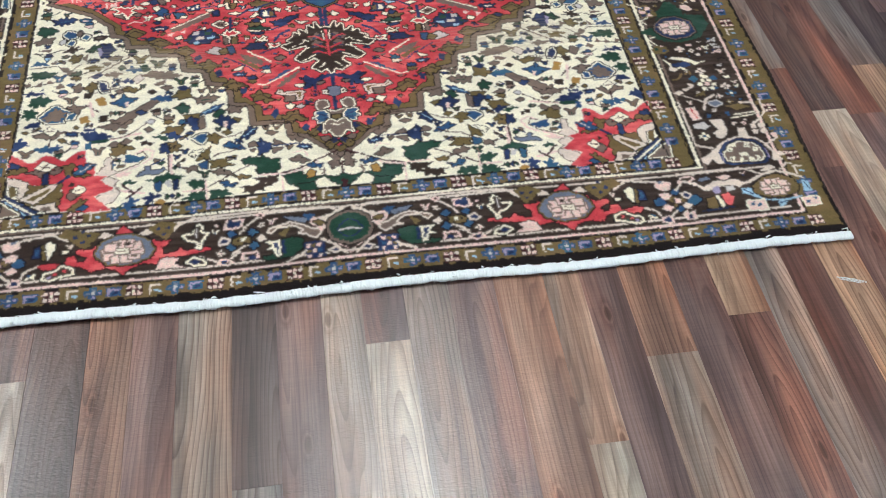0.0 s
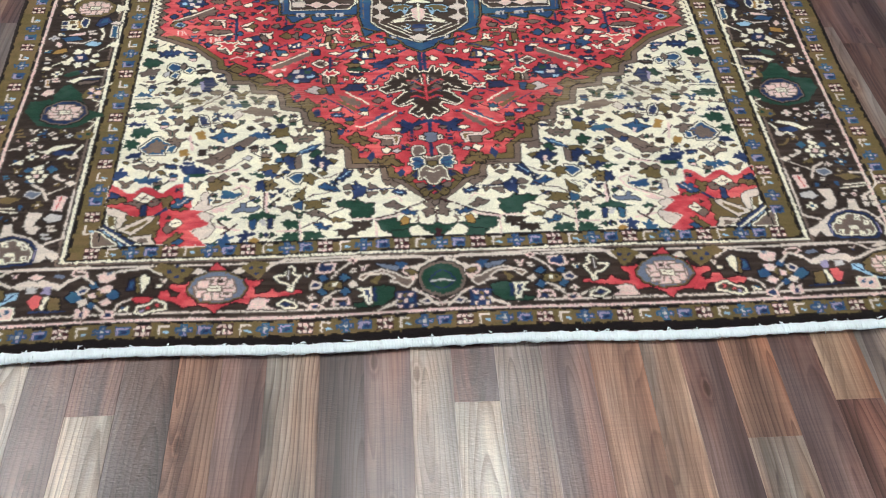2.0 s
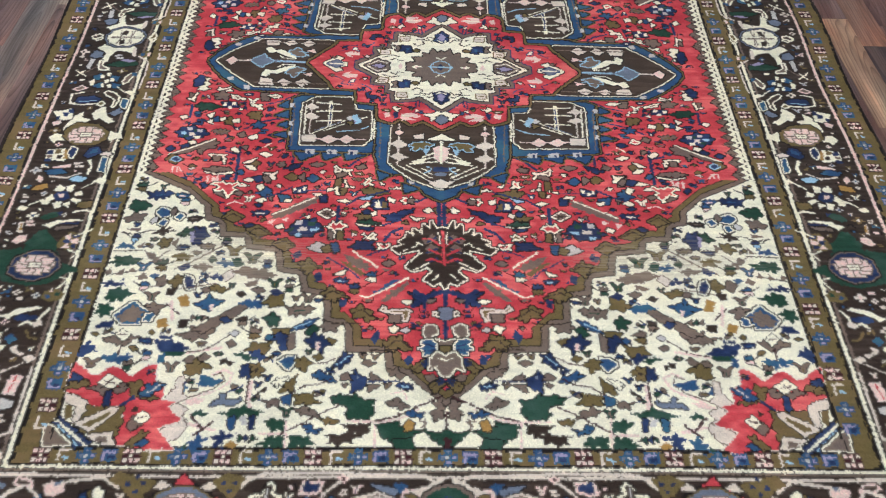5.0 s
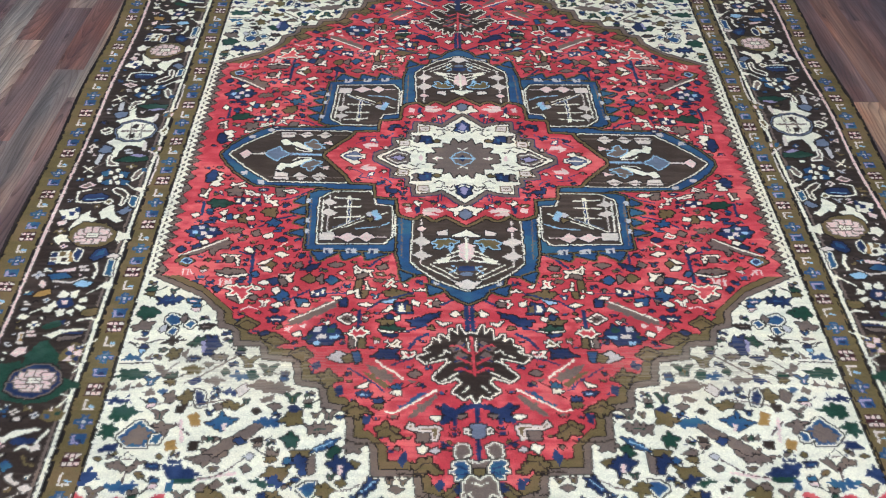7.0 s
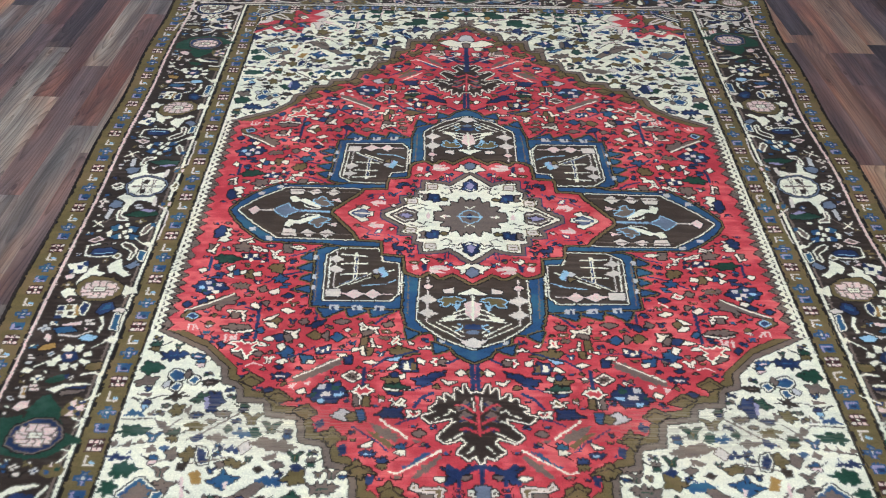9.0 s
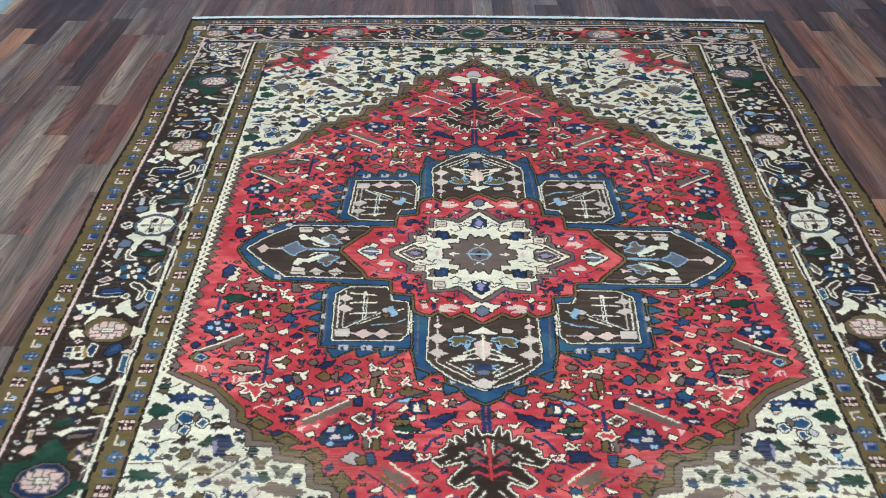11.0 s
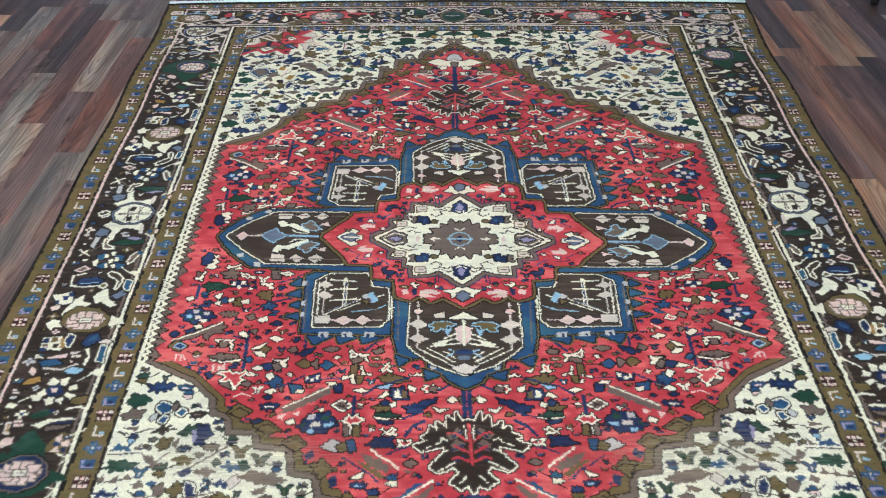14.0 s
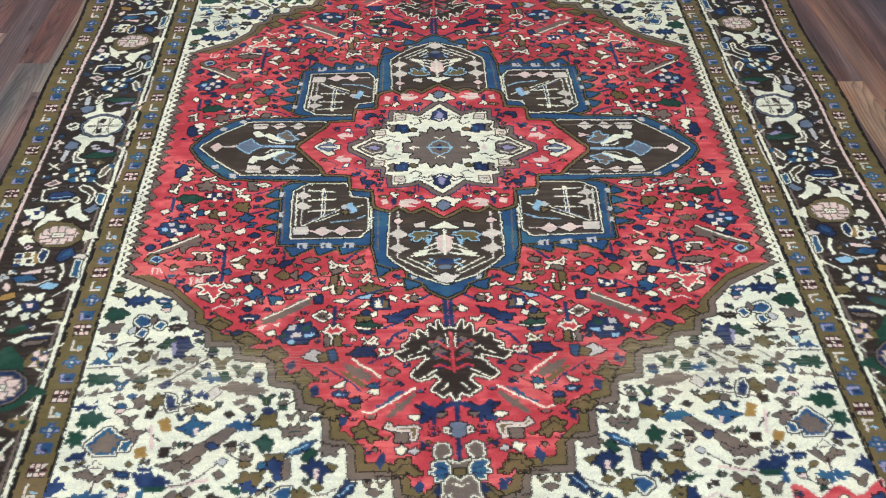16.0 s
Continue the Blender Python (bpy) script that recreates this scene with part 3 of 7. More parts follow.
def knot_medallion():
    shape("B", "K1O1K1", [0, 144, 0, 0, 593, 0, 572, 37, 545, 69, 511, 100, 487, 118, 335, 123, 283, 139])
    shape("B", "K1O1K1", [335, 123, 364, 137, 356, 331, 156, 342, 125, 273, 156, 125])
    shape("B", "K1O1K1", [0, 144, 162, 160, 156, 342, 143, 403, 114, 412, 84, 408, 77, 445, 48, 452, 35, 472, 0, 493])
    shape("B", "K1O1", [335, 333, 318, 361, 287, 340, 270, 335])
    shape("B", "K1O1", [272, 335, 265, 359, 222, 340])
    shape("B", "K1O1", [222, 337, 214, 361, 172, 342])
    shape("B", "K1O1", [368, 148, 390, 168, 365, 178])
    shape("B", "K1O1", [364, 184, 395, 203, 361, 213])
    shape("B", "K1O1", [363, 224, 384, 238, 361, 248])
    shape("B", "K1O1", [361, 261, 391, 272, 358, 284])
    shape("B", "K1O1", [144, 393, 135, 425, 112, 408])
    shape("B", "K1O1", [84, 435, 78, 465, 48, 450])
    shape("S", "", [311, 322, 291, 323, 290, 338, 310, 338])
    shape("S", "", [261, 324, 239, 324, 238, 340, 260, 339])
    shape("S", "", [213, 325, 191, 326, 191, 341, 212, 341])
    shape("S", "", [364, 158, 353, 158, 353, 173, 363, 173])
    shape("S", "", [359, 223, 348, 223, 348, 238, 358, 237])
    shape("S", "", [357, 259, 346, 259, 346, 274, 356, 273])
    shape("S", "", [532, 66, 515, 64, 514, 77, 528, 79])
    shape("S", "", [486, 96, 469, 95, 469, 110, 483, 109])
    shape("S", "", [98, 374, 82, 375, 85, 390, 98, 389])
    shape("S", "", [71, 419, 56, 420, 59, 434, 71, 434])
    shape("N", "", [306, 327, 300, 328, 299, 338, 305, 338])
    shape("N", "", [256, 329, 250, 329, 249, 339, 255, 339])
    shape("N", "", [208, 330, 202, 331, 201, 341, 207, 341])
    stitch("T", 2.5, 144, 218, 139, 353)
    stitch("T", 2.5, 352, 165, 344, 311)
    shape("W", "I1K1", [0, 174, 117, 199, 119, 365, 99, 388, 62, 421, 0, 450])
    shape("W", "I1K1", [568, 0, 529, 42, 496, 70, 459, 99, 286, 102, 247, 89, 212, 0])
    shape("W", "I1K1", [333, 158, 303, 134, 217, 132, 203, 178, 167, 183, 164, 286, 180, 309, 326, 308])
    stitch("I", 4, 159, 210, 157, 283)
    stitch("I", 3.5, 325, 160, 318, 296)
    shape("H", "L1", [481, 0, 464, 16, 449, 27, 444, 16, 422, 0])
    shape("I", "K1", [449, 57, 440, 35, 419, 39, 399, 26, 366, 12, 368, 22, 387, 37, 407, 51, 426, 49, 434, 63])
    shape("T", "L1", [389, 47, 380, 33, 362, 22, 340, 30, 353, 39, 359, 55, 369, 63, 376, 49])
    stitch("I", 3, 410, 24, 398, 14, 371, 12)
    stitch("L", 2.5, 362, 45, 342, 43, 328, 51)
    stitch("H", 7, 418, 0, 332, 0)
    stitch("L", 2.5, 414, 0, 334, 0)
    shape("P", "K1", [544, 0, 530, 18, 511, 0])
    stitch("E", 3, 511, 0, 481, 0)
    shape("E", "K1", [452, 91, 447, 68, 418, 70, 413, 93])
    shape("E", "K1", [406, 82, 391, 69, 369, 82, 385, 96])
    shape("E", "K1", [361, 82, 341, 67, 322, 83, 343, 98])
    stitch("T", 2, 460, 84, 279, 85)
    shape("P", "K1", [347, 49, 320, 41, 325, 57])
    stitch("I", 9, 265, 152, 263, 240)
    stitch("N", 4, 264, 158, 263, 235)
    stitch("I", 4, 299, 155, 241, 160)
    stitch("I", 4, 298, 187, 238, 185)
    stitch("I", 4, 295, 223, 238, 220)
    stitch("E", 3, 311, 146, 308, 271)
    shape("E", "", [328, 170, 311, 159, 291, 172, 309, 183])
    shape("E", "", [326, 205, 311, 192, 289, 208, 307, 219])
    stitch("I", 3, 307, 271, 226, 219)
    stitch("H", 3, 294, 257, 238, 226)
    stitch("I", 3, 275, 258, 177, 205)
    stitch("L", 3, 244, 261, 196, 255, 171, 241)
    shape("S", "", [226, 210, 214, 201, 205, 212, 216, 221])
    shape("L", "", [213, 203, 201, 195, 188, 224, 200, 233])
    shape("V", "", [217, 217, 202, 220, 204, 233])
    shape("O", "K1", [224, 226, 208, 221, 211, 238])
    shape("E", "K1", [325, 273, 291, 272, 289, 297, 323, 296])
    shape("P", "K1", [282, 288, 262, 273, 239, 289, 260, 303])
    shape("P", "K1", [237, 288, 219, 272, 200, 289, 220, 304])
    stitch("P", 2.5, 290, 286, 175, 288)
    stitch("E", 4, 99, 230, 98, 373)
    shape("E", "", [120, 300, 98, 285, 74, 303, 97, 317])
    shape("E", "", [117, 344, 98, 330, 74, 347, 97, 359])
    stitch("I", 2.5, 99, 374, 0, 439)
    stitch("I", 2.5, 79, 372, 21, 413)
    shape("O", "L1K1", [74, 305, 61, 295, 37, 292, 17, 300, 26, 306, 34, 304, 40, 317, 49, 311, 57, 323, 69, 321, 63, 311])
    shape("L", "", [41, 322, 24, 310, 34, 339])
    shape("P", "", [18, 312, 0, 302, 0, 364, 15, 348])
    stitch("I", 5, 0, 277, 0, 364)
    shape("I", "K1", [34, 283, 0, 261, 0, 281, 18, 285])
    stitch("I", 4, 17, 329, 43, 346)
    stitch("I", 4, 13, 343, 53, 359)
    stitch("I", 4, 10, 359, 69, 369)
    shape("I", "", [67, 360, 31, 346, 38, 365, 61, 372])
    shape("N", "", [19, 387, 13, 377, 0, 376, 0, 392, 15, 392])
    shape("H", "", [14, 397, 0, 394, 0, 407, 10, 407])
    stitch("L", 3, 32, 376, 20, 383)
    stitch("I", 3, 41, 383, 28, 393, 19, 403)
    stitch("L", 3, 35, 398, 21, 388)
    shape("E", "K1", [33, 419, 16, 426, 0, 417, 0, 447, 13, 443])
    stitch("I", 3, 58, 386, 24, 413)
    shape("E", "K1", [66, 270, 42, 261, 40, 279, 61, 279])
    shape("P", "K1", [111, 259, 99, 249, 87, 260, 99, 270])
    shape("R", "K1O2K1", [0, 0, 334, 0, 276, 72, 262, 98, 206, 101, 203, 147, 153, 152, 149, 206, 138, 216, 117, 222, 97, 204, 69, 227, 44, 209, 0, 244])
    # the stepped ivory star, its grey rosette and the leaves in its points
    shape("I", "K1T3N1", [0, 0, 212, 0, 152, 43, 164, 68, 124, 72, 128, 98, 112, 102, 112, 136, 76, 130, 50, 118, 0, 168])
    shape("T", "K1", [0, 0, 86, 0, 86, 16, 62, 21, 71, 40, 46, 40, 47, 60, 30, 52, 22, 76, 10, 58, 0, 68])
    shape("T", "L1", [0, 0, 25, 0, 17, 16, 4, 23, 0, 25])
    shape("N", "", [0, 0, 10, 0, 2, 12, 0, 14])
    stitch("I", 2.5, 0, 30, 12, 40)
    stitch("L", 2, 28, 0, 0, 0)
    shape("I", "", [72, 0, 62, 8, 60, 3, 48, 3, 48, 0])
    shape("P", "", [64, 0, 58, 5, 54, 0])
    shape("T", "K1", [194, 0, 158, 30, 146, 20, 138, 24, 128, 12, 132, 0])
    shape("V", "K1", [176, 0, 152, 11, 138, 0])
    stitch("I", 2.5, 184, 4, 158, 22, 136, 14)
    stitch("K", 2.5, 126, 26, 112, 34, 106, 22, 92, 26)
    stitch("K", 2.5, 148, 36, 122, 46, 104, 40)
    shape("P", "", [108, 0, 100, 14, 96, 0])
    for x, y in ((142, 57), (94, 116)):
        shape("E", "O1", [x - 11, y - 8, x + 11, y - 10, x + 13, y + 8, x - 10, y + 10])
        stitch("O", 2, x - 5, y, x + 6, y)
    shape("N", "K1", [74, 60, 92, 56, 90, 66, 104, 64, 102, 88, 78, 84])
    shape("B", "", [82, 66, 88, 66, 88, 78, 82, 78])
    shape("T", "K1", [108, 60, 120, 66, 114, 76, 122, 88, 108, 86])
    shape("O", "K1", [54, 66, 64, 60, 73, 67, 63, 75])
    stitch("K", 2.5, 72, 96, 58, 86, 44, 94, 50, 108, 30, 112, 22, 100)
    stitch("K", 2.5, 66, 112, 44, 114, 30, 124, 14, 116)
    shape("N", "K1", [0, 98, 8, 104, 20, 108, 14, 122, 18, 132, 8, 140, 0, 150])
    shape("V", "", [0, 108, 9, 116, 6, 132, 0, 140])
    stitch("I", 2.5, 0, 102, 12, 110)
    # the red ring round it
    shape("I", "K1", [300, 0, 262, 34, 246, 26, 258, 12, 236, 8, 236, 0])
    shape("H", "N1", [290, 0, 262, 16, 244, 0])
    stitch("I", 2, 280, 0, 246, 0)
    shape("P", "", [238, 36, 226, 30, 228, 40, 206, 40, 210, 52, 232, 56, 246, 48])
    shape("I", "N1", [224, 64, 212, 60, 216, 72, 226, 74])
    stitch("N", 3, 262, 52, 240, 66, 246, 80, 214, 84)
    shape("N", "K1", [184, 112, 172, 108, 176, 120, 154, 124, 160, 136, 180, 132])
    stitch("B", 3, 196, 78, 178, 90, 170, 100)
    shape("I", "K1", [117, 166, 107, 160, 108, 168, 92, 168, 104, 174, 104, 182, 112, 175])
    shape("N", "", [116, 184, 102, 182, 104, 204, 112, 208])
    shape("P", "", [98, 190, 72, 184, 50, 196, 56, 204, 78, 200, 60, 212, 94, 214])
    stitch("I", 2.5, 92, 196, 66, 196)
    shape("P", "", [138, 188, 124, 184, 120, 200, 134, 206])
    stitch("N", 4, 60, 142, 62, 164)
    stitch("N", 4, 52, 144, 54, 160)
    shape("I", "K1", [42, 188, 20, 184, 10, 176, 0, 182, 0, 196, 14, 206, 24, 214, 26, 202])
    shape("H", "K1", [0, 190, 12, 200, 14, 214, 0, 226])


def knot_redfield():
    shape("N", "K1", [608, 67, 595, 48, 577, 60, 587, 99, 605, 89])
    shape("I", "K1", [597, 104, 594, 89, 581, 81, 596, 67, 577, 70, 591, 52, 566, 59, 576, 73, 556, 81, 575, 90, 558, 100, 578, 108])
    shape("I", "K1", [548, 89, 527, 95, 511, 80, 509, 108, 533, 113, 547, 103])
    shape("T", "K1", [610, 113, 594, 117, 593, 148, 608, 134])
    shape("I", "K1", [598, 113, 588, 117, 592, 149, 611, 140, 617, 129, 601, 133])
    stitch("N", 7, 596, 157, 594, 202)
    shape("G", "K1", [589, 160, 577, 148, 552, 152, 529, 162, 548, 176, 573, 174])
    shape("I", "K1", [617, 201, 603, 193, 598, 204, 609, 212])
    shape("T", "K1", [552, 118, 534, 106, 513, 117, 516, 137, 542, 134])
    shape("I", "K1", [514, 113, 494, 119, 472, 129, 474, 141, 491, 137, 508, 135])
    shape("N", "K1", [528, 144, 491, 145, 486, 165, 522, 164])
    shape("I", "", [525, 148, 516, 148, 514, 159, 523, 159])
    shape("I", "", [504, 144, 494, 145, 492, 156, 502, 155])
    shape("I", "", [511, 159, 502, 159, 500, 170, 509, 170])
    shape("I", "K1", [456, 151, 431, 153, 428, 168, 437, 168, 441, 161, 453, 160])
    shape("O", "K1", [457, 190, 452, 179, 430, 179, 423, 194, 429, 209, 451, 204])
    shape("T", "K1", [439, 111, 419, 111, 414, 139, 433, 139])
    shape("I", "K1", [422, 119, 399, 115, 383, 125, 404, 130])
    stitch("N", 4, 420, 152, 384, 140, 353, 116)
    shape("I", "K1", [528, 209, 511, 199, 508, 214, 521, 215])
    shape("O", "K1", [510, 214, 499, 198, 484, 211, 491, 227, 505, 226])
    shape("I", "K1", [492, 209, 475, 202, 473, 218, 488, 220])
    shape("I", "K1", [556, 194, 539, 184, 542, 205])
    shape("B", "K1", [537, 204, 527, 197, 522, 217, 535, 218])
    shape("I", "K1", [551, 218, 538, 207, 536, 227])
    stitch("N", 5, 461, 242, 425, 216, 384, 203)
    shape("B", "K1", [444, 226, 431, 216, 409, 226, 423, 238, 437, 237])
    shape("N", "K1", [616, 257, 604, 240, 580, 237, 555, 246, 538, 261, 556, 277, 585, 281, 605, 273])
    shape("S", "", [593, 240, 580, 240, 579, 251, 590, 251])
    shape("S", "", [569, 246, 556, 246, 555, 257, 567, 257])
    shape("L", "", [605, 256, 593, 254, 591, 265, 602, 265])
    shape("E", "", [585, 258, 572, 258, 571, 269, 582, 269])
    shape("I", "", [571, 271, 558, 269, 558, 280, 568, 280])
    shape("G", "", [597, 266, 585, 267, 584, 276, 595, 275])
    shape("G", "", [578, 246, 570, 246, 570, 255, 576, 255])
    shape("N", "K1", [597, 305, 575, 295, 575, 311, 590, 315])
    shape("T", "K1", [619, 338, 590, 317, 547, 291, 523, 278, 512, 292, 520, 312, 538, 315, 546, 334, 557, 323, 550, 310, 576, 328, 604, 338])
    stitch("I", 4, 617, 335, 579, 316, 547, 296, 523, 279)
    shape("I", "K1", [529, 332, 518, 328, 486, 329, 485, 369, 495, 363, 496, 345, 504, 358, 517, 354])
    shape("T", "K1", [517, 338, 502, 338, 502, 355, 515, 355])
    stitch("N", 5, 458, 333, 491, 322)
    stitch("N", 8, 461, 304, 457, 414)
    shape("I", "K1", [482, 313, 472, 305, 459, 321, 467, 328])
    shape("T", "K1", [459, 304, 444, 299, 445, 318])
    shape("O", "K1", [439, 359, 424, 347, 407, 360, 418, 374])
    shape("I", "K1", [450, 360, 435, 350, 417, 341, 431, 360])
    shape("I", "K1", [443, 367, 425, 367, 414, 382, 429, 382])
    shape("O", "K1", [625, 353, 610, 335, 582, 351, 598, 368])
    shape("N", "L1", [610, 352, 601, 344, 589, 352, 598, 360])
    stitch("P", 3.5, 601, 393, 602, 378, 592, 378, 590, 393)
    stitch("P", 3.5, 588, 378, 580, 392)
    shape("T", "K1", [535, 382, 511, 373, 476, 377, 472, 387, 508, 392])
    shape("I", "K1", [543, 381, 526, 388, 502, 394, 466, 387, 466, 398, 506, 403, 524, 397])
    stitch("P", 5, 518, 424, 519, 406)
    stitch("P", 5, 506, 424, 509, 407, 496, 423, 498, 402)
    shape("T", "K1", [498, 460, 497, 446, 482, 449, 471, 474])
    shape("T", "K1", [455, 458, 445, 451, 433, 457, 441, 467])
    shape("I", "K1", [521, 431, 501, 421, 484, 417, 469, 427, 453, 418, 420, 433, 435, 440, 454, 436, 446, 449, 457, 459, 462, 476, 473, 475, 477, 457, 496, 455, 502, 446, 489, 440])
    shape("I", "K1", [443, 415, 420, 406, 410, 416, 429, 422])
    shape("N", "K1", [421, 405, 398, 400, 391, 417, 410, 422])
    shape("T", "K1", [398, 394, 379, 398, 378, 425, 392, 423])
    shape("I", "K1", [394, 389, 375, 388, 376, 400, 392, 397])
    shape("B", "K1", [409, 456, 398, 449, 388, 435, 375, 445, 370, 465, 391, 464])
    shape("I", "K1", [410, 433, 398, 427, 390, 440, 400, 449])
    shape("T", "K1", [381, 463, 367, 464, 371, 480])
    shape("I", "K1", [407, 479, 390, 469, 380, 477, 394, 485])
    shape("N", "K1", [405, 492, 397, 487, 387, 493, 396, 500])
    stitch("P", 3.5, 463, 492, 450, 484, 431, 490)
    shape("I", "K1", [419, 326, 401, 318, 378, 332, 398, 341])
    shape("N", "K1", [402, 262, 379, 248, 364, 261, 382, 271])
    stitch("I", 3.5, 410, 307, 393, 292)
    shape("N", "K1", [417, 284, 404, 274, 391, 283, 404, 292])
    stitch("N", 6, 337, 325, 335, 368)
    shape("N", "K1", [353, 376, 335, 363, 314, 357, 319, 370, 336, 383])
    shape("T", "K1", [373, 361, 356, 353, 349, 365, 362, 372])
    shape("O", "K1", [349, 404, 335, 390, 315, 403, 329, 417])
    shape("T", "K1", [320, 403, 305, 390, 303, 421])
    shape("B", "K1", [299, 408, 288, 394, 268, 409, 286, 421])
    stitch("K", 2.5, 273, 409, 227, 411)
    shape("T", "K1", [398, 405, 386, 399, 377, 414, 389, 424])
    shape("I", "K1", [400, 389, 381, 393, 369, 387, 369, 411, 378, 407, 383, 398])
    stitch("N", 5, 387, 469, 363, 459, 329, 436)
    shape("N", "K1", [329, 443, 297, 430, 297, 454, 325, 456])
    shape("I", "", [326, 439, 320, 436, 319, 447, 326, 448])
    shape("I", "", [306, 436, 298, 434, 299, 446, 305, 446])
    shape("I", "", [316, 444, 309, 442, 309, 452, 315, 452])
    stitch("N", 2.5, 296, 446, 237, 445)
    shape("B", "K1", [359, 459, 331, 463, 327, 478, 350, 482])
    shape("I", "K1", [339, 472, 326, 475, 330, 483, 343, 482])
    shape("T", "", [377, 540, 364, 513, 327, 492, 295, 469, 266, 465, 269, 485, 303, 509, 345, 532])
    stitch("I", 3.5, 364, 521, 326, 499, 270, 464)
    shape("N", "K1", [267, 464, 251, 458, 248, 481, 262, 483])
    shape("I", "K1", [283, 456, 266, 453, 259, 461, 275, 463])
    shape("O", "K1", [233, 409, 220, 406, 223, 439, 236, 437])
    shape("I", "K1", [250, 441, 229, 433, 221, 459, 230, 459, 233, 445, 245, 449])
    shape("I", "K1", [216, 414, 209, 409, 205, 430, 190, 431, 192, 440, 213, 439])
    shape("O", "K1", [220, 439, 207, 439, 211, 459, 220, 459])
    stitch("N", 6, 154, 322, 185, 343, 207, 369)
    shape("T", "K1", [237, 394, 212, 384, 208, 397, 230, 406])
    shape("I", "K1", [244, 371, 234, 363, 225, 375, 197, 376, 198, 400, 207, 400, 210, 387, 235, 391, 241, 384])
    shape("T", "K1", [298, 363, 279, 355, 259, 361, 278, 372])
    shape("T", "K1", [192, 368, 173, 362, 167, 374, 184, 380])
    shape("I", "K1", [182, 426, 166, 416, 174, 407, 155, 403, 144, 413, 154, 422, 135, 429, 154, 433, 171, 433])
    shape("I", "K1", [136, 418, 121, 425, 131, 431])
    stitch("N", 5, 144, 413, 123, 399)
    shape("O", "K1", [176, 442, 154, 435, 123, 445, 112, 455, 137, 459, 160, 461, 171, 454])
    stitch("N", 5, 205, 490, 182, 468, 148, 457, 112, 445)
    shape("I", "K1", [226, 477, 210, 472, 196, 479, 210, 485])
    shape("N", "K1", [155, 490, 146, 474, 126, 471, 116, 484, 114, 503, 144, 503])
    shape("I", "", [144, 486, 135, 475, 130, 498, 144, 498])
    shape("O", "", [128, 479, 117, 483, 119, 498, 129, 498])
    shape("L", "K1", [178, 470, 146, 461, 159, 476])
    shape("I", "K1", [177, 498, 159, 481, 153, 490, 165, 498])
    shape("I", "K1", [115, 464, 100, 473, 102, 485, 114, 478])
    shape("I", "K1", [116, 436, 97, 433, 84, 429, 72, 447, 80, 459, 89, 443, 108, 444])
    shape("I", "K1", [91, 477, 83, 463, 63, 461, 51, 473, 56, 487, 81, 489])
    shape("T", "K1", [73, 471, 57, 470, 60, 484, 72, 483])
    stitch("N", 6, 53, 479, 26, 462)
    shape("I", "K1", [38, 504, 25, 494, 18, 506, 29, 514])
    shape("O", "K1", [19, 501, 4, 493, 9, 514])
    shape("N", "K1", [124, 520, 104, 516, 87, 508, 57, 499, 64, 512, 88, 526, 104, 539, 118, 536])
    shape("I", "K1", [69, 520, 55, 528, 36, 527, 55, 538])
    shape("O", "K1", [89, 543, 77, 535, 70, 546])
    shape("I", "K1", [274, 515, 248, 497, 221, 517, 245, 535])
    stitch("K", 2, 263, 516, 234, 517)
    stitch("K", 2, 256, 507, 237, 527)
    stitch("K", 2, 255, 525, 238, 508)
    stitch("N", 9, 223, 495, 223, 547)
    shape("T", "K1", [241, 563, 230, 560, 229, 591, 240, 591])
    shape("O", "K1", [222, 563, 210, 563, 209, 592, 221, 592])
    shape("I", "K1", [257, 553, 238, 545, 233, 533, 225, 543, 216, 533, 192, 558, 211, 557, 213, 566, 224, 565, 225, 590, 231, 590, 233, 564])
    shape("O", "K1", [186, 521, 170, 514, 146, 519, 154, 531, 176, 532])
    shape("N", "K1", [171, 508, 159, 503, 151, 515, 165, 519])
    shape("I", "K1", [154, 515, 141, 508, 139, 518, 148, 524])
    shape("G", "K1", [177, 537, 154, 535, 133, 543, 148, 548, 170, 546])
    shape("I", "K1", [193, 534, 179, 544, 148, 548, 124, 545, 126, 553, 159, 555, 179, 553])
    shape("N", "K1", [177, 554, 142, 557, 154, 565, 170, 561])
    stitch("N", 5, 126, 549, 88, 533)
    shape("N", "K1", [333, 568, 317, 554, 312, 537, 274, 533, 256, 552, 252, 566, 272, 572, 277, 583, 304, 586, 320, 578])
    shape("S", "", [312, 540, 298, 536, 299, 550, 313, 551])
    shape("G", "", [286, 540, 270, 540, 271, 553, 286, 552])
    shape("E", "", [303, 557, 286, 556, 286, 568, 304, 567])
    shape("L", "", [278, 560, 259, 559, 266, 568, 278, 568])
    shape("G", "", [326, 561, 315, 558, 315, 569, 325, 569])
    shape("L", "", [313, 576, 298, 574, 299, 584, 311, 583])
    shape("I", "K1", [182, 575, 165, 571, 159, 580, 148, 566, 135, 574, 139, 594, 154, 590, 171, 592, 165, 581])
    shape("N", "K1", [198, 612, 178, 602, 182, 593, 147, 595, 147, 618, 180, 617])
    shape("I", "K1", [141, 597, 111, 598, 100, 608, 117, 619, 139, 621])
    shape("K", "", [128, 604, 118, 603, 119, 611])
    stitch("N", 7, 123, 592, 109, 570, 86, 556)
    shape("S", "K1", [282, 615, 260, 598, 243, 607, 252, 628, 264, 625])
    shape("O", "K1", [254, 616, 239, 606, 221, 618, 243, 628])
    shape("B", "K1", [234, 602, 220, 600, 216, 623, 227, 629])
    shape("T", "", [214, 625, 169, 642, 140, 666, 159, 676, 190, 665])
    shape("O", "", [224, 641, 190, 652, 157, 681, 167, 694, 200, 664])
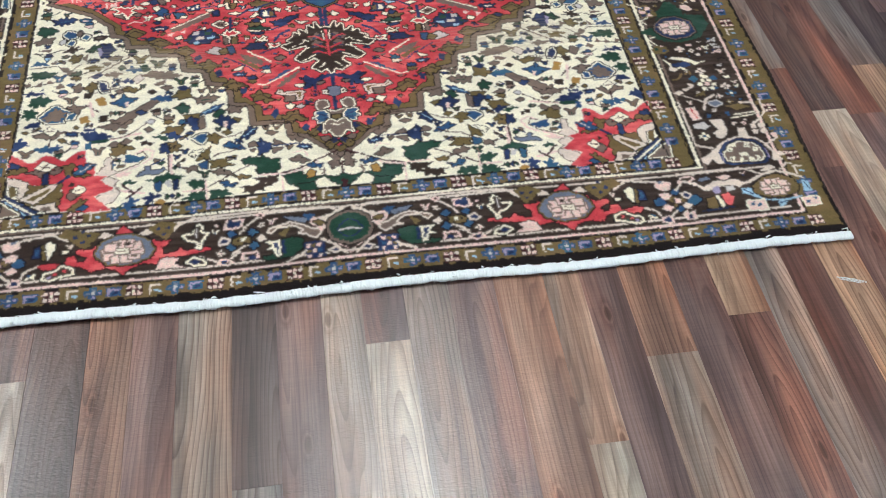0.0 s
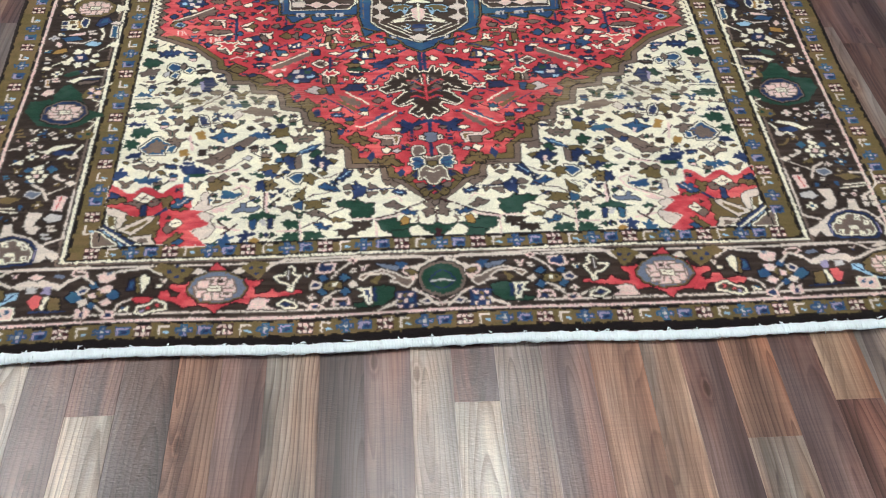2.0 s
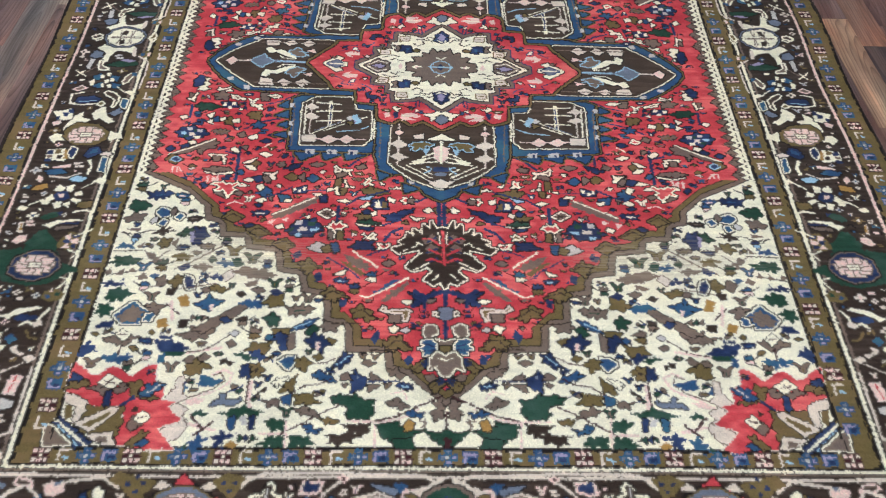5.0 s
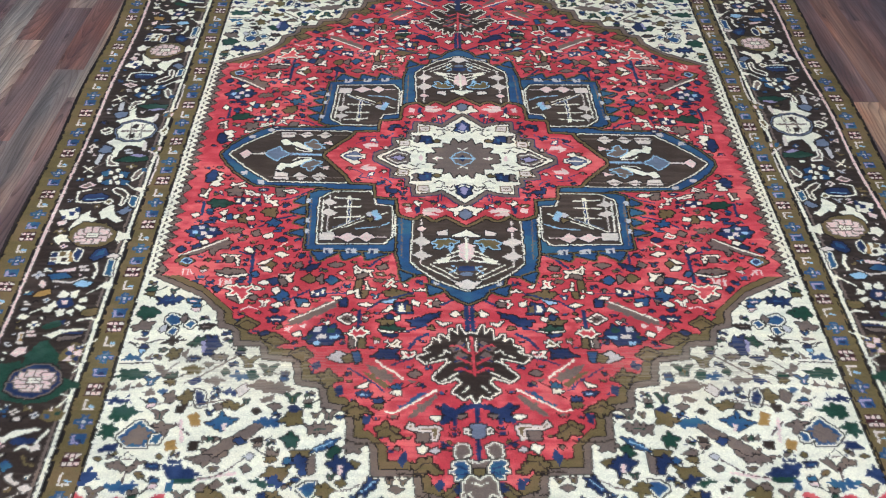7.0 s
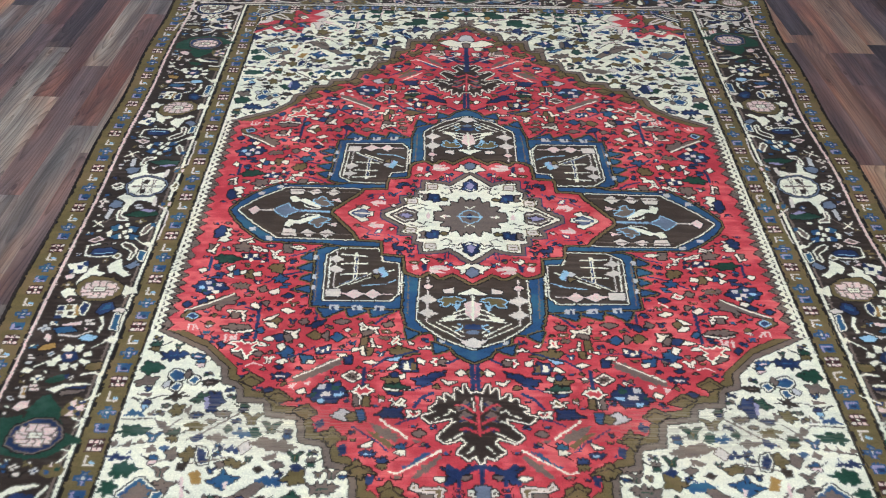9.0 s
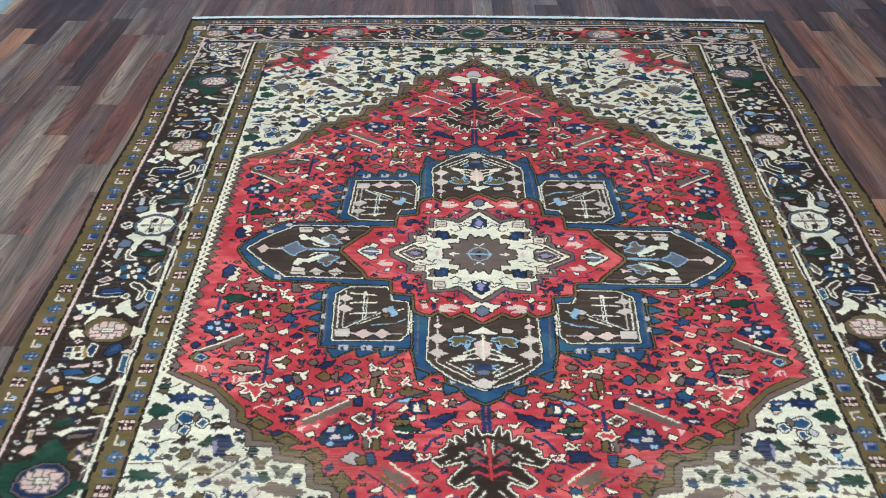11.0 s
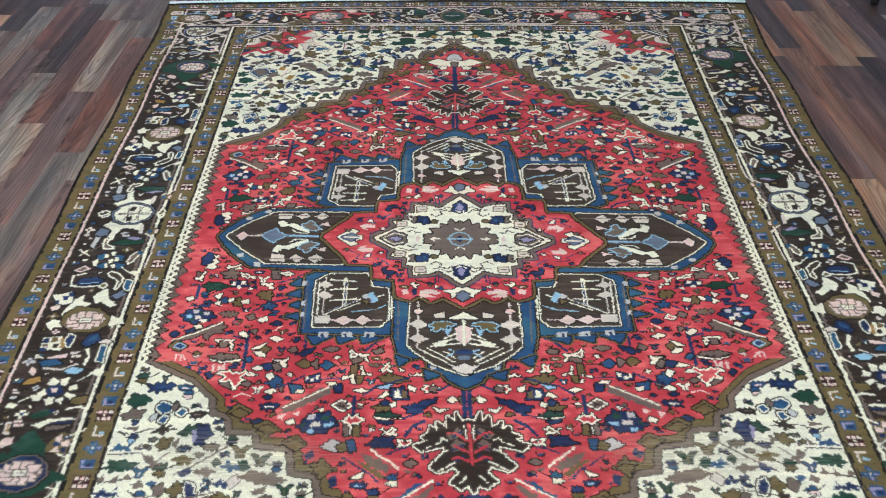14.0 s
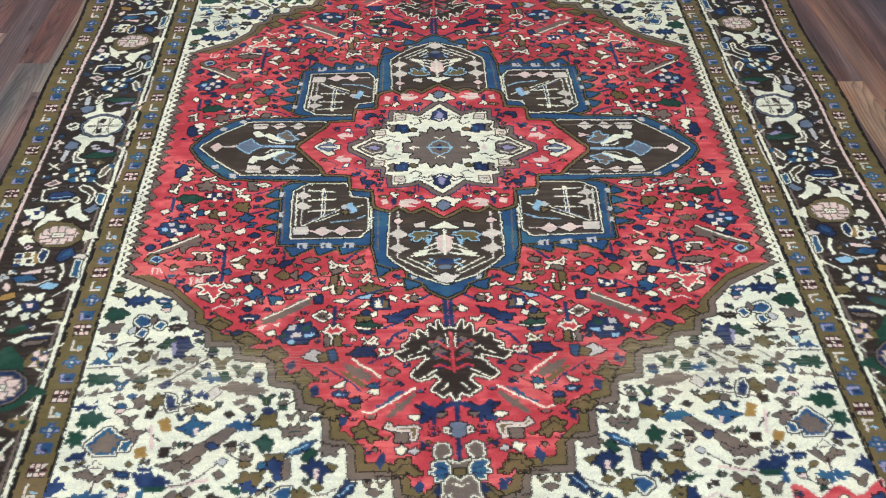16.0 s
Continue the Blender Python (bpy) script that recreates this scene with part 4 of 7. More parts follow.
    stitch("I", 4.5, 188, 621, 170, 638, 153, 649, 136, 666)
    stitch("N", 4, 239, 640, 211, 660, 190, 674, 172, 694)
    shape("I", "K1", [223, 686, 210, 677, 198, 672, 204, 687])
    stitch("N", 4, 159, 634, 140, 625, 117, 618)
    shape("T", "K1", [127, 654, 112, 645, 100, 655, 115, 663])
    shape("T", "", [130, 667, 109, 671, 118, 678])
    shape("B", "", [160, 729, 133, 721, 108, 695, 79, 688, 93, 703, 118, 723, 138, 732])
    shape("T", "", [130, 751, 108, 723, 77, 700, 70, 708, 93, 739, 118, 755])
    stitch("I", 4, 170, 738, 153, 743, 118, 721, 74, 692)
    shape("N", "K1", [74, 729, 53, 736, 43, 744, 20, 723, 27, 740, 39, 752, 54, 765, 70, 757, 58, 747])
    shape("T", "K1", [44, 749, 16, 746, 29, 757])
    shape("I", "K1", [88, 751, 73, 748, 62, 754, 74, 760])
    shape("E", "K1", [131, 774, 121, 759, 113, 773, 74, 769, 65, 774, 74, 802, 85, 801, 84, 782, 111, 783])
    shape("T", "K1", [110, 784, 87, 784, 87, 803, 110, 803])
    shape("I", "K1", [110, 817, 97, 809, 88, 818, 101, 829])
    shape("S", "K1", [88, 821, 75, 815, 68, 822, 78, 827])
    stitch("K", 3, 68, 820, 39, 822)
    shape("P", "", [345, 535, 328, 528, 332, 542])
    shape("N", "K1", [421, 554, 407, 546, 397, 557, 409, 565])
    shape("I", "K1", [354, 556, 340, 548, 335, 559, 347, 564])
    shape("P", "", [372, 541, 356, 535, 361, 553])
    shape("B", "K1", [460, 387, 450, 381, 439, 394, 449, 400])
    shape("I", "K1", [449, 269, 430, 259, 423, 274, 439, 280])
    shape("T", "K1", [474, 260, 460, 251, 451, 266, 464, 272])
    shape("I", "K1", [583, 291, 570, 285, 563, 295, 574, 302])
    shape("N", "K1", [628, 316, 618, 306, 607, 316, 616, 326])
    shape("N", "K1", [525, 425, 515, 436, 522, 445, 533, 432])
    shape("N", "", [144, 838, 130, 820, 125, 837, 135, 855])
    shape("N", "", [78, 887, 67, 876, 60, 890, 71, 902])
    shape("O", "K1", [117, 852, 105, 836, 86, 835, 74, 854, 61, 866, 78, 870, 90, 858, 96, 870, 110, 869])
    shape("O", "K1", [186, 774, 166, 761, 146, 778, 136, 795, 152, 802, 164, 788, 176, 792])
    shape("O", "K1", [246, 735, 227, 719, 202, 732, 188, 746, 208, 742, 216, 753, 232, 748])
    shape("O", "K1", [295, 655, 275, 646, 247, 669, 264, 674, 278, 688])
    shape("O", "K1", [356, 605, 329, 588, 306, 610, 329, 625])
    shape("O", "K1", [415, 567, 390, 552, 359, 577, 386, 585])
    shape("O", "K1", [470, 533, 452, 510, 421, 529, 441, 545])
    shape("N", "", [313, 633, 295, 622, 291, 639, 305, 647])
    shape("N", "", [263, 686, 248, 679, 245, 701, 258, 708])
    shape("N", "", [207, 752, 193, 745, 194, 764, 205, 770])
    shape("O", "K1", [66, 907, 41, 886, 29, 895, 51, 918])
    shape("O", "K1", [32, 945, 10, 927, 1, 940, 21, 961])
    shape("N", "", [48, 896, 33, 881, 26, 892, 40, 907])
    shape("N", "", [18, 934, 6, 922, 1, 936, 12, 947])
    stitch("K", 2, 111, 860, 98, 846, 84, 845, 67, 862)
    stitch("K", 2, 180, 782, 163, 771, 143, 790)
    stitch("K", 2, 240, 740, 224, 728, 196, 740)
    stitch("K", 2, 288, 661, 273, 656, 255, 669)
    stitch("K", 2, 350, 606, 329, 597, 312, 611)
    stitch("K", 2, 408, 573, 388, 561, 367, 575)
    stitch("K", 2, 464, 534, 449, 519, 429, 531)
    stitch("K", 2, 59, 910, 41, 893)
    stitch("K", 2, 25, 947, 10, 933)
    stitch("K", 3, 143, 867, 92, 866)
    stitch("K", 3, 219, 807, 163, 806)


def knot_tree():
    stitch("N", 9, 6, 458, 5, 547)
    shape("K", "I1K1", [0, 554, 12, 558, 23, 532, 26, 559, 41, 542, 43, 575, 63, 556, 60, 580, 75, 567, 78, 585, 94, 595, 82, 603, 108, 614, 92, 630, 66, 622, 50, 618, 52, 631, 79, 662, 64, 677, 34, 663, 24, 675, 43, 696, 23, 712, 10, 704, 0, 724])
    stitch("I", 3, 43, 604, 53, 598, 57, 607, 83, 620)
    stitch("I", 3, 42, 625, 54, 631)
    stitch("I", 3, 32, 653, 62, 672)
    stitch("I", 3, 12, 684, 26, 700)
    shape("T", "", [11, 583, 22, 572, 34, 590, 46, 589, 38, 602, 22, 597])
    shape("T", "", [10, 612, 25, 601, 38, 614, 33, 629, 16, 624])
    stitch("N", 5, 15, 583, 34, 597)
    stitch("N", 5, 14, 615, 33, 625)
    stitch("N", 5, 13, 639, 27, 649)
    stitch("R", 6, 0, 565, 0, 657)
    stitch("R", 5, 7, 605, 27, 586, 41, 586)
    stitch("R", 5, 6, 631, 31, 616)
    stitch("R", 5, 6, 652, 25, 641, 35, 646)
    stitch("I", 3, 8, 569, 7, 601)
    stitch("N", 8, 1, 727, 0, 845)
    shape("H", "K1", [0, 765, 11, 768, 18, 780, 11, 795, 0, 798])
    shape("I", "K1", [15, 776, 26, 774, 26, 788, 15, 790])
    shape("K", "", [19, 780, 23, 780, 23, 785, 19, 785])
    stitch("N", 11, 9, 728, 39, 742, 60, 727)
    stitch("N", 9, 42, 742, 41, 766)
    stitch("N", 9, 50, 745, 64, 764)
    shape("T", "I1K1", [0, 848, 17, 844, 28, 835, 17, 828, 16, 814, 29, 808, 40, 814, 41, 832, 28, 847, 13, 858, 0, 858])
    shape("B", "I1K1", [17, 856, 25, 844, 39, 842, 48, 849, 38, 856, 50, 864, 37, 869, 42, 879, 27, 876, 17, 871])
    stitch("N", 3, 21, 859, 44, 851)
    stitch("N", 3, 21, 866, 43, 870)
    shape("O", "K1", [0, 858, 10, 858, 10, 871, 0, 871])
    shape("T", "I1K1", [0, 880, 17, 872, 28, 886, 31, 912, 17, 902, 12, 918, 0, 925])
    stitch("I", 3, 0, 890, 12, 885)


def knot_spandrel():
    shape("T", "K1", [644, 846, 623, 839, 611, 852, 613, 862, 626, 854, 639, 853])
    shape("T", "K1", [596, 840, 582, 843, 591, 852, 601, 862, 608, 855])
    shape("I", "K1", [624, 836, 614, 823, 597, 837, 607, 852])
    stitch("T", 2, 617, 836, 603, 837)
    stitch("M", 4, 609, 861, 609, 882)
    shape("O", "K1", [669, 836, 662, 832, 653, 836, 660, 840])
    shape("O", "K1", [565, 832, 558, 826, 551, 832, 557, 838])
    shape("O", "K1", [594, 863, 585, 862, 573, 870, 583, 873])
    shape("N", "", [683, 887, 681, 863, 669, 852, 656, 865, 647, 875, 661, 878, 671, 889])
    shape("B", "", [641, 892, 636, 882, 623, 888, 616, 878, 602, 885, 592, 878, 579, 886, 590, 896, 602, 902, 621, 898])
    shape("T", "K1", [512, 834, 491, 835, 485, 817, 469, 821, 453, 826, 444, 813, 433, 806, 442, 831, 456, 843, 477, 849, 495, 845])
    stitch("P", 5, 489, 878, 446, 870, 422, 865)
    stitch("M", 3, 484, 875, 462, 873, 436, 860, 419, 845, 406, 834)
    shape("S", "K1", [413, 834, 402, 827, 392, 832, 402, 841])
    shape("N", "", [550, 851, 538, 839, 515, 838, 518, 849, 496, 857, 479, 869, 494, 878, 515, 874, 524, 883, 538, 871])
    shape("G", "", [534, 875, 484, 875, 493, 885, 521, 886])
    shape("B", "", [535, 899, 536, 882, 524, 877, 521, 899])
    stitch("I", 3, 539, 848, 523, 847)
    shape("T", "K1", [484, 893, 474, 885, 461, 889, 454, 881, 442, 885, 447, 894, 459, 900, 479, 899])
    shape("O", "K1", [481, 921, 479, 903, 464, 894, 440, 904, 435, 912, 453, 909, 453, 922, 469, 925])
    shape("K", "", [417, 893, 408, 890, 394, 897, 401, 905, 415, 902])
    shape("B", "", [486, 951, 477, 944, 467, 953, 478, 966])
    shape("B", "", [453, 945, 450, 927, 438, 927, 429, 936, 416, 933, 407, 940, 427, 951, 443, 951])
    stitch("P", 4, 463, 980, 443, 967, 418, 958, 398, 944, 391, 923, 409, 914, 429, 924)
    stitch("T", 2.5, 466, 973, 424, 955, 405, 937, 414, 920, 428, 927)
    shape("P", "", [475, 984, 457, 973, 433, 975, 442, 984, 463, 989])
    shape("O", "K1", [378, 873, 362, 855, 345, 857, 328, 850, 332, 869, 340, 879])
    shape("N", "", [372, 875, 350, 870, 340, 886, 347, 896, 359, 890])
    shape("G", "", [396, 881, 383, 875, 371, 882, 357, 888, 369, 896])
    shape("N", "K1", [381, 919, 377, 906, 365, 900, 356, 914, 359, 931, 376, 928])
    shape("O", "K1", [362, 903, 347, 899, 335, 914, 343, 929, 357, 931])
    shape("K", "", [354, 913, 348, 910, 346, 919, 353, 920])
    stitch("P", 6, 356, 939, 354, 991)
    stitch("M", 4, 361, 935, 360, 984)
    shape("H", "K1", [428, 991, 417, 977, 406, 976, 408, 965, 398, 964, 398, 977, 372, 976, 372, 966, 367, 977, 380, 988, 405, 986])
    stitch("P", 6, 457, 1024, 407, 1036)
    stitch("M", 5, 453, 1007, 426, 1036)
    stitch("M", 5, 440, 1046, 412, 1021)
    shape("G", "", [450, 1001, 438, 997, 422, 1003, 432, 1011, 446, 1008])
    shape("G", "", [405, 1003, 382, 995, 362, 985, 345, 994, 323, 1000, 340, 1009, 359, 1004, 371, 1017, 385, 1010])
    shape("B", "K1", [388, 1013, 374, 1007, 373, 1035, 382, 1035])
    shape("S", "", [369, 1010, 356, 1007, 351, 1026, 361, 1026])
    shape("N", "K1", [351, 1011, 340, 1007, 338, 1034, 346, 1035])
    shape("B", "", [453, 1074, 445, 1059, 432, 1046, 416, 1052, 423, 1068, 437, 1077])
    shape("G", "", [460, 1071, 448, 1060, 451, 1077])
    shape("N", "", [408, 1048, 393, 1039, 374, 1044, 363, 1039, 373, 1051, 386, 1053, 384, 1070, 402, 1068])
    shape("Y", "", [385, 1064, 376, 1055, 361, 1063, 370, 1071])
    shape("O", "K1", [332, 823, 292, 821, 301, 833, 326, 835])
    shape("N", "K1", [340, 849, 316, 832, 299, 837, 298, 869, 310, 871, 320, 848])
    shape("T", "K1", [299, 837, 287, 827, 286, 867, 297, 871])
    shape("B", "K1", [296, 827, 284, 812, 267, 801, 247, 796, 255, 811, 277, 822])
    shape("G", "K1", [270, 831, 255, 811, 242, 818, 252, 839])
    stitch("L", 3, 289, 819, 260, 804)
    shape("T", "K1", [242, 814, 233, 804, 203, 808, 211, 825, 231, 825])
    shape("N", "K1", [266, 847, 255, 841, 251, 830, 236, 837, 223, 846, 215, 856, 228, 862, 233, 878, 242, 864, 252, 865])
    shape("P", "", [247, 852, 238, 850, 238, 869, 245, 868])
    shape("O", "K1", [227, 839, 205, 847, 215, 856])
    shape("B", "I1K1", [312, 896, 298, 885, 282, 883, 283, 901, 292, 913])
    shape("O", "K1", [282, 891, 265, 883, 250, 898, 262, 915, 278, 907])
    stitch("T", 3, 251, 901, 225, 897, 197, 882)
    shape("N", "K1", [211, 905, 199, 889, 192, 874, 175, 879, 179, 893, 196, 909])
    stitch("L", 2.5, 202, 901, 183, 882)
    shape("B", "K1", [249, 923, 234, 914, 225, 921, 211, 924, 200, 938, 216, 939, 232, 934])
    shape("I", "K1", [319, 941, 310, 931, 292, 930, 298, 943, 309, 951])
    shape("O", "K1", [302, 958, 293, 943, 276, 927, 276, 941, 279, 956, 297, 961])
    shape("O", "K1", [275, 966, 241, 960, 243, 972, 227, 981, 244, 985, 271, 984])
    shape("B", "K1", [299, 971, 279, 962, 279, 987, 295, 982])
    shape("T", "K1", [328, 977, 314, 980, 303, 976, 305, 987, 319, 989])
    stitch("M", 3, 278, 962, 259, 946, 232, 943, 209, 931)
    shape("K", "", [349, 952, 339, 958, 329, 951, 330, 961, 342, 964])
    shape("N", "K1", [174, 925, 168, 911, 156, 927, 145, 930, 146, 943, 154, 953, 171, 959])
    shape("T", "K1", [140, 916, 119, 932, 139, 934])
    shape("T", "K1", [144, 943, 118, 943, 141, 959])
    stitch("N", 3, 175, 937, 87, 935)
    shape("T", "K1", [195, 925, 181, 917, 174, 933, 193, 934])
    shape("T", "K1", [191, 943, 175, 940, 185, 951])
    shape("H", "", [167, 923, 159, 927, 162, 933])
    shape("T", "K1", [110, 911, 90, 908, 77, 921, 84, 931, 101, 923])
    shape("T", "K1", [40, 923, 23, 920, 14, 931, 32, 937])
    shape("G", "K1", [210, 971, 192, 963, 175, 967, 163, 961, 153, 975, 132, 975, 130, 1002, 140, 1015, 174, 1014, 181, 1003, 171, 993, 190, 984, 201, 983])
    stitch("P", 4, 180, 1018, 120, 1018)
    stitch("P", 4, 127, 1018, 126, 1067)
    shape("K", "", [187, 1024, 134, 1020, 136, 1040, 153, 1050, 170, 1041, 177, 1030])
    shape("K", "", [219, 1044, 182, 1043, 170, 1034, 157, 1048, 168, 1059, 189, 1063, 210, 1061, 200, 1054])
    shape("G", "K1", [125, 1022, 86, 1018, 80, 1031, 46, 1036, 64, 1051, 95, 1058, 117, 1047])
    shape("G", "K1", [97, 1053, 64, 1051, 55, 1070, 89, 1074])
    shape("G", "K1", [40, 1035, 16, 1041, 0, 1032, 0, 1037, 0, 1064, 11, 1063, 27, 1052])
    shape("M", "", [7, 1051, 0, 1047, 0, 1069, 4, 1069])
    stitch("P", 4, 126, 1021, 86, 1013, 49, 993)
    stitch("M", 4, 127, 1017, 87, 1007, 50, 987, 10, 967)
    stitch("P", 5, 328, 1042, 280, 1043)
    stitch("M", 3, 291, 1043, 251, 1020, 221, 1001, 193, 987)
    shape("G", "", [324, 1018, 310, 1011, 282, 1018, 284, 1037, 307, 1037, 318, 1026])
    shape("G", "", [332, 1064, 311, 1045, 283, 1046, 280, 1069, 313, 1069])
    shape("G", "", [277, 1045, 243, 1045, 230, 1063, 246, 1068, 274, 1069])
    stitch("P", 3, 285, 1012, 280, 1073)
    shape("T", "K1", [271, 995, 254, 989, 235, 998, 224, 1012, 242, 1007, 258, 1005])
    shape("O", "K1", [226, 1013, 209, 1013, 192, 1016, 198, 1024, 213, 1024])
    shape("B", "K1", [255, 1026, 240, 1023, 233, 1036, 217, 1032, 228, 1042, 244, 1040])
    shape("Y", "K1", [77, 1026, 69, 1013, 57, 1020, 62, 1035, 73, 1037])
    stitch("T", 2, 49, 1016, 35, 1019, 45, 1028)
    stitch("T", 2, 38, 1013, 41, 1033)
    shape("T", "K1", [108, 978, 88, 971, 69, 988, 82, 995, 98, 986])
    stitch("P", 3, 99, 962, 78, 956, 71, 972)
    shape("B", "K1", [74, 1001, 60, 994, 52, 1002, 37, 1000, 46, 1010, 65, 1008])
    shape("T", "K1", [26, 980, 10, 973, 4, 986, 6, 1010, 22, 1016, 27, 1000, 17, 992])
    stitch("M", 5, 0, 999, 0, 1031)
    shape("G", "K1", [672, 507, 664, 482, 640, 487, 622, 498, 635, 513, 653, 518])
    shape("B", "I1K1", [610, 520, 601, 505, 584, 512, 579, 528, 596, 534])
    shape("B", "I1K1", [599, 553, 590, 538, 580, 545, 588, 558])
    shape("B", "I1K1", [568, 534, 560, 522, 548, 529, 557, 541])
    shape("S", "K1", [619, 543, 607, 531, 602, 544, 612, 553])
    shape("T", "K1", [581, 519, 574, 504, 565, 515, 574, 528])
    shape("T", "K1", [674, 537, 655, 525, 628, 524, 639, 543, 666, 548])
    stitch("K", 3, 669, 577, 643, 583, 611, 571, 559, 573)
    shape("T", "", [661, 569, 631, 563, 635, 576])
    shape("K", "", [605, 580, 588, 562, 568, 561, 573, 577, 584, 585])
    shape("G", "K1", [556, 584, 538, 567, 521, 561, 523, 581, 540, 589])
    shape("N", "K1", [521, 561, 503, 563, 486, 587, 499, 590, 503, 612, 518, 609, 519, 581])
    shape("V", "", [529, 576, 521, 572, 517, 604, 523, 604])
    shape("B", "", [675, 622, 660, 605, 646, 611, 635, 602, 635, 621])
    shape("T", "", [633, 618, 615, 603, 619, 621])
    stitch("K", 2.5, 675, 629, 610, 626)
    shape("O", "K1", [590, 610, 580, 592, 562, 595, 566, 614, 579, 622])
    shape("T", "", [565, 607, 549, 594, 549, 619])
    shape("G", "", [674, 660, 667, 641, 640, 642, 611, 648, 623, 665, 658, 670])
    stitch("K", 3, 676, 693, 650, 686, 618, 682)
    shape("T", "", [657, 690, 643, 674, 642, 692])
    shape("T", "", [681, 687, 670, 673, 664, 690])
    shape("T", "", [636, 686, 625, 672, 619, 685])
    shape("N", "", [680, 713, 662, 704, 642, 712, 640, 699, 633, 718, 669, 722])
    shape("G", "", [666, 752, 662, 729, 640, 722, 626, 731, 609, 738, 633, 755, 649, 761])
    shape("G", "", [676, 788, 671, 765, 654, 763, 640, 775, 646, 791, 660, 797])
    shape("B", "I1K1", [638, 792, 623, 775, 607, 757, 591, 771, 573, 781, 584, 797, 588, 813, 620, 811])
    shape("T", "", [632, 795, 616, 779, 605, 765, 594, 776, 580, 783, 587, 795, 593, 807, 620, 807])
    shape("B", "I1K1", [579, 804, 576, 789, 561, 785, 565, 805])
    shape("T", "K1", [581, 766, 568, 759, 547, 770, 557, 788, 572, 781])
    shape("N", "", [670, 823, 656, 806, 633, 805, 635, 822])
    shape("T", "", [610, 631, 593, 632, 575, 652, 584, 663, 603, 645])
    stitch("T", 3, 584, 649, 562, 626)
    shape("O", "", [557, 640, 533, 632, 509, 642, 516, 656, 541, 655])
    shape("T", "", [510, 667, 486, 660, 465, 671, 482, 680, 501, 675])
    stitch("T", 4, 543, 677, 508, 655, 449, 609)
    shape("N", "", [539, 673, 516, 659, 510, 671, 524, 681])
    shape("B", "", [591, 694, 579, 686, 568, 692, 576, 702])
    shape("T", "", [614, 695, 600, 686, 591, 699, 606, 705])
    shape("O", "K1", [550, 710, 534, 691, 514, 696, 519, 712, 534, 724])
    shape("T", "K1", [575, 702, 558, 692, 549, 713, 563, 724])
    shape("N", "I1K1", [516, 692, 503, 699, 495, 724, 507, 729, 517, 712])
    shape("K", "", [548, 726, 527, 722, 531, 743, 548, 743])
    stitch("T", 3, 587, 723, 557, 716)
    stitch("T", 3, 527, 728, 453, 713)
    shape("N", "", [469, 696, 457, 687, 440, 694, 445, 705, 460, 704])
    shape("E", "T1", [445, 692, 429, 678, 419, 693, 436, 708])
    shape("O", "K1", [471, 724, 453, 715, 425, 727, 440, 737, 460, 731])
    shape("B", "", [460, 661, 449, 649, 431, 657, 423, 667, 442, 670])
    shape("G", "", [432, 648, 415, 643, 404, 664, 421, 673])
    shape("B", "K1", [489, 764, 472, 758, 463, 741, 452, 752, 430, 757, 445, 770, 457, 781, 466, 778])
    shape("P", "", [462, 768, 450, 766, 451, 784])
    shape("T", "K1", [484, 826, 451, 801, 425, 785, 393, 759, 380, 768, 406, 795, 438, 816, 463, 833])
    shape("Y", "", [524, 747, 507, 740, 495, 771, 514, 770])
    shape("Y", "", [554, 803, 536, 798, 529, 818, 548, 823])
    shape("K", "", [514, 802, 493, 802, 493, 820, 510, 822])
    stitch("M", 4, 541, 763, 513, 790)
    stitch("P", 6, 534, 757, 524, 803)
    shape("B", "", [404, 763, 389, 753, 365, 756, 344, 764, 363, 776, 380, 773])
    shape("O", "K1", [356, 760, 343, 744, 320, 737, 315, 767, 340, 769])
    shape("G", "K1", [349, 798, 333, 783, 318, 798, 323, 817, 337, 815])
    shape("T", "", [428, 683, 400, 669, 363, 675, 337, 691, 354, 704, 390, 699])
    shape("T", "", [400, 714, 372, 702, 372, 718, 393, 722])
    shape("N", "", [348, 733, 334, 723, 318, 736, 334, 745])
    shape("B", "K1", [343, 843, 335, 834, 327, 842, 335, 850])
    shape("T", "K1", [481, 727, 470, 720, 462, 733, 473, 738])
    shape("K", "", [414, 738, 401, 731, 388, 741, 401, 749])
    shape("T", "K1", [383, 729, 370, 721, 354, 730, 367, 738])
    shape("G", "K1", [478, 650, 469, 641, 460, 652, 470, 659])
    shape("N", "K1", [434, 800, 422, 794, 412, 804, 424, 812])
    shape("T", "K1", [414, 856, 405, 849, 395, 859, 405, 866])
    shape("O", "K1", [248, 884, 238, 878, 228, 886, 238, 893])
    shape("T", "K1", [158, 896, 145, 890, 131, 896, 144, 904])
    shape("E", "T1", [505, 974, 491, 953, 490, 932, 480, 928, 477, 964, 465, 973, 480, 981, 496, 982])
    shape("E", "T1", [502, 995, 480, 984, 461, 996, 470, 1009, 459, 1018, 469, 1025, 489, 1029, 479, 1012])
    shape("E", "T1", [500, 1037, 483, 1025, 459, 1019, 455, 1029, 467, 1053, 484, 1057])
    shape("R", "E1", [685, 898, 666, 910, 647, 926, 634, 927, 618, 909, 603, 909, 574, 930, 550, 905, 534, 902, 530, 939, 510, 946, 510, 978, 484, 981, 497, 991, 466, 1018, 507, 1033, 468, 1073, 530, 1075, 552, 1066, 567, 1066, 579, 1049, 569, 1012, 574, 990, 633, 989, 648, 975, 683, 961])
    shape("N", "K1", [684, 942, 679, 922, 663, 929, 653, 939, 676, 949])
    shape("O", "K1", [686, 957, 677, 943, 650, 937, 646, 949, 663, 955])
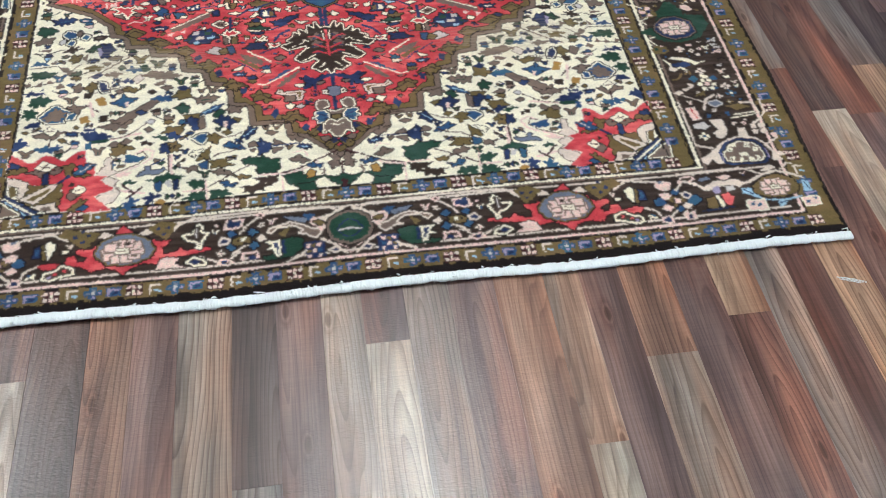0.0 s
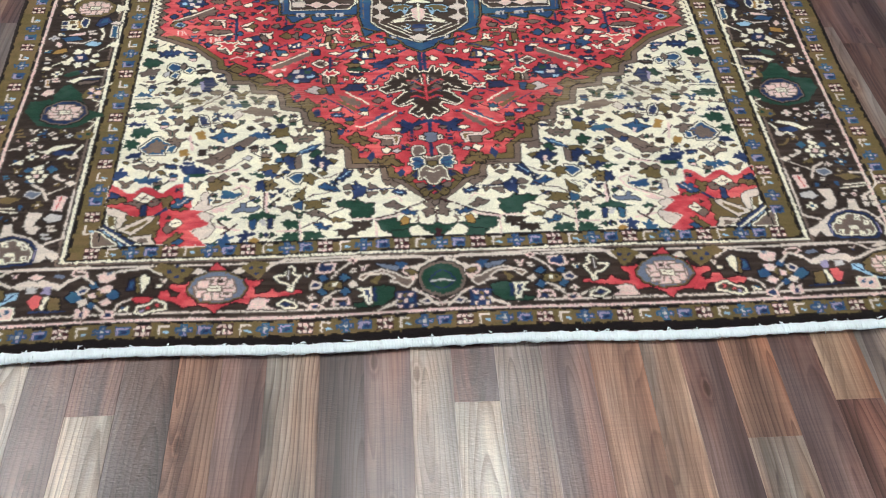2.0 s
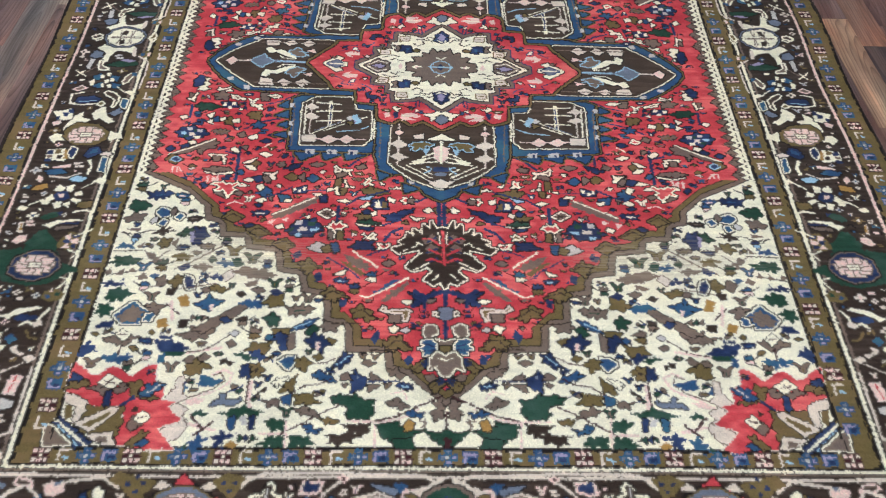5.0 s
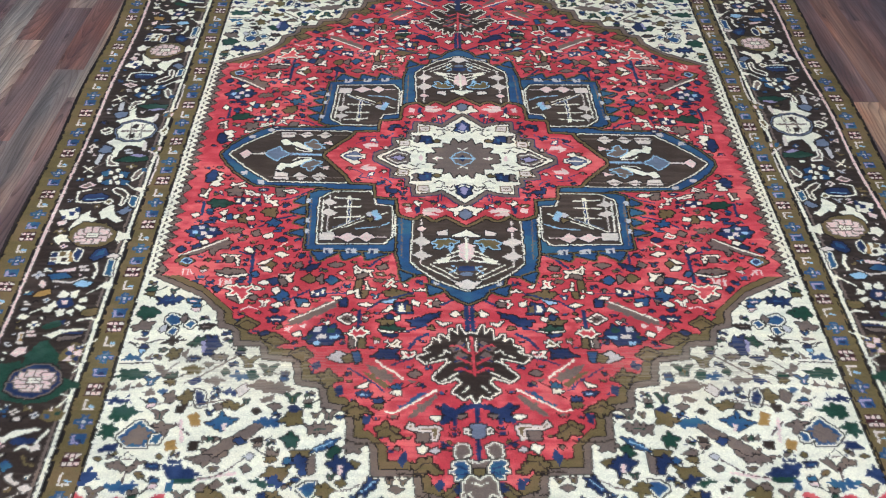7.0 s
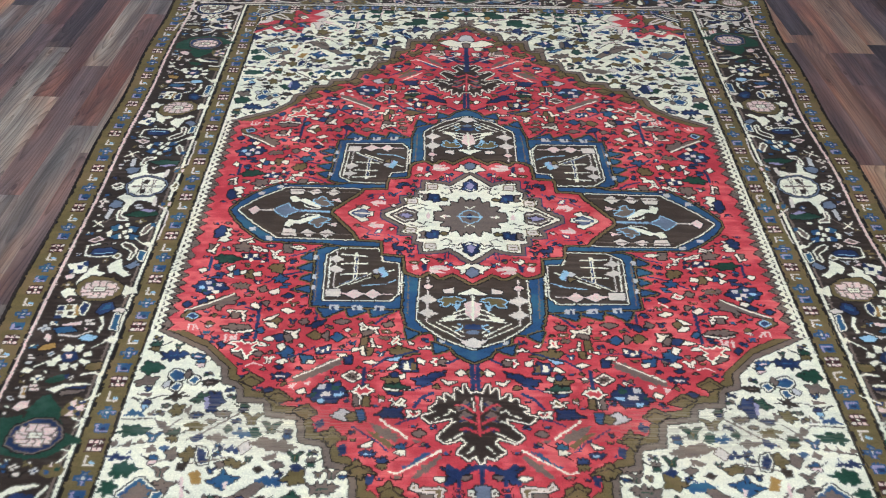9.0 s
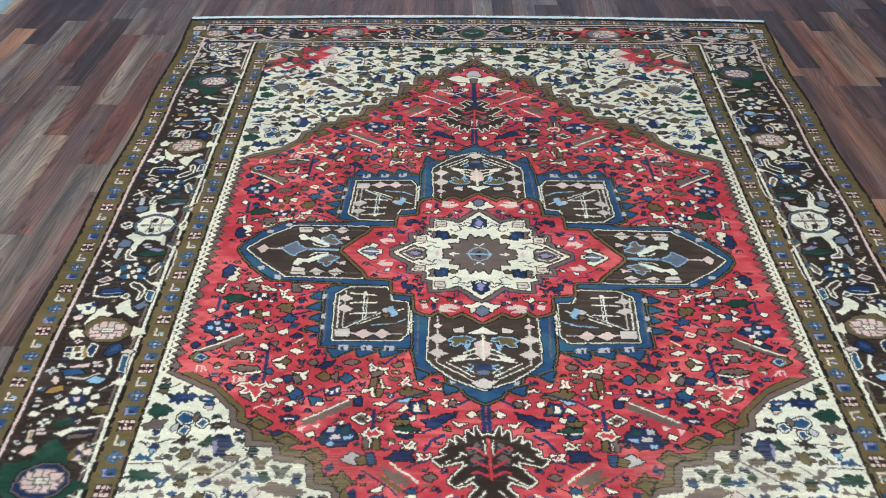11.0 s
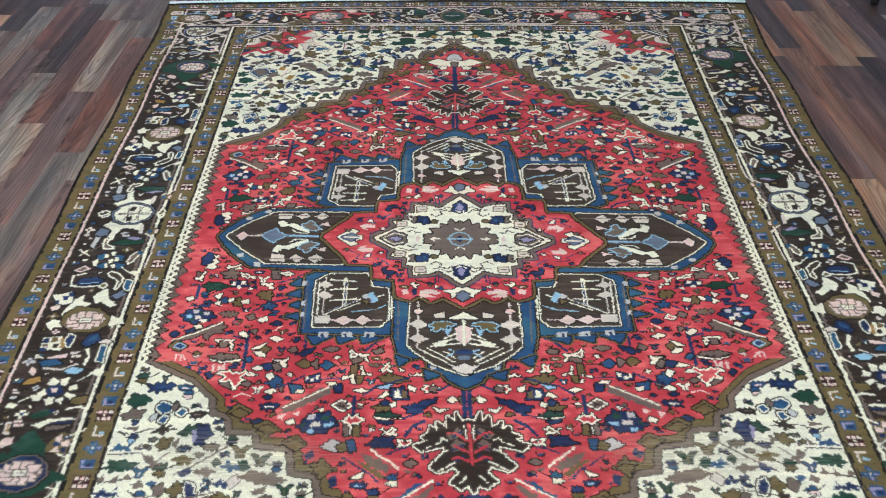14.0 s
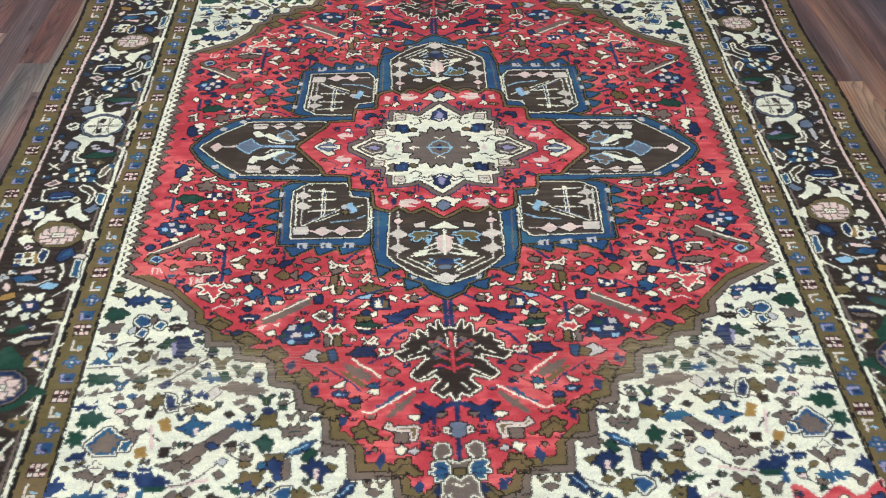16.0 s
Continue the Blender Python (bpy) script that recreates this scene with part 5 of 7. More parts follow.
    shape("T", "K1", [644, 956, 627, 945, 610, 957, 618, 966, 626, 960])
    shape("T", "K1", [602, 958, 587, 944, 571, 949, 580, 960, 590, 963])
    shape("I", "K1", [631, 942, 615, 924, 588, 940, 605, 956])
    stitch("M", 2, 620, 939, 601, 944)
    stitch("M", 2, 616, 947, 606, 934)
    shape("N", "K1", [611, 961, 601, 959, 599, 990, 610, 991])
    shape("O", "K1", [577, 942, 556, 939, 549, 946, 556, 955, 555, 966, 532, 967, 516, 974, 529, 980, 561, 970, 568, 962])
    shape("B", "K1", [551, 963, 541, 946, 526, 943, 510, 945, 517, 956, 531, 968, 544, 968])
    stitch("S", 3, 537, 963, 519, 946)
    stitch("N", 7, 578, 989, 560, 973)
    shape("T", "K1", [560, 1027, 552, 1011, 532, 1026, 549, 1041])
    shape("I", "K1", [551, 1016, 538, 999, 521, 1011, 534, 1026])
    shape("K", "", [559, 999, 550, 989, 545, 1003])
    stitch("M", 2, 543, 1014, 529, 1011)
    shape("O", "K1", [554, 1065, 532, 1039, 519, 1041, 525, 1051, 539, 1069])
    shape("B", "K1", [538, 1066, 522, 1053, 513, 1060, 525, 1069])
    shape("O", "K1", [652, 1026, 635, 991, 573, 992, 570, 1022, 572, 1062, 616, 1050, 632, 1043])
    shape("E", "K1", [684, 966, 660, 970, 640, 981, 638, 1000, 646, 1023, 654, 1024, 656, 992, 677, 984])
    shape("O", "", [676, 988, 662, 991, 659, 1014, 669, 1021])
    shape("E", "K1", [651, 1026, 592, 992, 580, 995, 588, 1010, 620, 1042, 628, 1037])
    shape("O", "", [637, 1028, 593, 1001, 594, 1010, 622, 1033])
    shape("E", "K1", [621, 1047, 581, 1041, 578, 1052, 569, 1066, 585, 1067, 612, 1057])
    shape("T", "", [609, 1053, 589, 1050, 584, 1062, 600, 1062])
    shape("N", "K1", [687, 1027, 678, 1011, 611, 1062, 612, 1075, 637, 1075, 672, 1043])
    stitch("I", 5, 685, 1017, 618, 1069)
    stitch("L", 3, 678, 1030, 634, 1068)
    shape("T", "I1K1", [698, 1031, 687, 1032, 645, 1066, 692, 1069])


def knot_nearborder():
    stitch("E", 6, 347, 1141, 329, 1123, 307, 1116, 185, 1114, 159, 1116)
    stitch("E", 5, 164, 1117, 41, 1119, 20, 1133)
    stitch("E", 5, 657, 1137, 574, 1125, 545, 1144)
    shape("R", "K1", [499, 1171, 479, 1149, 454, 1136, 444, 1117, 427, 1132, 399, 1147, 376, 1164, 351, 1163, 357, 1175, 366, 1178, 363, 1197, 337, 1192, 329, 1182, 321, 1193, 278, 1188, 271, 1195, 306, 1201, 335, 1204, 372, 1218, 402, 1212, 424, 1223, 436, 1237, 449, 1224, 470, 1217, 497, 1223, 519, 1207, 540, 1206, 583, 1210, 597, 1199, 582, 1194, 547, 1200, 543, 1185, 530, 1183, 523, 1197, 510, 1201, 505, 1188, 527, 1177, 525, 1167])
    shape("H", "O1K1", [491, 1183, 480, 1155, 450, 1140, 423, 1141, 393, 1158, 380, 1181, 391, 1200, 426, 1213, 466, 1208])
    shape("I", "K1", [330, 1152, 308, 1152, 306, 1138, 295, 1128, 286, 1138, 289, 1151, 275, 1154, 281, 1165, 288, 1176, 291, 1195, 303, 1189, 299, 1177, 320, 1170])
    shape("K", "", [305, 1167, 305, 1136, 296, 1138, 294, 1169])
    stitch("S", 2, 300, 1163, 300, 1140)
    shape("N", "K1", [607, 1180, 605, 1156, 594, 1149, 590, 1178])
    shape("B", "", [604, 1175, 602, 1158, 596, 1157, 595, 1174])
    shape("O", "K1", [588, 1185, 593, 1150, 587, 1148, 581, 1185])
    shape("I", "K1", [578, 1186, 586, 1151, 579, 1141, 566, 1150, 569, 1168, 575, 1180])
    shape("B", "K1", [242, 1161, 232, 1155, 223, 1166, 235, 1173])
    shape("B", "K1", [202, 1164, 191, 1155, 180, 1166, 192, 1174])
    shape("B", "K1", [244, 1194, 233, 1187, 223, 1199, 234, 1205])
    shape("B", "K1", [201, 1196, 188, 1187, 179, 1198, 191, 1208])
    shape("O", "K1", [231, 1179, 216, 1173, 198, 1175, 195, 1189, 212, 1193, 228, 1191])
    shape("I", "", [215, 1177, 206, 1177, 207, 1185, 215, 1185])
    shape("K", "", [224, 1178, 218, 1178, 219, 1184, 224, 1184])
    shape("K", "", [210, 1187, 202, 1187, 203, 1192, 210, 1192])
    shape("E", "", [261, 1182, 250, 1169, 233, 1175, 237, 1188, 254, 1191])
    shape("E", "", [185, 1182, 175, 1173, 164, 1182, 174, 1192])
    shape("P", "", [249, 1152, 244, 1130, 207, 1129, 212, 1149, 232, 1155])
    shape("N", "", [242, 1137, 235, 1126, 226, 1139, 238, 1145])
    shape("P", "", [216, 1228, 212, 1211, 180, 1211, 179, 1228])
    shape("N", "", [201, 1222, 191, 1219, 184, 1230, 197, 1231])
    stitch("E", 4, 216, 1165, 202, 1147, 181, 1130)
    stitch("E", 4, 232, 1214, 212, 1198, 201, 1195)
    shape("P", "", [187, 1124, 177, 1117, 165, 1124, 175, 1134])
    shape("M", "", [180, 1123, 173, 1122, 173, 1129, 179, 1129])
    shape("P", "", [264, 1234, 254, 1220, 239, 1222, 226, 1231, 242, 1239])
    shape("N", "", [252, 1226, 243, 1225, 244, 1233, 252, 1233])
    stitch("E", 4, 294, 1210, 274, 1219, 259, 1227)
    stitch("E", 4, 236, 1223, 216, 1208)
    shape("G", "K1", [138, 1192, 114, 1188, 93, 1195, 96, 1217, 116, 1233, 165, 1235, 176, 1228, 136, 1222])
    shape("I", "K1", [168, 1191, 143, 1192, 138, 1189, 137, 1229, 148, 1229, 152, 1212, 167, 1212, 153, 1203])
    shape("N", "", [137, 1192, 129, 1192, 128, 1224, 135, 1224])
    shape("O", "", [141, 1176, 125, 1166, 115, 1156, 122, 1174, 129, 1187])
    shape("E", "", [167, 1168, 156, 1157, 136, 1154, 116, 1147, 90, 1158, 78, 1168, 58, 1173, 55, 1185, 67, 1197, 79, 1193, 89, 1184, 107, 1182, 96, 1173, 110, 1161, 140, 1163, 155, 1176])
    shape("P", "", [83, 1139, 50, 1146, 33, 1161, 54, 1179, 75, 1162])
    shape("O", "K1", [72, 1154, 58, 1152, 47, 1161, 60, 1166])
    shape("H", "K1", [130, 1134, 101, 1139, 79, 1145, 90, 1156, 116, 1145])
    shape("B", "", [93, 1133, 76, 1133, 67, 1139, 80, 1153])
    shape("N", "", [94, 1205, 52, 1204, 50, 1243, 88, 1243])
    shape("P", "", [88, 1210, 79, 1208, 80, 1218, 88, 1218])
    shape("P", "", [68, 1210, 59, 1208, 60, 1218, 68, 1218])
    shape("O", "", [78, 1210, 70, 1209, 71, 1218, 78, 1218])
    shape("P", "", [78, 1223, 69, 1221, 69, 1231, 77, 1231])
    shape("O", "", [87, 1224, 81, 1223, 81, 1231, 87, 1231])
    shape("P", "", [87, 1235, 79, 1234, 80, 1242, 86, 1242])
    shape("P", "", [65, 1235, 58, 1234, 58, 1242, 65, 1242])
    shape("B", "", [66, 1222, 58, 1221, 59, 1230, 66, 1230])
    stitch("E", 5, 125, 1244, 100, 1235, 89, 1225)
    shape("E", "K1", [48, 1227, 28, 1220, 16, 1232, 33, 1239])
    stitch("E", 5, 57, 1200, 34, 1215, 10, 1240)
    shape("E", "", [68, 1148, 45, 1155, 10, 1135, 2, 1119, 20, 1127, 35, 1138])
    shape("P", "", [57, 1198, 29, 1210, 4, 1230, 0, 1245, 0, 1245, 9, 1227])
    shape("G", "T2K1", [0, 1139, 0, 1215, 19, 1208, 34, 1198, 41, 1178, 35, 1156, 18, 1144])
    shape("G", "N1", [0, 1158, 0, 1200, 11, 1195, 23, 1180, 13, 1165])
    stitch("S", 4, 22, 1183, 0, 1179)
    shape("K", "", [693, 1191, 684, 1174, 669, 1171, 649, 1177, 639, 1193, 652, 1208, 676, 1208])
    shape("O", "", [686, 1189, 682, 1180, 675, 1185, 679, 1193])
    shape("O", "", [665, 1180, 657, 1177, 651, 1187, 657, 1192])
    shape("O", "", [669, 1200, 662, 1196, 656, 1204, 663, 1207])
    shape("P", "", [679, 1185, 666, 1182, 664, 1195, 675, 1195])
    shape("B", "K1", [720, 1191, 712, 1177, 694, 1182, 688, 1197, 701, 1205, 713, 1200])
    shape("B", "K1", [645, 1191, 638, 1176, 623, 1181, 619, 1197, 634, 1200])
    shape("B", "K1", [680, 1163, 671, 1156, 661, 1168, 673, 1175])
    shape("B", "K1", [679, 1211, 670, 1203, 658, 1213, 668, 1220])
    shape("E", "", [705, 1178, 693, 1166, 678, 1171, 683, 1183, 694, 1187])
    shape("P", "", [662, 1174, 649, 1165, 634, 1168, 639, 1183, 652, 1183])
    shape("E", "", [698, 1202, 684, 1195, 675, 1207, 689, 1214])
    shape("P", "", [657, 1204, 641, 1195, 631, 1207, 647, 1216])
    shape("P", "", [662, 1158, 669, 1139, 658, 1133, 634, 1138, 633, 1152, 641, 1156, 650, 1160])
    shape("H", "", [652, 1134, 642, 1132, 642, 1140, 650, 1140])
    shape("P", "", [697, 1241, 697, 1217, 683, 1224, 682, 1214, 670, 1224, 672, 1241])
    shape("N", "", [690, 1228, 681, 1227, 680, 1238, 687, 1238])
    shape("P", "", [724, 1137, 715, 1125, 693, 1128, 683, 1142, 704, 1145])
    stitch("E", 6, 731, 1162, 718, 1148)
    stitch("E", 5, 693, 1142, 673, 1161)
    shape("P", "", [648, 1241, 641, 1224, 622, 1227, 622, 1242, 637, 1246])
    shape("N", "", [641, 1232, 633, 1230, 632, 1239, 638, 1239])
    stitch("E", 5, 624, 1223, 616, 1209, 597, 1200)
    stitch("E", 5, 661, 1214, 645, 1229)
    shape("I", "K1", [589, 1234, 582, 1217, 563, 1212, 551, 1201, 529, 1209, 525, 1227, 549, 1231, 571, 1239])
    shape("R", "", [566, 1220, 560, 1219, 559, 1225, 565, 1225])
    shape("R", "", [548, 1213, 543, 1212, 542, 1219, 547, 1219])
    shape("V", "", [576, 1227, 568, 1224, 568, 1232, 575, 1232])
    shape("G", "", [556, 1223, 550, 1222, 550, 1228, 555, 1228])
    shape("O", "", [564, 1132, 552, 1114, 519, 1122, 485, 1131, 494, 1148, 510, 1167, 527, 1157, 540, 1143])
    shape("N", "", [536, 1134, 529, 1131, 527, 1141, 534, 1141])
    shape("N", "", [522, 1120, 514, 1118, 514, 1126, 521, 1126])
    shape("N", "", [521, 1148, 513, 1145, 513, 1153, 520, 1153])
    shape("N", "", [510, 1132, 503, 1130, 502, 1138, 509, 1138])
    shape("E", "", [489, 1143, 477, 1129, 459, 1138, 474, 1145])
    shape("E", "", [412, 1142, 397, 1130, 383, 1140, 396, 1145])
    shape("P", "K1", [376, 1230, 368, 1209, 354, 1204, 332, 1209, 342, 1220, 319, 1231])
    shape("I", "K1", [324, 1220, 305, 1208, 282, 1218, 278, 1230, 301, 1233])
    shape("N", "", [315, 1219, 299, 1215, 292, 1222, 302, 1227])
    shape("O", "", [394, 1129, 369, 1114, 337, 1122, 345, 1139, 356, 1162, 373, 1151])
    shape("N", "", [378, 1131, 370, 1128, 370, 1136, 377, 1136])
    shape("N", "", [358, 1130, 350, 1128, 350, 1136, 357, 1136])
    shape("N", "", [366, 1144, 359, 1142, 359, 1149, 365, 1150])
    petals("P", 440, 1180, 46, 31)


def knot_nearcorner():
    shape("E", "", [755, 1082, 775, 1072, 788, 1063, 798, 1054, 809, 1045, 806, 1078, 802, 1103, 785, 1102, 777, 1088, 763, 1103, 754, 1093])
    shape("E", "", [915, 1086, 934, 1081, 943, 1092, 926, 1097, 932, 1107, 912, 1108, 907, 1102])
    shape("E", "", [806, 974, 838, 973, 839, 1008, 827, 1027, 813, 1032, 803, 1015, 819, 1004])
    shape("E", "", [863, 1003, 878, 1004, 879, 1038, 856, 1032])
    stitch("E", 5, 783, 1069, 817, 1043, 854, 1029, 890, 1037, 908, 1056, 918, 1083)
    shape("T", "I1K1N2", [808, 1078, 828, 1054, 851, 1045, 879, 1053, 891, 1068, 894, 1090, 884, 1102, 828, 1100, 811, 1096])
    shape("I", "", [820, 1061, 831, 1059, 829, 1071, 819, 1072])
    shape("I", "", [831, 1050, 843, 1048, 840, 1059, 830, 1060])
    shape("I", "", [861, 1050, 873, 1052, 869, 1063, 858, 1062])
    shape("I", "", [877, 1062, 888, 1066, 882, 1077, 873, 1075])
    shape("I", "", [817, 1085, 828, 1086, 825, 1097, 816, 1096])
    shape("I", "", [837, 1090, 846, 1091, 844, 1100, 836, 1099])
    shape("I", "", [857, 1091, 868, 1091, 869, 1100, 857, 1101])
    shape("I", "", [877, 1088, 887, 1091, 881, 1100, 874, 1099])
    shape("I", "", [841, 1077, 861, 1077, 860, 1087, 840, 1087])
    shape("K", "", [822, 1064, 828, 1063, 826, 1068, 821, 1069])
    shape("K", "", [863, 1055, 868, 1055, 867, 1060, 862, 1059])
    shape("K", "", [879, 1067, 883, 1069, 880, 1074, 877, 1072])
    shape("K", "", [819, 1088, 824, 1089, 823, 1093, 818, 1093])
    shape("K", "", [879, 1092, 884, 1092, 881, 1097])
    stitch("V", 3, 802, 1073, 802, 1095)
    stitch("V", 3, 903, 1069, 904, 1097)
    stitch("E", 5, 755, 912, 755, 982, 754, 1044, 769, 1050, 787, 1057)
    stitch("E", 5, 942, 918, 939, 962, 919, 983, 905, 992)
    stitch("E", 4, 904, 1061, 927, 1050, 943, 1039)
    shape("P", "K1", [765, 931, 788, 929, 793, 968, 771, 972])
    stitch("R", 2, 777, 934, 783, 966)
    shape("S", "K1", [767, 983, 792, 978, 803, 991, 791, 1001, 768, 995])
    stitch("E", 6, 807, 939, 821, 908, 844, 895)
    shape("H", "S1", [823, 919, 845, 914, 854, 925, 835, 933])
    shape("O", "", [858, 933, 892, 928, 914, 941, 879, 948])
    shape("B", "", [849, 953, 862, 951, 857, 968])
    stitch("I", 3, 861, 972, 915, 965)
    stitch("I", 3, 867, 962, 917, 958)
    stitch("E", 5, 893, 925, 923, 927, 926, 963)
    shape("E", "", [894, 995, 907, 994, 906, 1008, 893, 1009])
    shape("E", "", [912, 995, 928, 994, 927, 1008, 911, 1008])
    shape("E", "", [893, 1012, 906, 1013, 904, 1025, 892, 1025])
    shape("E", "", [911, 1012, 926, 1011, 925, 1024, 910, 1025])
    shape("B", "", [933, 1008, 946, 1008, 944, 1019, 931, 1020])
    shape("P", "", [930, 1025, 944, 1026, 945, 1039, 932, 1039])
    stitch("E", 5, 687, 1120, 772, 1119, 833, 1121, 864, 1138)
    stitch("E", 5, 699, 1140, 719, 1152, 734, 1162)
    shape("E", "", [729, 1165, 752, 1152, 783, 1143, 805, 1148, 831, 1161, 811, 1169, 789, 1162, 764, 1165, 737, 1173])
    shape("P", "K1", [769, 1138, 788, 1132, 802, 1140, 782, 1148])
    shape("S", "", [779, 1166, 797, 1163, 797, 1177, 780, 1178])
    shape("V", "", [752, 1164, 766, 1162, 767, 1180, 750, 1182])
    shape("O", "K1", [732, 1192, 750, 1188, 749, 1220, 726, 1218])
    shape("I", "", [753, 1186, 760, 1187, 765, 1215, 757, 1218])
    shape("R", "", [765, 1186, 781, 1181, 790, 1197, 776, 1216, 767, 1210])
    stitch("N", 4, 715, 1223, 782, 1220)
    shape("H", "", [730, 1138, 750, 1133, 753, 1141, 733, 1146])
    shape("L", "", [812, 1175, 831, 1176, 842, 1201, 826, 1194, 810, 1189])
    shape("L", "", [951, 1168, 964, 1172, 963, 1199, 945, 1200])
    shape("L", "", [877, 1218, 903, 1215, 890, 1231, 878, 1233])
    stitch("N", 2.5, 816, 1178, 834, 1194)
    stitch("N", 2.5, 954, 1174, 959, 1192)
    stitch("N", 2.5, 879, 1224, 897, 1220)
    stitch("L", 4, 831, 1197, 856, 1211, 896, 1217, 934, 1211)
    stitch("E", 6, 831, 1161, 868, 1143, 902, 1136, 934, 1148, 954, 1160)
    shape("O", "K1", [838, 1171, 865, 1152, 898, 1145, 930, 1158, 940, 1182, 929, 1199, 893, 1208, 853, 1202, 836, 1189])
    petals("P", 886, 1179, 38, 25)
    shape("E", "", [866, 1133, 884, 1124, 896, 1117, 905, 1127, 890, 1135])
    stitch("E", 4, 915, 1134, 934, 1117, 947, 1121)
    shape("P", "I1", [812, 1210, 850, 1210, 850, 1237, 812, 1234])
    shape("B", "", [819, 1214, 827, 1214, 825, 1223, 817, 1222])
    shape("B", "", [833, 1218, 841, 1219, 839, 1227, 831, 1226])
    shape("P", "I1", [932, 1217, 969, 1214, 968, 1235, 936, 1238])
    shape("B", "", [939, 1223, 949, 1223, 947, 1230, 937, 1231])
    shape("B", "", [956, 1217, 966, 1217, 964, 1224])


def knot_farapex():
    shape("R", "", [0, 933, 22, 918, 51, 873, 57, 799, 22, 771, 0, 771])
    stitch("N", 9, -2, 832, -4, 676)
    shape("S", "K1", [0, 906, 15, 899, 25, 872, 10, 854, 0, 854])
    shape("I", "K1", [0, 865, 24, 857, 51, 873, 86, 850, 58, 832, 32, 824, 0, 821])
    shape("T", "K1", [0, 854, 10, 850, 9, 824, 0, 821])
    shape("I", "K1", [23, 824, 54, 821, 43, 803, 26, 806])
    shape("I", "K1", [15, 785, 43, 792, 49, 775, 22, 767])
    shape("O", "K1", [66, 821, 89, 832, 95, 807, 74, 796])
    stitch("P", 4, 41, 737, 106, 772)
    stitch("P", 4, 25, 771, 55, 754)


def knot_sideborder():
    shape("I", "", [-758, -111, -743, -122, -731, -101, -737, -83, -751, -88])
    shape("I", "", [-905, -105, -893, -122, -870, -111, -865, -98, -883, -88])
    shape("I", "", [-877, -63, -848, -87, -820, -72, -796, -75, -776, -70, -778, -38, -802, -48, -822, -51, -830, -31, -834, -2, -852, -22, -847, -44])
    shape("I", "", [-855, -22, -838, -14, -839, 4, -820, 12, -817, 27, -849, 26, -859, -1])
    shape("H", "K1", [-884, -33, -874, -53, -853, -46, -851, -28, -871, -25])
    shape("S", "K1", [-881, 10, -878, -23, -866, -19, -871, 19])
    shape("E", "", [-784, -64, -774, -63, -771, -31, -781, -32])
    shape("O", "", [-767, -37, -751, -55, -729, -43, -734, -20, -755, -22])
    shape("B", "", [-761, -43, -751, -44, -748, -30, -758, -30])
    shape("P", "", [-745, -40, -737, -43, -736, -29, -743, -29])
    shape("G", "K1", [-836, 2, -805, -12, -760, -8, -757, 6, -799, 11])
    shape("V", "", [-815, -16, -789, -22, -757, -12, -777, -4])
    stitch("E", 4, -762, -29, -734, -7, -732, 40, -735, 99)
    shape("B", "K1", [-856, 49, -838, 37, -828, 55, -843, 64])
    shape("B", "K1", [-811, 45, -790, 52, -792, 71, -810, 60])
    shape("B", "K1", [-846, 83, -828, 73, -825, 94, -842, 93])
    shape("B", "K1", [-804, 74, -782, 83, -784, 99, -799, 95])
    shape("I", "", [-839, 43, -829, 42, -826, 57, -835, 56])
    shape("I", "", [-825, 36, -815, 34, -813, 49, -822, 48])
    shape("I", "", [-812, 57, -802, 56, -799, 70, -809, 70])
    shape("I", "", [-825, 63, -815, 61, -812, 76, -821, 76])
    shape("I", "", [-814, 82, -804, 80, -802, 95, -811, 94])
    shape("I", "", [-830, 79, -822, 78, -819, 92, -827, 92])
    shape("I", "", [-862, 68, -847, 52, -842, 89, -856, 85])
    shape("I", "", [-786, 71, -777, 47, -767, 35, -750, 32, -755, 55, -762, 76, -777, 88])
    shape("B", "", [-765, 37, -754, 36, -750, 51, -761, 50])
    shape("P", "K1", [-894, 99, -873, 82, -855, 95, -876, 107])
    stitch("I", 4, -903, 22, -873, 47)
    stitch("I", 4, -896, 46, -880, 23)
    stitch("T", 2.5, -879, 32, -856, 10)
    shape("I", "", [-769, 113, -757, 102, -738, 114, -750, 127])
    stitch("I", 3, -789, 91, -764, 114)
    shape("I", "K1", [-818, 114, -808, 100, -784, 113, -769, 129, -769, 163, -781, 177, -791, 167, -788, 142, -807, 128])
    stitch("I", 4, -862, 111, -888, 119, -886, 153, -855, 159, -822, 155)
    shape("N", "K1", [-875, 147, -869, 129, -835, 126, -815, 136, -819, 149, -862, 153])
    stitch("L", 2.5, -864, 147, -828, 144)
    shape("I", "", [-824, 153, -810, 140, -797, 156, -808, 169, -824, 163])
    shape("B", "I1K1", [-763, 169, -764, 137, -751, 143, -752, 173])
    shape("H", "K1", [-786, 192, -764, 173, -752, 186, -769, 201])
    shape("I", "K1H1K1", [-861, -100, -851, -133, -823, -148, -779, -134, -765, -113, -772, -87, -801, -69, -845, -79])
    stitch("T", 3, -850, -109, -775, -109)
    stitch("T", 3, -830, -135, -820, -78)
    stitch("T", 3, -803, -134, -795, -79)
    shape("K", "", [-827, -95, -813, -97, -811, -78, -823, -78])


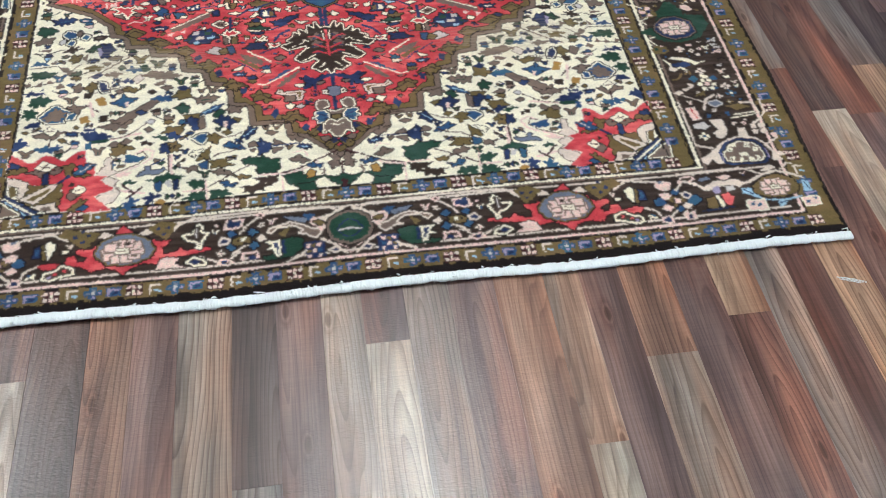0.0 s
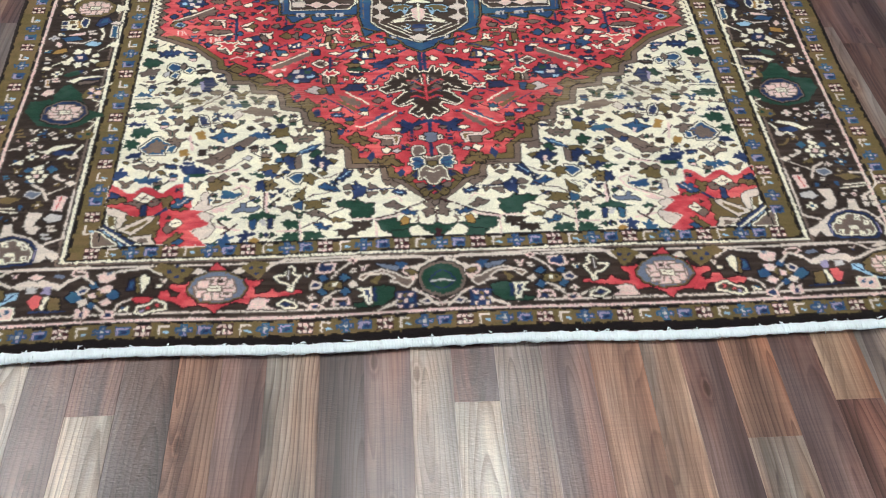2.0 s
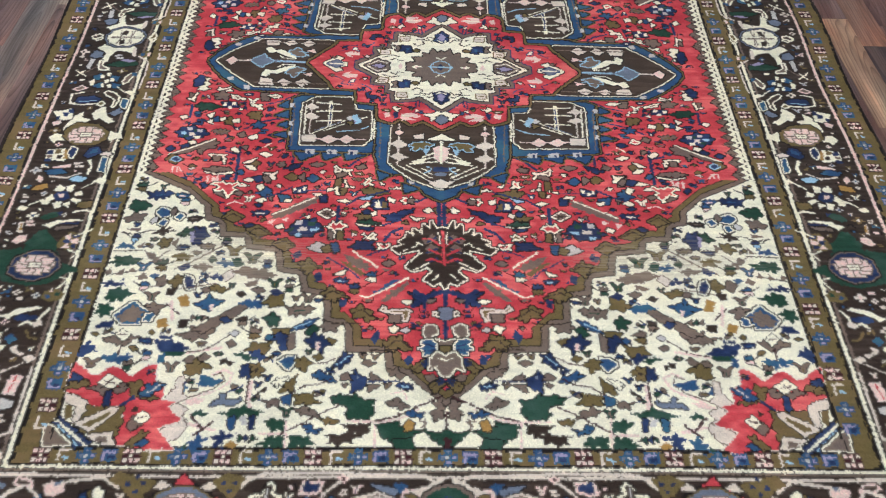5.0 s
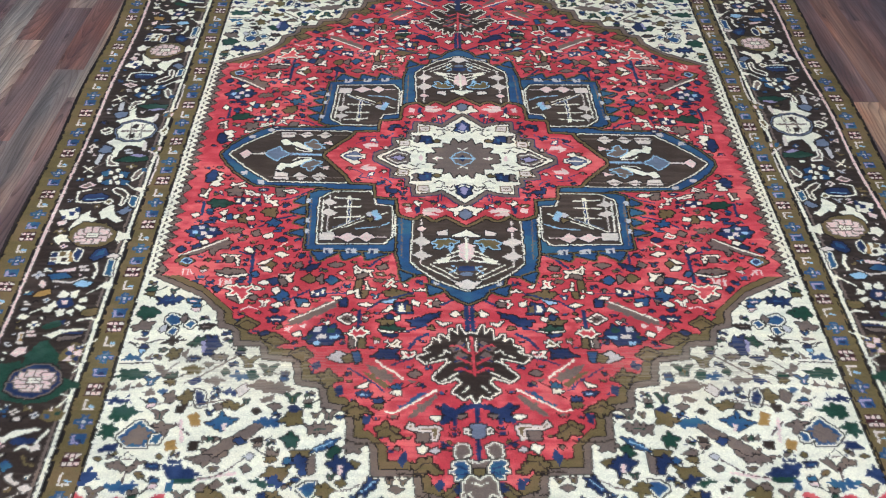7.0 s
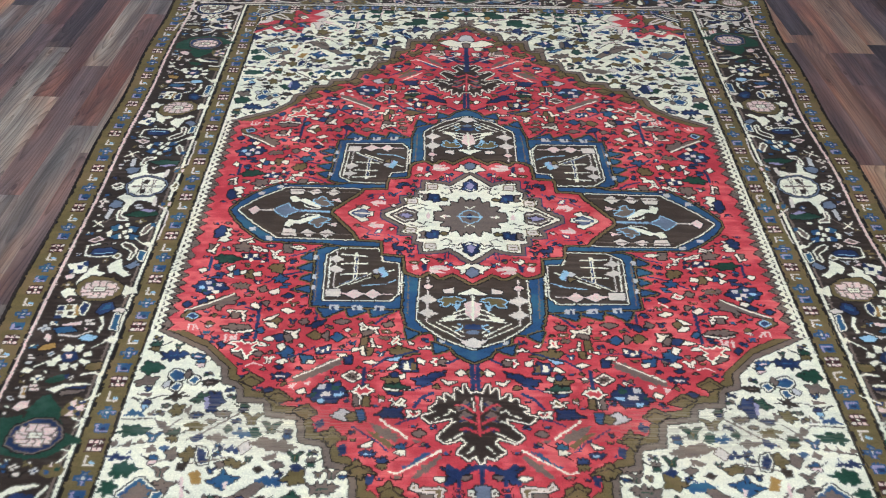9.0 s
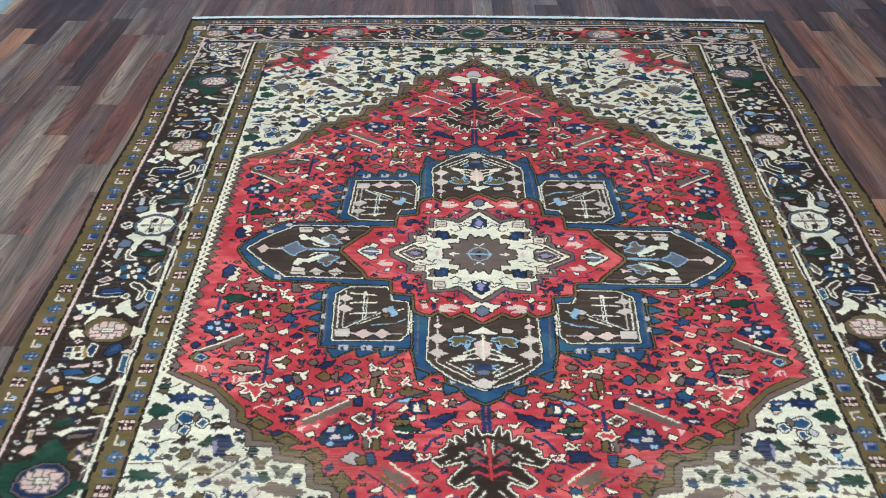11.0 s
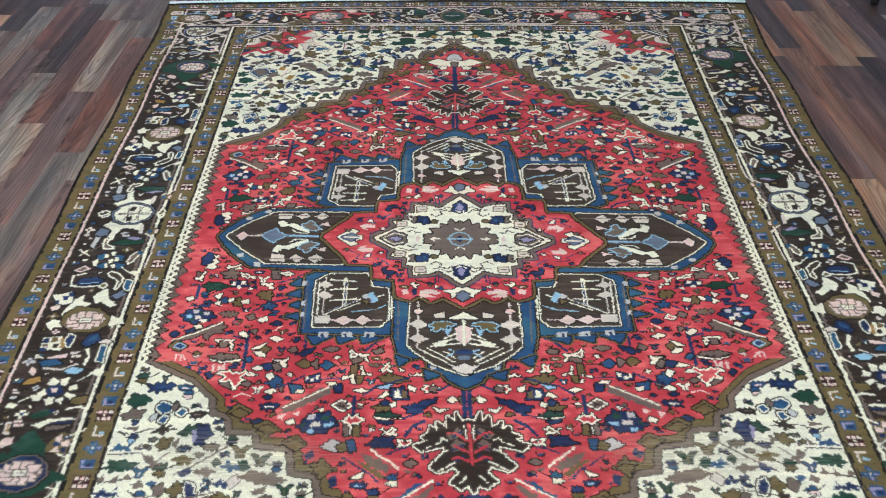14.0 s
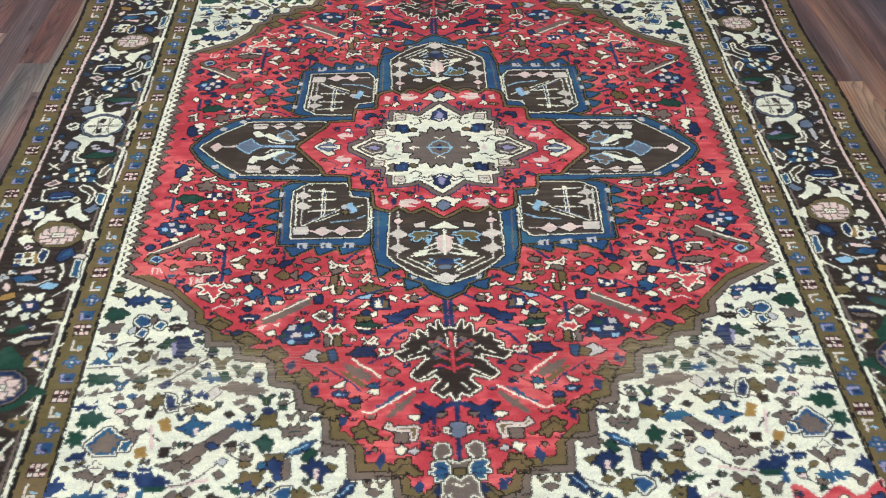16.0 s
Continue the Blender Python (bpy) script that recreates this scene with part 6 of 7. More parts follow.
def knot_sidegreen():
    shape("I", "", [-814, 172, -797, 161, -786, 201, -761, 221, -778, 232, -803, 213, -815, 217, -828, 192])
    shape("I", "", [-869, 203, -842, 180, -840, 207, -819, 213, -847, 251, -870, 260, -880, 249])
    shape("I", "K1", [-917, 184, -870, 170, -863, 213, -894, 223])
    shape("N", "", [-892, 190, -881, 186, -877, 201, -888, 203])
    shape("N", "", [-904, 203, -895, 200, -893, 213, -901, 215])
    shape("N", "", [-881, 176, -871, 174, -868, 190, -877, 192])
    shape("P", "K1", [-908, 225, -887, 215, -887, 230, -899, 236])
    shape("I", "", [-903, 278, -892, 262, -868, 267, -859, 291, -878, 291, -883, 302, -896, 291])
    shape("I", "", [-776, 247, -753, 263, -740, 258, -732, 283, -753, 287, -756, 301, -770, 283])
    shape("O", "K1", [-871, 276, -870, 247, -849, 224, -801, 232, -770, 258, -770, 287, -791, 305, -839, 305])
    shape("I", "K1", [-892, 357, -894, 319, -852, 314, -840, 349, -845, 362])
    shape("N", "", [-891, 323, -878, 321, -874, 335, -888, 337])
    shape("O", "", [-875, 321, -862, 319, -860, 333, -871, 333])
    shape("T", "", [-890, 340, -877, 339, -875, 347, -888, 347])
    shape("K", "", [-866, 339, -855, 337, -852, 351, -864, 351])
    shape("N", "", [-890, 352, -876, 349, -874, 361, -888, 361])
    shape("Y", "", [-850, 351, -854, 321, -848, 321, -841, 351])
    shape("N", "K1", [-807, 340, -800, 316, -781, 310, -769, 330, -786, 345, -796, 350])
    shape("B", "", [-800, 337, -792, 321, -781, 317, -780, 331])
    shape("N", "I1", [-844, 332, -840, 310, -828, 318, -828, 338, -834, 349])
    shape("E", "K1", [-775, 338, -761, 328, -745, 335, -755, 349])
    shape("B", "I1K1", [-763, 391, -764, 345, -753, 352, -750, 396])
    shape("I", "", [-799, 356, -787, 350, -775, 381, -780, 409, -790, 399, -787, 376])
    shape("P", "", [-876, 383, -849, 371, -825, 366, -824, 381, -855, 388])
    shape("B", "K1", [-880, 391, -845, 384, -829, 399, -867, 406])
    stitch("E", 5, -863, 409, -824, 415, -800, 399)
    shape("L", "K1", [-820, 417, -806, 407, -782, 414, -789, 427, -809, 427])
    shape("P", "", [-890, 420, -887, 404, -875, 414, -877, 432])
    shape("Y", "K1", [-892, 455, -886, 440, -862, 433, -858, 447, -878, 455])
    shape("N", "", [-843, 477, -839, 460, -813, 452, -798, 477, -814, 489, -830, 489])
    shape("P", "", [-831, 466, -818, 465, -815, 477, -827, 477])
    shape("I", "", [-849, 494, -835, 481, -842, 465, -855, 478])
    shape("I", "", [-843, 455, -835, 436, -819, 446, -825, 458])
    shape("I", "", [-818, 441, -802, 436, -801, 458, -815, 457])
    shape("I", "", [-802, 461, -783, 452, -774, 471, -795, 475])
    shape("I", "", [-797, 477, -777, 484, -779, 498, -800, 484])
    shape("I", "", [-813, 494, -799, 488, -799, 506, -814, 498])
    shape("I", "", [-836, 494, -818, 488, -815, 506, -825, 510])
    shape("I", "", [-862, 486, -844, 480, -843, 498, -857, 498])
    shape("I", "", [-908, 516, -901, 498, -878, 507, -887, 520])
    stitch("I", 3, -883, 500, -858, 483)
    shape("I", "", [-766, 427, -754, 412, -737, 422, -748, 435])
    stitch("I", 3, -785, 447, -761, 427)
    shape("G", "", [-854, 542, -841, 525, -822, 516, -804, 523, -815, 538, -834, 547])
    shape("N", "", [-820, 520, -807, 519, -808, 531])
    shape("O", "K1", [-783, 504, -780, 491, -751, 486, -751, 504, -766, 509])
    shape("I", "", [-853, 562, -822, 550, -814, 542, -766, 538, -756, 547, -794, 552, -813, 562, -821, 571, -835, 562])
    shape("N", "", [-809, 551, -762, 547, -760, 557, -803, 559])
    shape("T", "K1", [-808, 562, -760, 558, -778, 569, -810, 572])
    stitch("I", 5, -782, 519, -762, 514, -748, 519, -746, 554)
    shape("G", "", [-858, 603, -842, 574, -826, 568, -799, 600, -774, 613, -787, 628, -771, 660, -754, 665, -735, 673, -732, 686, -757, 693, -763, 705, -784, 719, -822, 726, -875, 714, -914, 666, -908, 630, -868, 623])
    shape("K", "", [-794, 630, -789, 620, -780, 635])
    shape("K", "", [-870, 616, -857, 611, -857, 630])
    shape("P", "", [-891, 608, -880, 588, -858, 585, -857, 604, -875, 616])
    shape("E", "", [-886, 581, -889, 550, -879, 550, -874, 582])
    shape("Y", "", [-883, 575, -884, 555, -880, 555, -877, 575])
    shape("O", "", [-797, 622, -793, 599, -777, 574, -746, 582, -751, 622, -766, 630])
    shape("P", "", [-783, 622, -776, 605, -767, 622])
    shape("P", "", [-784, 589, -773, 582, -769, 599, -780, 600])
    shape("P", "", [-769, 600, -754, 596, -752, 609, -767, 609])
    shape("N", "", [-784, 600, -771, 597, -770, 609, -781, 609])
    shape("N", "", [-767, 613, -755, 609, -755, 622, -765, 622])
    shape("N", "", [-769, 586, -755, 582, -753, 594, -766, 594])
    shape("N", "T1K1", [-868, 673, -865, 651, -833, 632, -805, 632, -781, 651, -773, 673, -787, 695, -812, 709, -846, 704, -869, 689])
    stitch("I", 3, -768, 626, -747, 637, -757, 651)
    stitch("I", 3, -764, 698, -747, 706, -762, 730)
    stitch("I", 3, -764, 589, -730, 569)
    shape("O", "", [-790, 753, -784, 733, -761, 727, -740, 740, -745, 759, -770, 763])
    shape("B", "", [-781, 746, -771, 744, -769, 753, -779, 753])
    shape("G", "", [-763, 739, -753, 737, -752, 746, -761, 747])
    shape("P", "", [-778, 732, -768, 731, -767, 739])
    petals("P", -820, 269, 46, 32)
    petals("P", -822, 669, 43, 29)
    shape("I", "", [-875, 789, -840, 793, -822, 778, -785, 770, -769, 778, -797, 787, -827, 800, -827, 810])
    shape("N", "", [-827, 804, -813, 789, -777, 794, -773, 806, -796, 811, -812, 812])
    stitch("I", 5, -805, 819, -796, 810, -777, 818, -772, 794, -762, 780)
    shape("E", "", [-787, 814, -771, 804, -765, 818, -779, 823])
    stitch("O", 5, -791, 830, -782, 846, -766, 850)
    shape("B", "", [-873, 857, -865, 840, -849, 848, -852, 864])
    shape("B", "", [-825, 849, -816, 838, -801, 851, -814, 863])
    shape("B", "", [-864, 886, -854, 875, -841, 892])
    shape("K", "", [-868, 872, -856, 851, -829, 850, -810, 869, -817, 889, -851, 890])
    shape("I", "", [-855, 854, -844, 852, -842, 862, -853, 863])
    shape("I", "", [-840, 854, -829, 852, -828, 862, -837, 862])
    shape("I", "", [-864, 869, -852, 867, -850, 877, -861, 877])
    shape("P", "", [-848, 865, -837, 864, -835, 875, -845, 875])
    shape("I", "", [-831, 865, -819, 863, -818, 875, -829, 875])
    shape("I", "", [-855, 880, -843, 878, -842, 889, -852, 890])
    shape("I", "", [-837, 879, -825, 878, -824, 889, -834, 889])
    shape("I", "", [-853, 845, -832, 836, -833, 850, -845, 852])
    shape("E", "", [-813, 870, -792, 860, -793, 875, -773, 882, -782, 892, -803, 881])
    shape("E", "", [-779, 893, -769, 885, -754, 893, -764, 902])
    stitch("E", 3, -814, 926, -773, 903)


def knot_redoutline():
    return [(0, 989), (51, 945), (70, 925), (112, 911), (116, 875), (190, 873), (195, 812), (236, 809), (241, 741), (285, 733), (292, 690), (338, 681), (347, 629), (406, 623), (414, 591), (466, 588), (474, 549), (505, 540), (513, 500), (554, 457), (615, 425), (673, 392)]


flat_frame()
red_zone = red_ground()
saw_edge()
leafy = True
knot_spandrel()
fine = bold = True
hollow = "RTRN-O"
knot_redfield()
leafy = fine = False
hollow = ""
knot_tree()
mirror = ((1, -1, 0), (-1, -1, 0))
knot_farapex()
mirror = FOUR
medallion_before = chart.copy()
mirror = CENTRE
knot_medallion()
mirror = FOUR
guards()
hollow = "KW-N-T"
knot_nearborder()
hollow = ""
knot_nearcorner()
mirror = LONG_SIDES
fine = True
hollow = "WKWT-O"
knot_sideborder()
hollow = ""
knot_sidegreen()
fine = False
mirror = FOUR
bold = False
strew("I", ["NB", "GO", "TO", "BP", "OT", "NL", "TG", "GN", "KT"], "K1", 2200, (27, 21, 16), 4, 668, 400, 1060, -4, (6, 7, 8, 6, 8, 3))
strew("R", ["NO", "NI", "OE", "BI", "IT", "NL", "TO", "IN", "ON", "BN"], "K1", 2500, (20, 15, 11), 4, 590, 20, 960, -1.0, (0, 1, 3, 4, 5, 6, 8))
strew("I", ["TO", "GT", "NB"], "K1", 2000, (13, 9), 4, 668, 400, 1060, -1, (8, 3, 4))
strew("R", ["NO", "NT", "BN", "ON", "OT"], "K1", 3000, (9, 7), 4, 610, 20, 960, 0, (1, 4, 5))
mirror = ((1, 1, 0),)
strew("K", ["IB", "EP", "PN", "EK", "BI", "OE", "SB"], "", 1200, (12, 8, 6), 770, 905, -1080, 1080)
strew("K", ["IB", "EP", "PN", "EK", "BI", "OE", "SB"], "", 1200, (12, 8, 6), -905, -770, -1080, 1080)
mirror = FOUR
strew("K", ["IB", "EP", "PN", "EK", "OE"], "", 900, (12, 8), 5, 900, 1128, 1226)

# which knots belong to which part of the rug
ax, ay = np.abs(grid_x), np.abs(grid_y)
zone[:] = 0
zone[(ax < 926) & (ay < 1252)] = 1
zone[(ax < 740) & (ay < 1105)] = 2
zone[(ax < 680) & (ay < 1069)] = 3
zone[(zone == 3) & red_zone] = 4
zone[(zone == 4) & (np.hypot(grid_x / 640, grid_y / 500) < 1) & (grow(grow(chart != medallion_before)) | (np.abs(grid_x) + np.abs(grid_y) < 330))] = 5
for code, sx, sy in ((6, 1, 1), (7, -1, 1), (8, 1, -1), (9, -1, -1)):
    zone[(zone == 3) & (grid_x * sx > 400) & (grid_y * sy > 905)] = code
PIECES = [("outer_guard_border", "olive outer guard band with small flowers", -1), ("main_border", "dark brown main border with rosettes and vines", -1),
          ("inner_guard_border", "olive inner guard band with small flowers", -1), ("ivory_field", "ivory field strewn with leaves and blossoms", -1),
          ("red_field", "madder red stepped field with small figures", -1), ("center_medallion", "blue-edged medallion with a white star at its middle", -1)]
PIECES += [("corner_piece", "red corner blossom", -1)] * 4


def inset(name, label, within, x, y, wide, high):
    """Gives the knots of one round figure a mesh of their own within a part of the rug."""
    zone[(zone == within) & (np.hypot((plain_x - x) / wide, (plain_y - y) / high) < 1)] = len(PIECES)
    PIECES.append((name, label, within))


inset("star", "white star with a taupe middle", 5, 0, -12, 172, 92)
for end in (1, -1):
    inset("tree_figure", "dark serrated tree with a white edge", 4, 0, 633 * end, 112, 96)
    inset("rosette", "green octagon with a navy edge", 1, 0, 1177 * end, 52, 42)
    for side in (1, -1):
        inset("rosette", "pink-petalled rosette in a red frame", 1, 420 * side, 1177 * end, 54, 38)
        inset("rosette", "pink-petalled rosette on olive", 1, 882 * side, 1177 * end, 50, 34)
for x, y, wide, high, label in ((-818, -110, 58, 40, "white-celled octagon with a grey-blue ring"), (-823, 264, 54, 42, "pink-petalled rosette on olive"), (-830, 672, 58, 48, "pale rosette in a navy ring on green")):
    for sx, sy, oy in LONG_SIDES[::2] if y == -110 else LONG_SIDES:
        inset("rosette", label, 1, sx * x, sy * y + oy, wide, high)


# ---- the rug ----
def rug_place(x, y):
    """Chart millimetres to metres on the floor: the rug is a little wider and longer at its far end, and its ends bow."""
    v = MIDDLE - np.where(y > 0, y, y * STRETCH) / 1000
    u = x / 1000
    s = np.where(u > 0, 0.739 + (v - 0.3) * 0.035, 0.718 + (v - 0.3) * 0.029) / 0.745
    far = np.clip((v - 2.2) / 0.75, 0, 1) ** 2
    px = 0.004 + s * u - 0.009 * np.exp(-((v - 1.05) / 0.28) ** 2) * np.exp(-(u / 0.5) ** 2) - 0.006 * np.exp(-((v - 1.45) / 0.2) ** 2) * np.exp(-(u / 0.8) ** 2)
    px = px - 0.008 * np.exp(-((v - 2.0) / 0.35) ** 2) * np.exp(-(u / 0.5) ** 2)
    px = px + 0.02 * np.clip((v - 2.2) / 0.75, 0, 1) ** 2 * np.clip(u / 0.9, 0, 1.1)
    py = v + (0.006 + (v - 0.3) * 0.0104) * u + far * (0.012 - 0.03 * u * u)
    py = py - 0.036 * u * np.exp(-((v - 1.437) / 0.13) ** 2) * np.exp(-(u / 0.75) ** 8)
    edge = np.exp(-((v - 0.1) / 0.12) ** 2)
    py = py + 0.004 * edge * np.sin(u * 9 + 0.6)
    side = np.exp(-((np.abs(u) - 0.99) / 0.1) ** 2)
    px = px + 0.004 * side * np.sin(v * 11 + 2 * np.sign(u))
    return px, py


def rug_height(px, py):
    return 0.010 + 0.0012 * np.sin(px * 5.1 + 0.7) * np.sin(py * 4.3) + 0.0008 * np.sin(px * 13 + py * 9)


rug = tagged(new("area_rug"), "worn hand-knotted wool rug, red medallion, ivory corners, dark floral borders", "rug")
vx = np.linspace(-HALF_WIDE, HALF_WIDE, COLS + 1)[None, :] + np.zeros((ROWS_ALL + 1, 1))
vy = np.linspace(HALF_LONG, -HALF_LONG, ROWS_ALL + 1)[:, None] + np.zeros((1, COLS + 1))
px, py = rug_place(vx, vy)
pz = rug_height(px, py) + rng.normal(0, 0.00022, px.shape)
corners = np.stack([px, py, pz], axis=-1).reshape(-1, 3)
index = np.arange((ROWS_ALL + 1) * (COLS + 1)).reshape(ROWS_ALL + 1, COLS + 1)
quads = np.stack([index[:-1, :-1], index[:-1, 1:], index[1:, 1:], index[1:, :-1]], axis=-1).reshape(-1, 4)[:, ::1]
chart[(chart == CODES["P"]) & (rng.random(chart.shape) < 0.3)] = CODES["E"]
# frayed outlines: here and there a knot takes its neighbour's dye
for step, axis in ((1, 1), (-1, 1), (1, 0), (-1, 0)):
    swap = rng.random(chart.shape) < 0.02
    chart[swap] = np.roll(chart, step, axis=axis)[swap]
dyes = np.array([lin(*DYES[k]) for k in DYES])[chart]
# the tips of neighbouring knots mingle, most in the long-worn main border and at the much-walked near end
soft = np.pad(dyes, ((1, 1), (1, 1), (0, 0)), mode="edge")
soft = (soft[:-2, 1:-1] + soft[2:, 1:-1] + soft[1:-1, :-2] + soft[1:-1, 2:] + 0.6 * (soft[:-2, :-2] + soft[2:, 2:] + soft[:-2, 2:] + soft[2:, :-2])) / 6.4
share = np.where((zone == 1) | (zone > 12), 0.24, 0.14)[..., None] + 0.24 * np.clip((grid_y - 200) / 600, 0, 1)[..., None]
dyes = (dyes * (1 - share) + soft * share).reshape(-1, 3)
# uneven dye lots: bands along the wefts, cloudy wear, single knots, and a worn, paler stretch
def clouds(high, wide, seed):
    """Smooth uneven values about 0, with patches of the given size in knots."""
    coarse = np.random.default_rng(seed).normal(0, 1, (ROWS_ALL // high + 3, COLS // wide + 3))
    r, k = np.arange(ROWS_ALL) / high, np.arange(COLS) / wide
    r0, k0 = r.astype(int), k.astype(int)
    fr, fk = (r - r0)[:, None], (k - k0)[None, :]
    fr, fk = fr * fr * (3 - 2 * fr), fk * fk * (3 - 2 * fk)
    top = coarse[r0][:, k0] * (1 - fk) + coarse[r0][:, k0 + 1] * fk
    return top * (1 - fr) + (coarse[r0 + 1][:, k0] * (1 - fk) + coarse[r0 + 1][:, k0 + 1] * fk) * fr


streaks = clouds(3, 46, 5) + 0.7 * clouds(2, 15, 6)
patches = clouds(26, 34, 8) + 0.6 * clouds(11, 13, 9) + 0.6 * clouds(4, 7, 10)
single = rng.normal(1, 0.05, (ROWS_ALL, COLS))
dyes = dyes * ((1 + 0.035 * streaks + 0.045 * patches) * single).reshape(-1, 1)
# the blues turn teal or violet, the green greys and the ivory yellows from one lot of yarn to the next
for dye, other, much in (("B", (62, 108, 128), 0.35), ("N", (58, 78, 118), 0.35), ("G", (66, 92, 84), 0.3), ("I", (222, 208, 176), 0.12), ("O", (128, 104, 72), 0.35), ("T", (134, 112, 96), 0.3)):
    lot = (np.clip(much * (0.3 + patches), 0, 0.8) * (chart == CODES[dye])).reshape(-1, 1)
    dyes = dyes * (1 - lot) + lot * np.array(lin(*other))
# the red has worn paler and pinker in patches
pale = (np.clip(0.04 + 0.26 * patches + 0.16 * streaks, 0, 0.6) * (chart == CODES["R"])).reshape(-1, 1)
dyes = dyes * (1 - pale) + pale * np.array(lin(241, 127, 121))
dim = (np.clip(0.0 - 0.25 * patches + 0.16 * streaks, 0, 0.5) * (chart == CODES["R"])).reshape(-1, 1)
dyes = dyes * (1 - dim) + dim * np.array(lin(176, 46, 60))
fade = (np.clip(0.06 * patches + 0.08 * streaks, 0, 0.25) * np.isin(chart, [CODES[k] for k in "KW"])).reshape(-1, 1)
dyes = dyes * (1 - fade) + fade * np.array(lin(116, 98, 88))
worn = np.exp(-((np.abs(grid_x) - 430) / 170) ** 2 - ((grid_y - 640) / 55) ** 2).reshape(-1, 1) * 0.62 * np.repeat(rng.random((ROWS_ALL * (COLS // 9 + 1))).reshape(ROWS_ALL, -1), 9, axis=1)[:, :COLS].reshape(-1, 1)
dyes = dyes * (1 - worn) + worn * np.array(lin(176, 162, 142))
dyes = np.clip(dyes, 0, 1)
pieces_made = []
for code, (name, label, within) in enumerate(PIECES):
    pick = zone.reshape(-1) == code
    used, local = np.unique(quads[pick], return_inverse=True)
    mesh = bpy.data.meshes.new(name)
    faces = np.ascontiguousarray(local.reshape(-1, 4)[:, ::-1], dtype=np.int32)
    mesh.vertices.add(len(used))
    mesh.vertices.foreach_set("co", corners[used].astype(np.float32).reshape(-1))
    mesh.loops.add(faces.size)
    mesh.loops.foreach_set("vertex_index", faces.reshape(-1))
    mesh.polygons.add(len(faces))
    mesh.polygons.foreach_set("loop_start", np.arange(0, faces.size, 4, dtype=np.int32))
    mesh.update(calc_edges=True)
    attribute = mesh.attributes.new("dye", "FLOAT_COLOR", "FACE")
    attribute.data.foreach_set("color", np.concatenate([dyes[pick], np.ones((pick.sum(), 1))], axis=1).astype(np.float32).reshape(-1))
    mesh.materials.append(PILE)
    ob = new(name, mesh)
    ob.parent = rug if within < 0 else pieces_made[within]
    pieces_made.append(ob)
    tagged(ob, label)


def rug_edge(t, side):
    """Points along one edge of the rug: side 'near', 'far', 'left', 'right'; t from 0 to 1."""
    if side in ("near", "far"):
        x, y = (2 * t - 1) * HALF_WIDE, HALF_LONG if side == "near" else -HALF_LONG
    else:
        x, y = HALF_WIDE if side == "right" else -HALF_WIDE, (1 - 2 * t) * HALF_LONG
    qx, qy = rug_place(np.array(float(x)), np.array(float(y)))
    return float(qx), float(qy)


# the woven back under the pile
bm = bmesh.new()
ring = [rug_edge(i / 40, "near") for i in range(41)] + [rug_edge(i / 60, "right") for i in range(1, 61)] + [rug_edge(1 - i / 40, "far") for i in range(1, 41)] + [rug_edge(1 - i / 60, "left") for i in range(1, 60)]
low, high = [bm.verts.new((x, y, 0.0005)) for x, y in ring], [bm.verts.new((x, y, 0.0065)) for x, y in ring]
bm.faces.new(low[::-1])
bm.faces.new(high)
for i in range(len(ring)):
    j = (i + 1) % len(ring)
    bm.faces.new((low[i], low[j], high[j], high[i]))
part("backing", bm, BACK, rug, "tan woven back of the rug")

for side in ("left", "right"):
    points, radii = [], []
    for i in range(561):
        x, y = rug_edge(i / 560, side)
        wave = 0.0016 * noise.noise(Vector((y * 14, 3 if side == "left" else 7, 0)))
        points.append((x + wave, y, 0.0062))
        radii.append(0.0042 + 0.0007 * math.sin(i * 2.1) + 0.0008 * noise.noise(Vector((y * 60, 1, 5))))
    part("selvedge", tube_mesh(points, radii, 8), EDGE, rug, "dark overcast wool edge")

def fuzzed(bm, amount):
    for v in bm.verts:
        v.co += Vector((rng.normal(), rng.normal(), rng.normal())) * amount
    return bm


for side, back in (("near", -0.0095), ("far", 0.0085)):
    points, radii = [], []
    steps = 1500
    for i in range(steps + 1):
        f = i / steps
        x, y = rug_edge(f, side)
        seed = 11 if side == "near" else 23
        wave = 0.0030 * noise.noise(Vector((x * 3.2, seed, 0))) + 0.0016 * noise.noise(Vector((x * 38, seed, 2)))
        points.append((x, y + back + wave, 0.0085 + 0.001 * noise.noise(Vector((x * 25, seed, 9)))))
        radii.append(max(0.004, 0.0102 + 0.0018 * noise.noise(Vector((x * 110, seed, 4))) + 0.0026 * noise.noise(Vector((x * 45, seed, 6)))))
    part("end_cord", fuzzed(tube_mesh(points, radii, 14, 0.42), 0.0007), CORD, rug, "fuzzy bleached white cotton end cord")

# short bleached fluff that stands out all along the cords
for side, back in (("near", -0.0095), ("far", 0.0085)):
    bm = bmesh.new()
    for i in range(800):
        x, y = rug_edge(rng.random(), side)
        out = rng.choice((-1, 1))
        a = Vector((x, y + back + out * (0.006 + 0.004 * rng.random()), 0.006 + 0.006 * rng.random()))
        tip = a + Vector((rng.normal() * 0.0025, out * (0.001 + 0.0022 * rng.random()), rng.normal() * 0.0015 + 0.0005))
        wide = Vector((0.0008 + 0.0008 * rng.random(), 0.0004, 0.0))
        v = [bm.verts.new(q) for q in (a - wide, a + wide, a + Vector((0, 0, 0.0012)), tip)]
        for f in ((0, 1, 3), (1, 2, 3), (2, 0, 3), (0, 2, 1)):
            bm.faces.new([v[k] for k in f])
    tagged(part("cord_fluff", bm, CORD, rug, "short white cotton fluff"), kind="stuff")

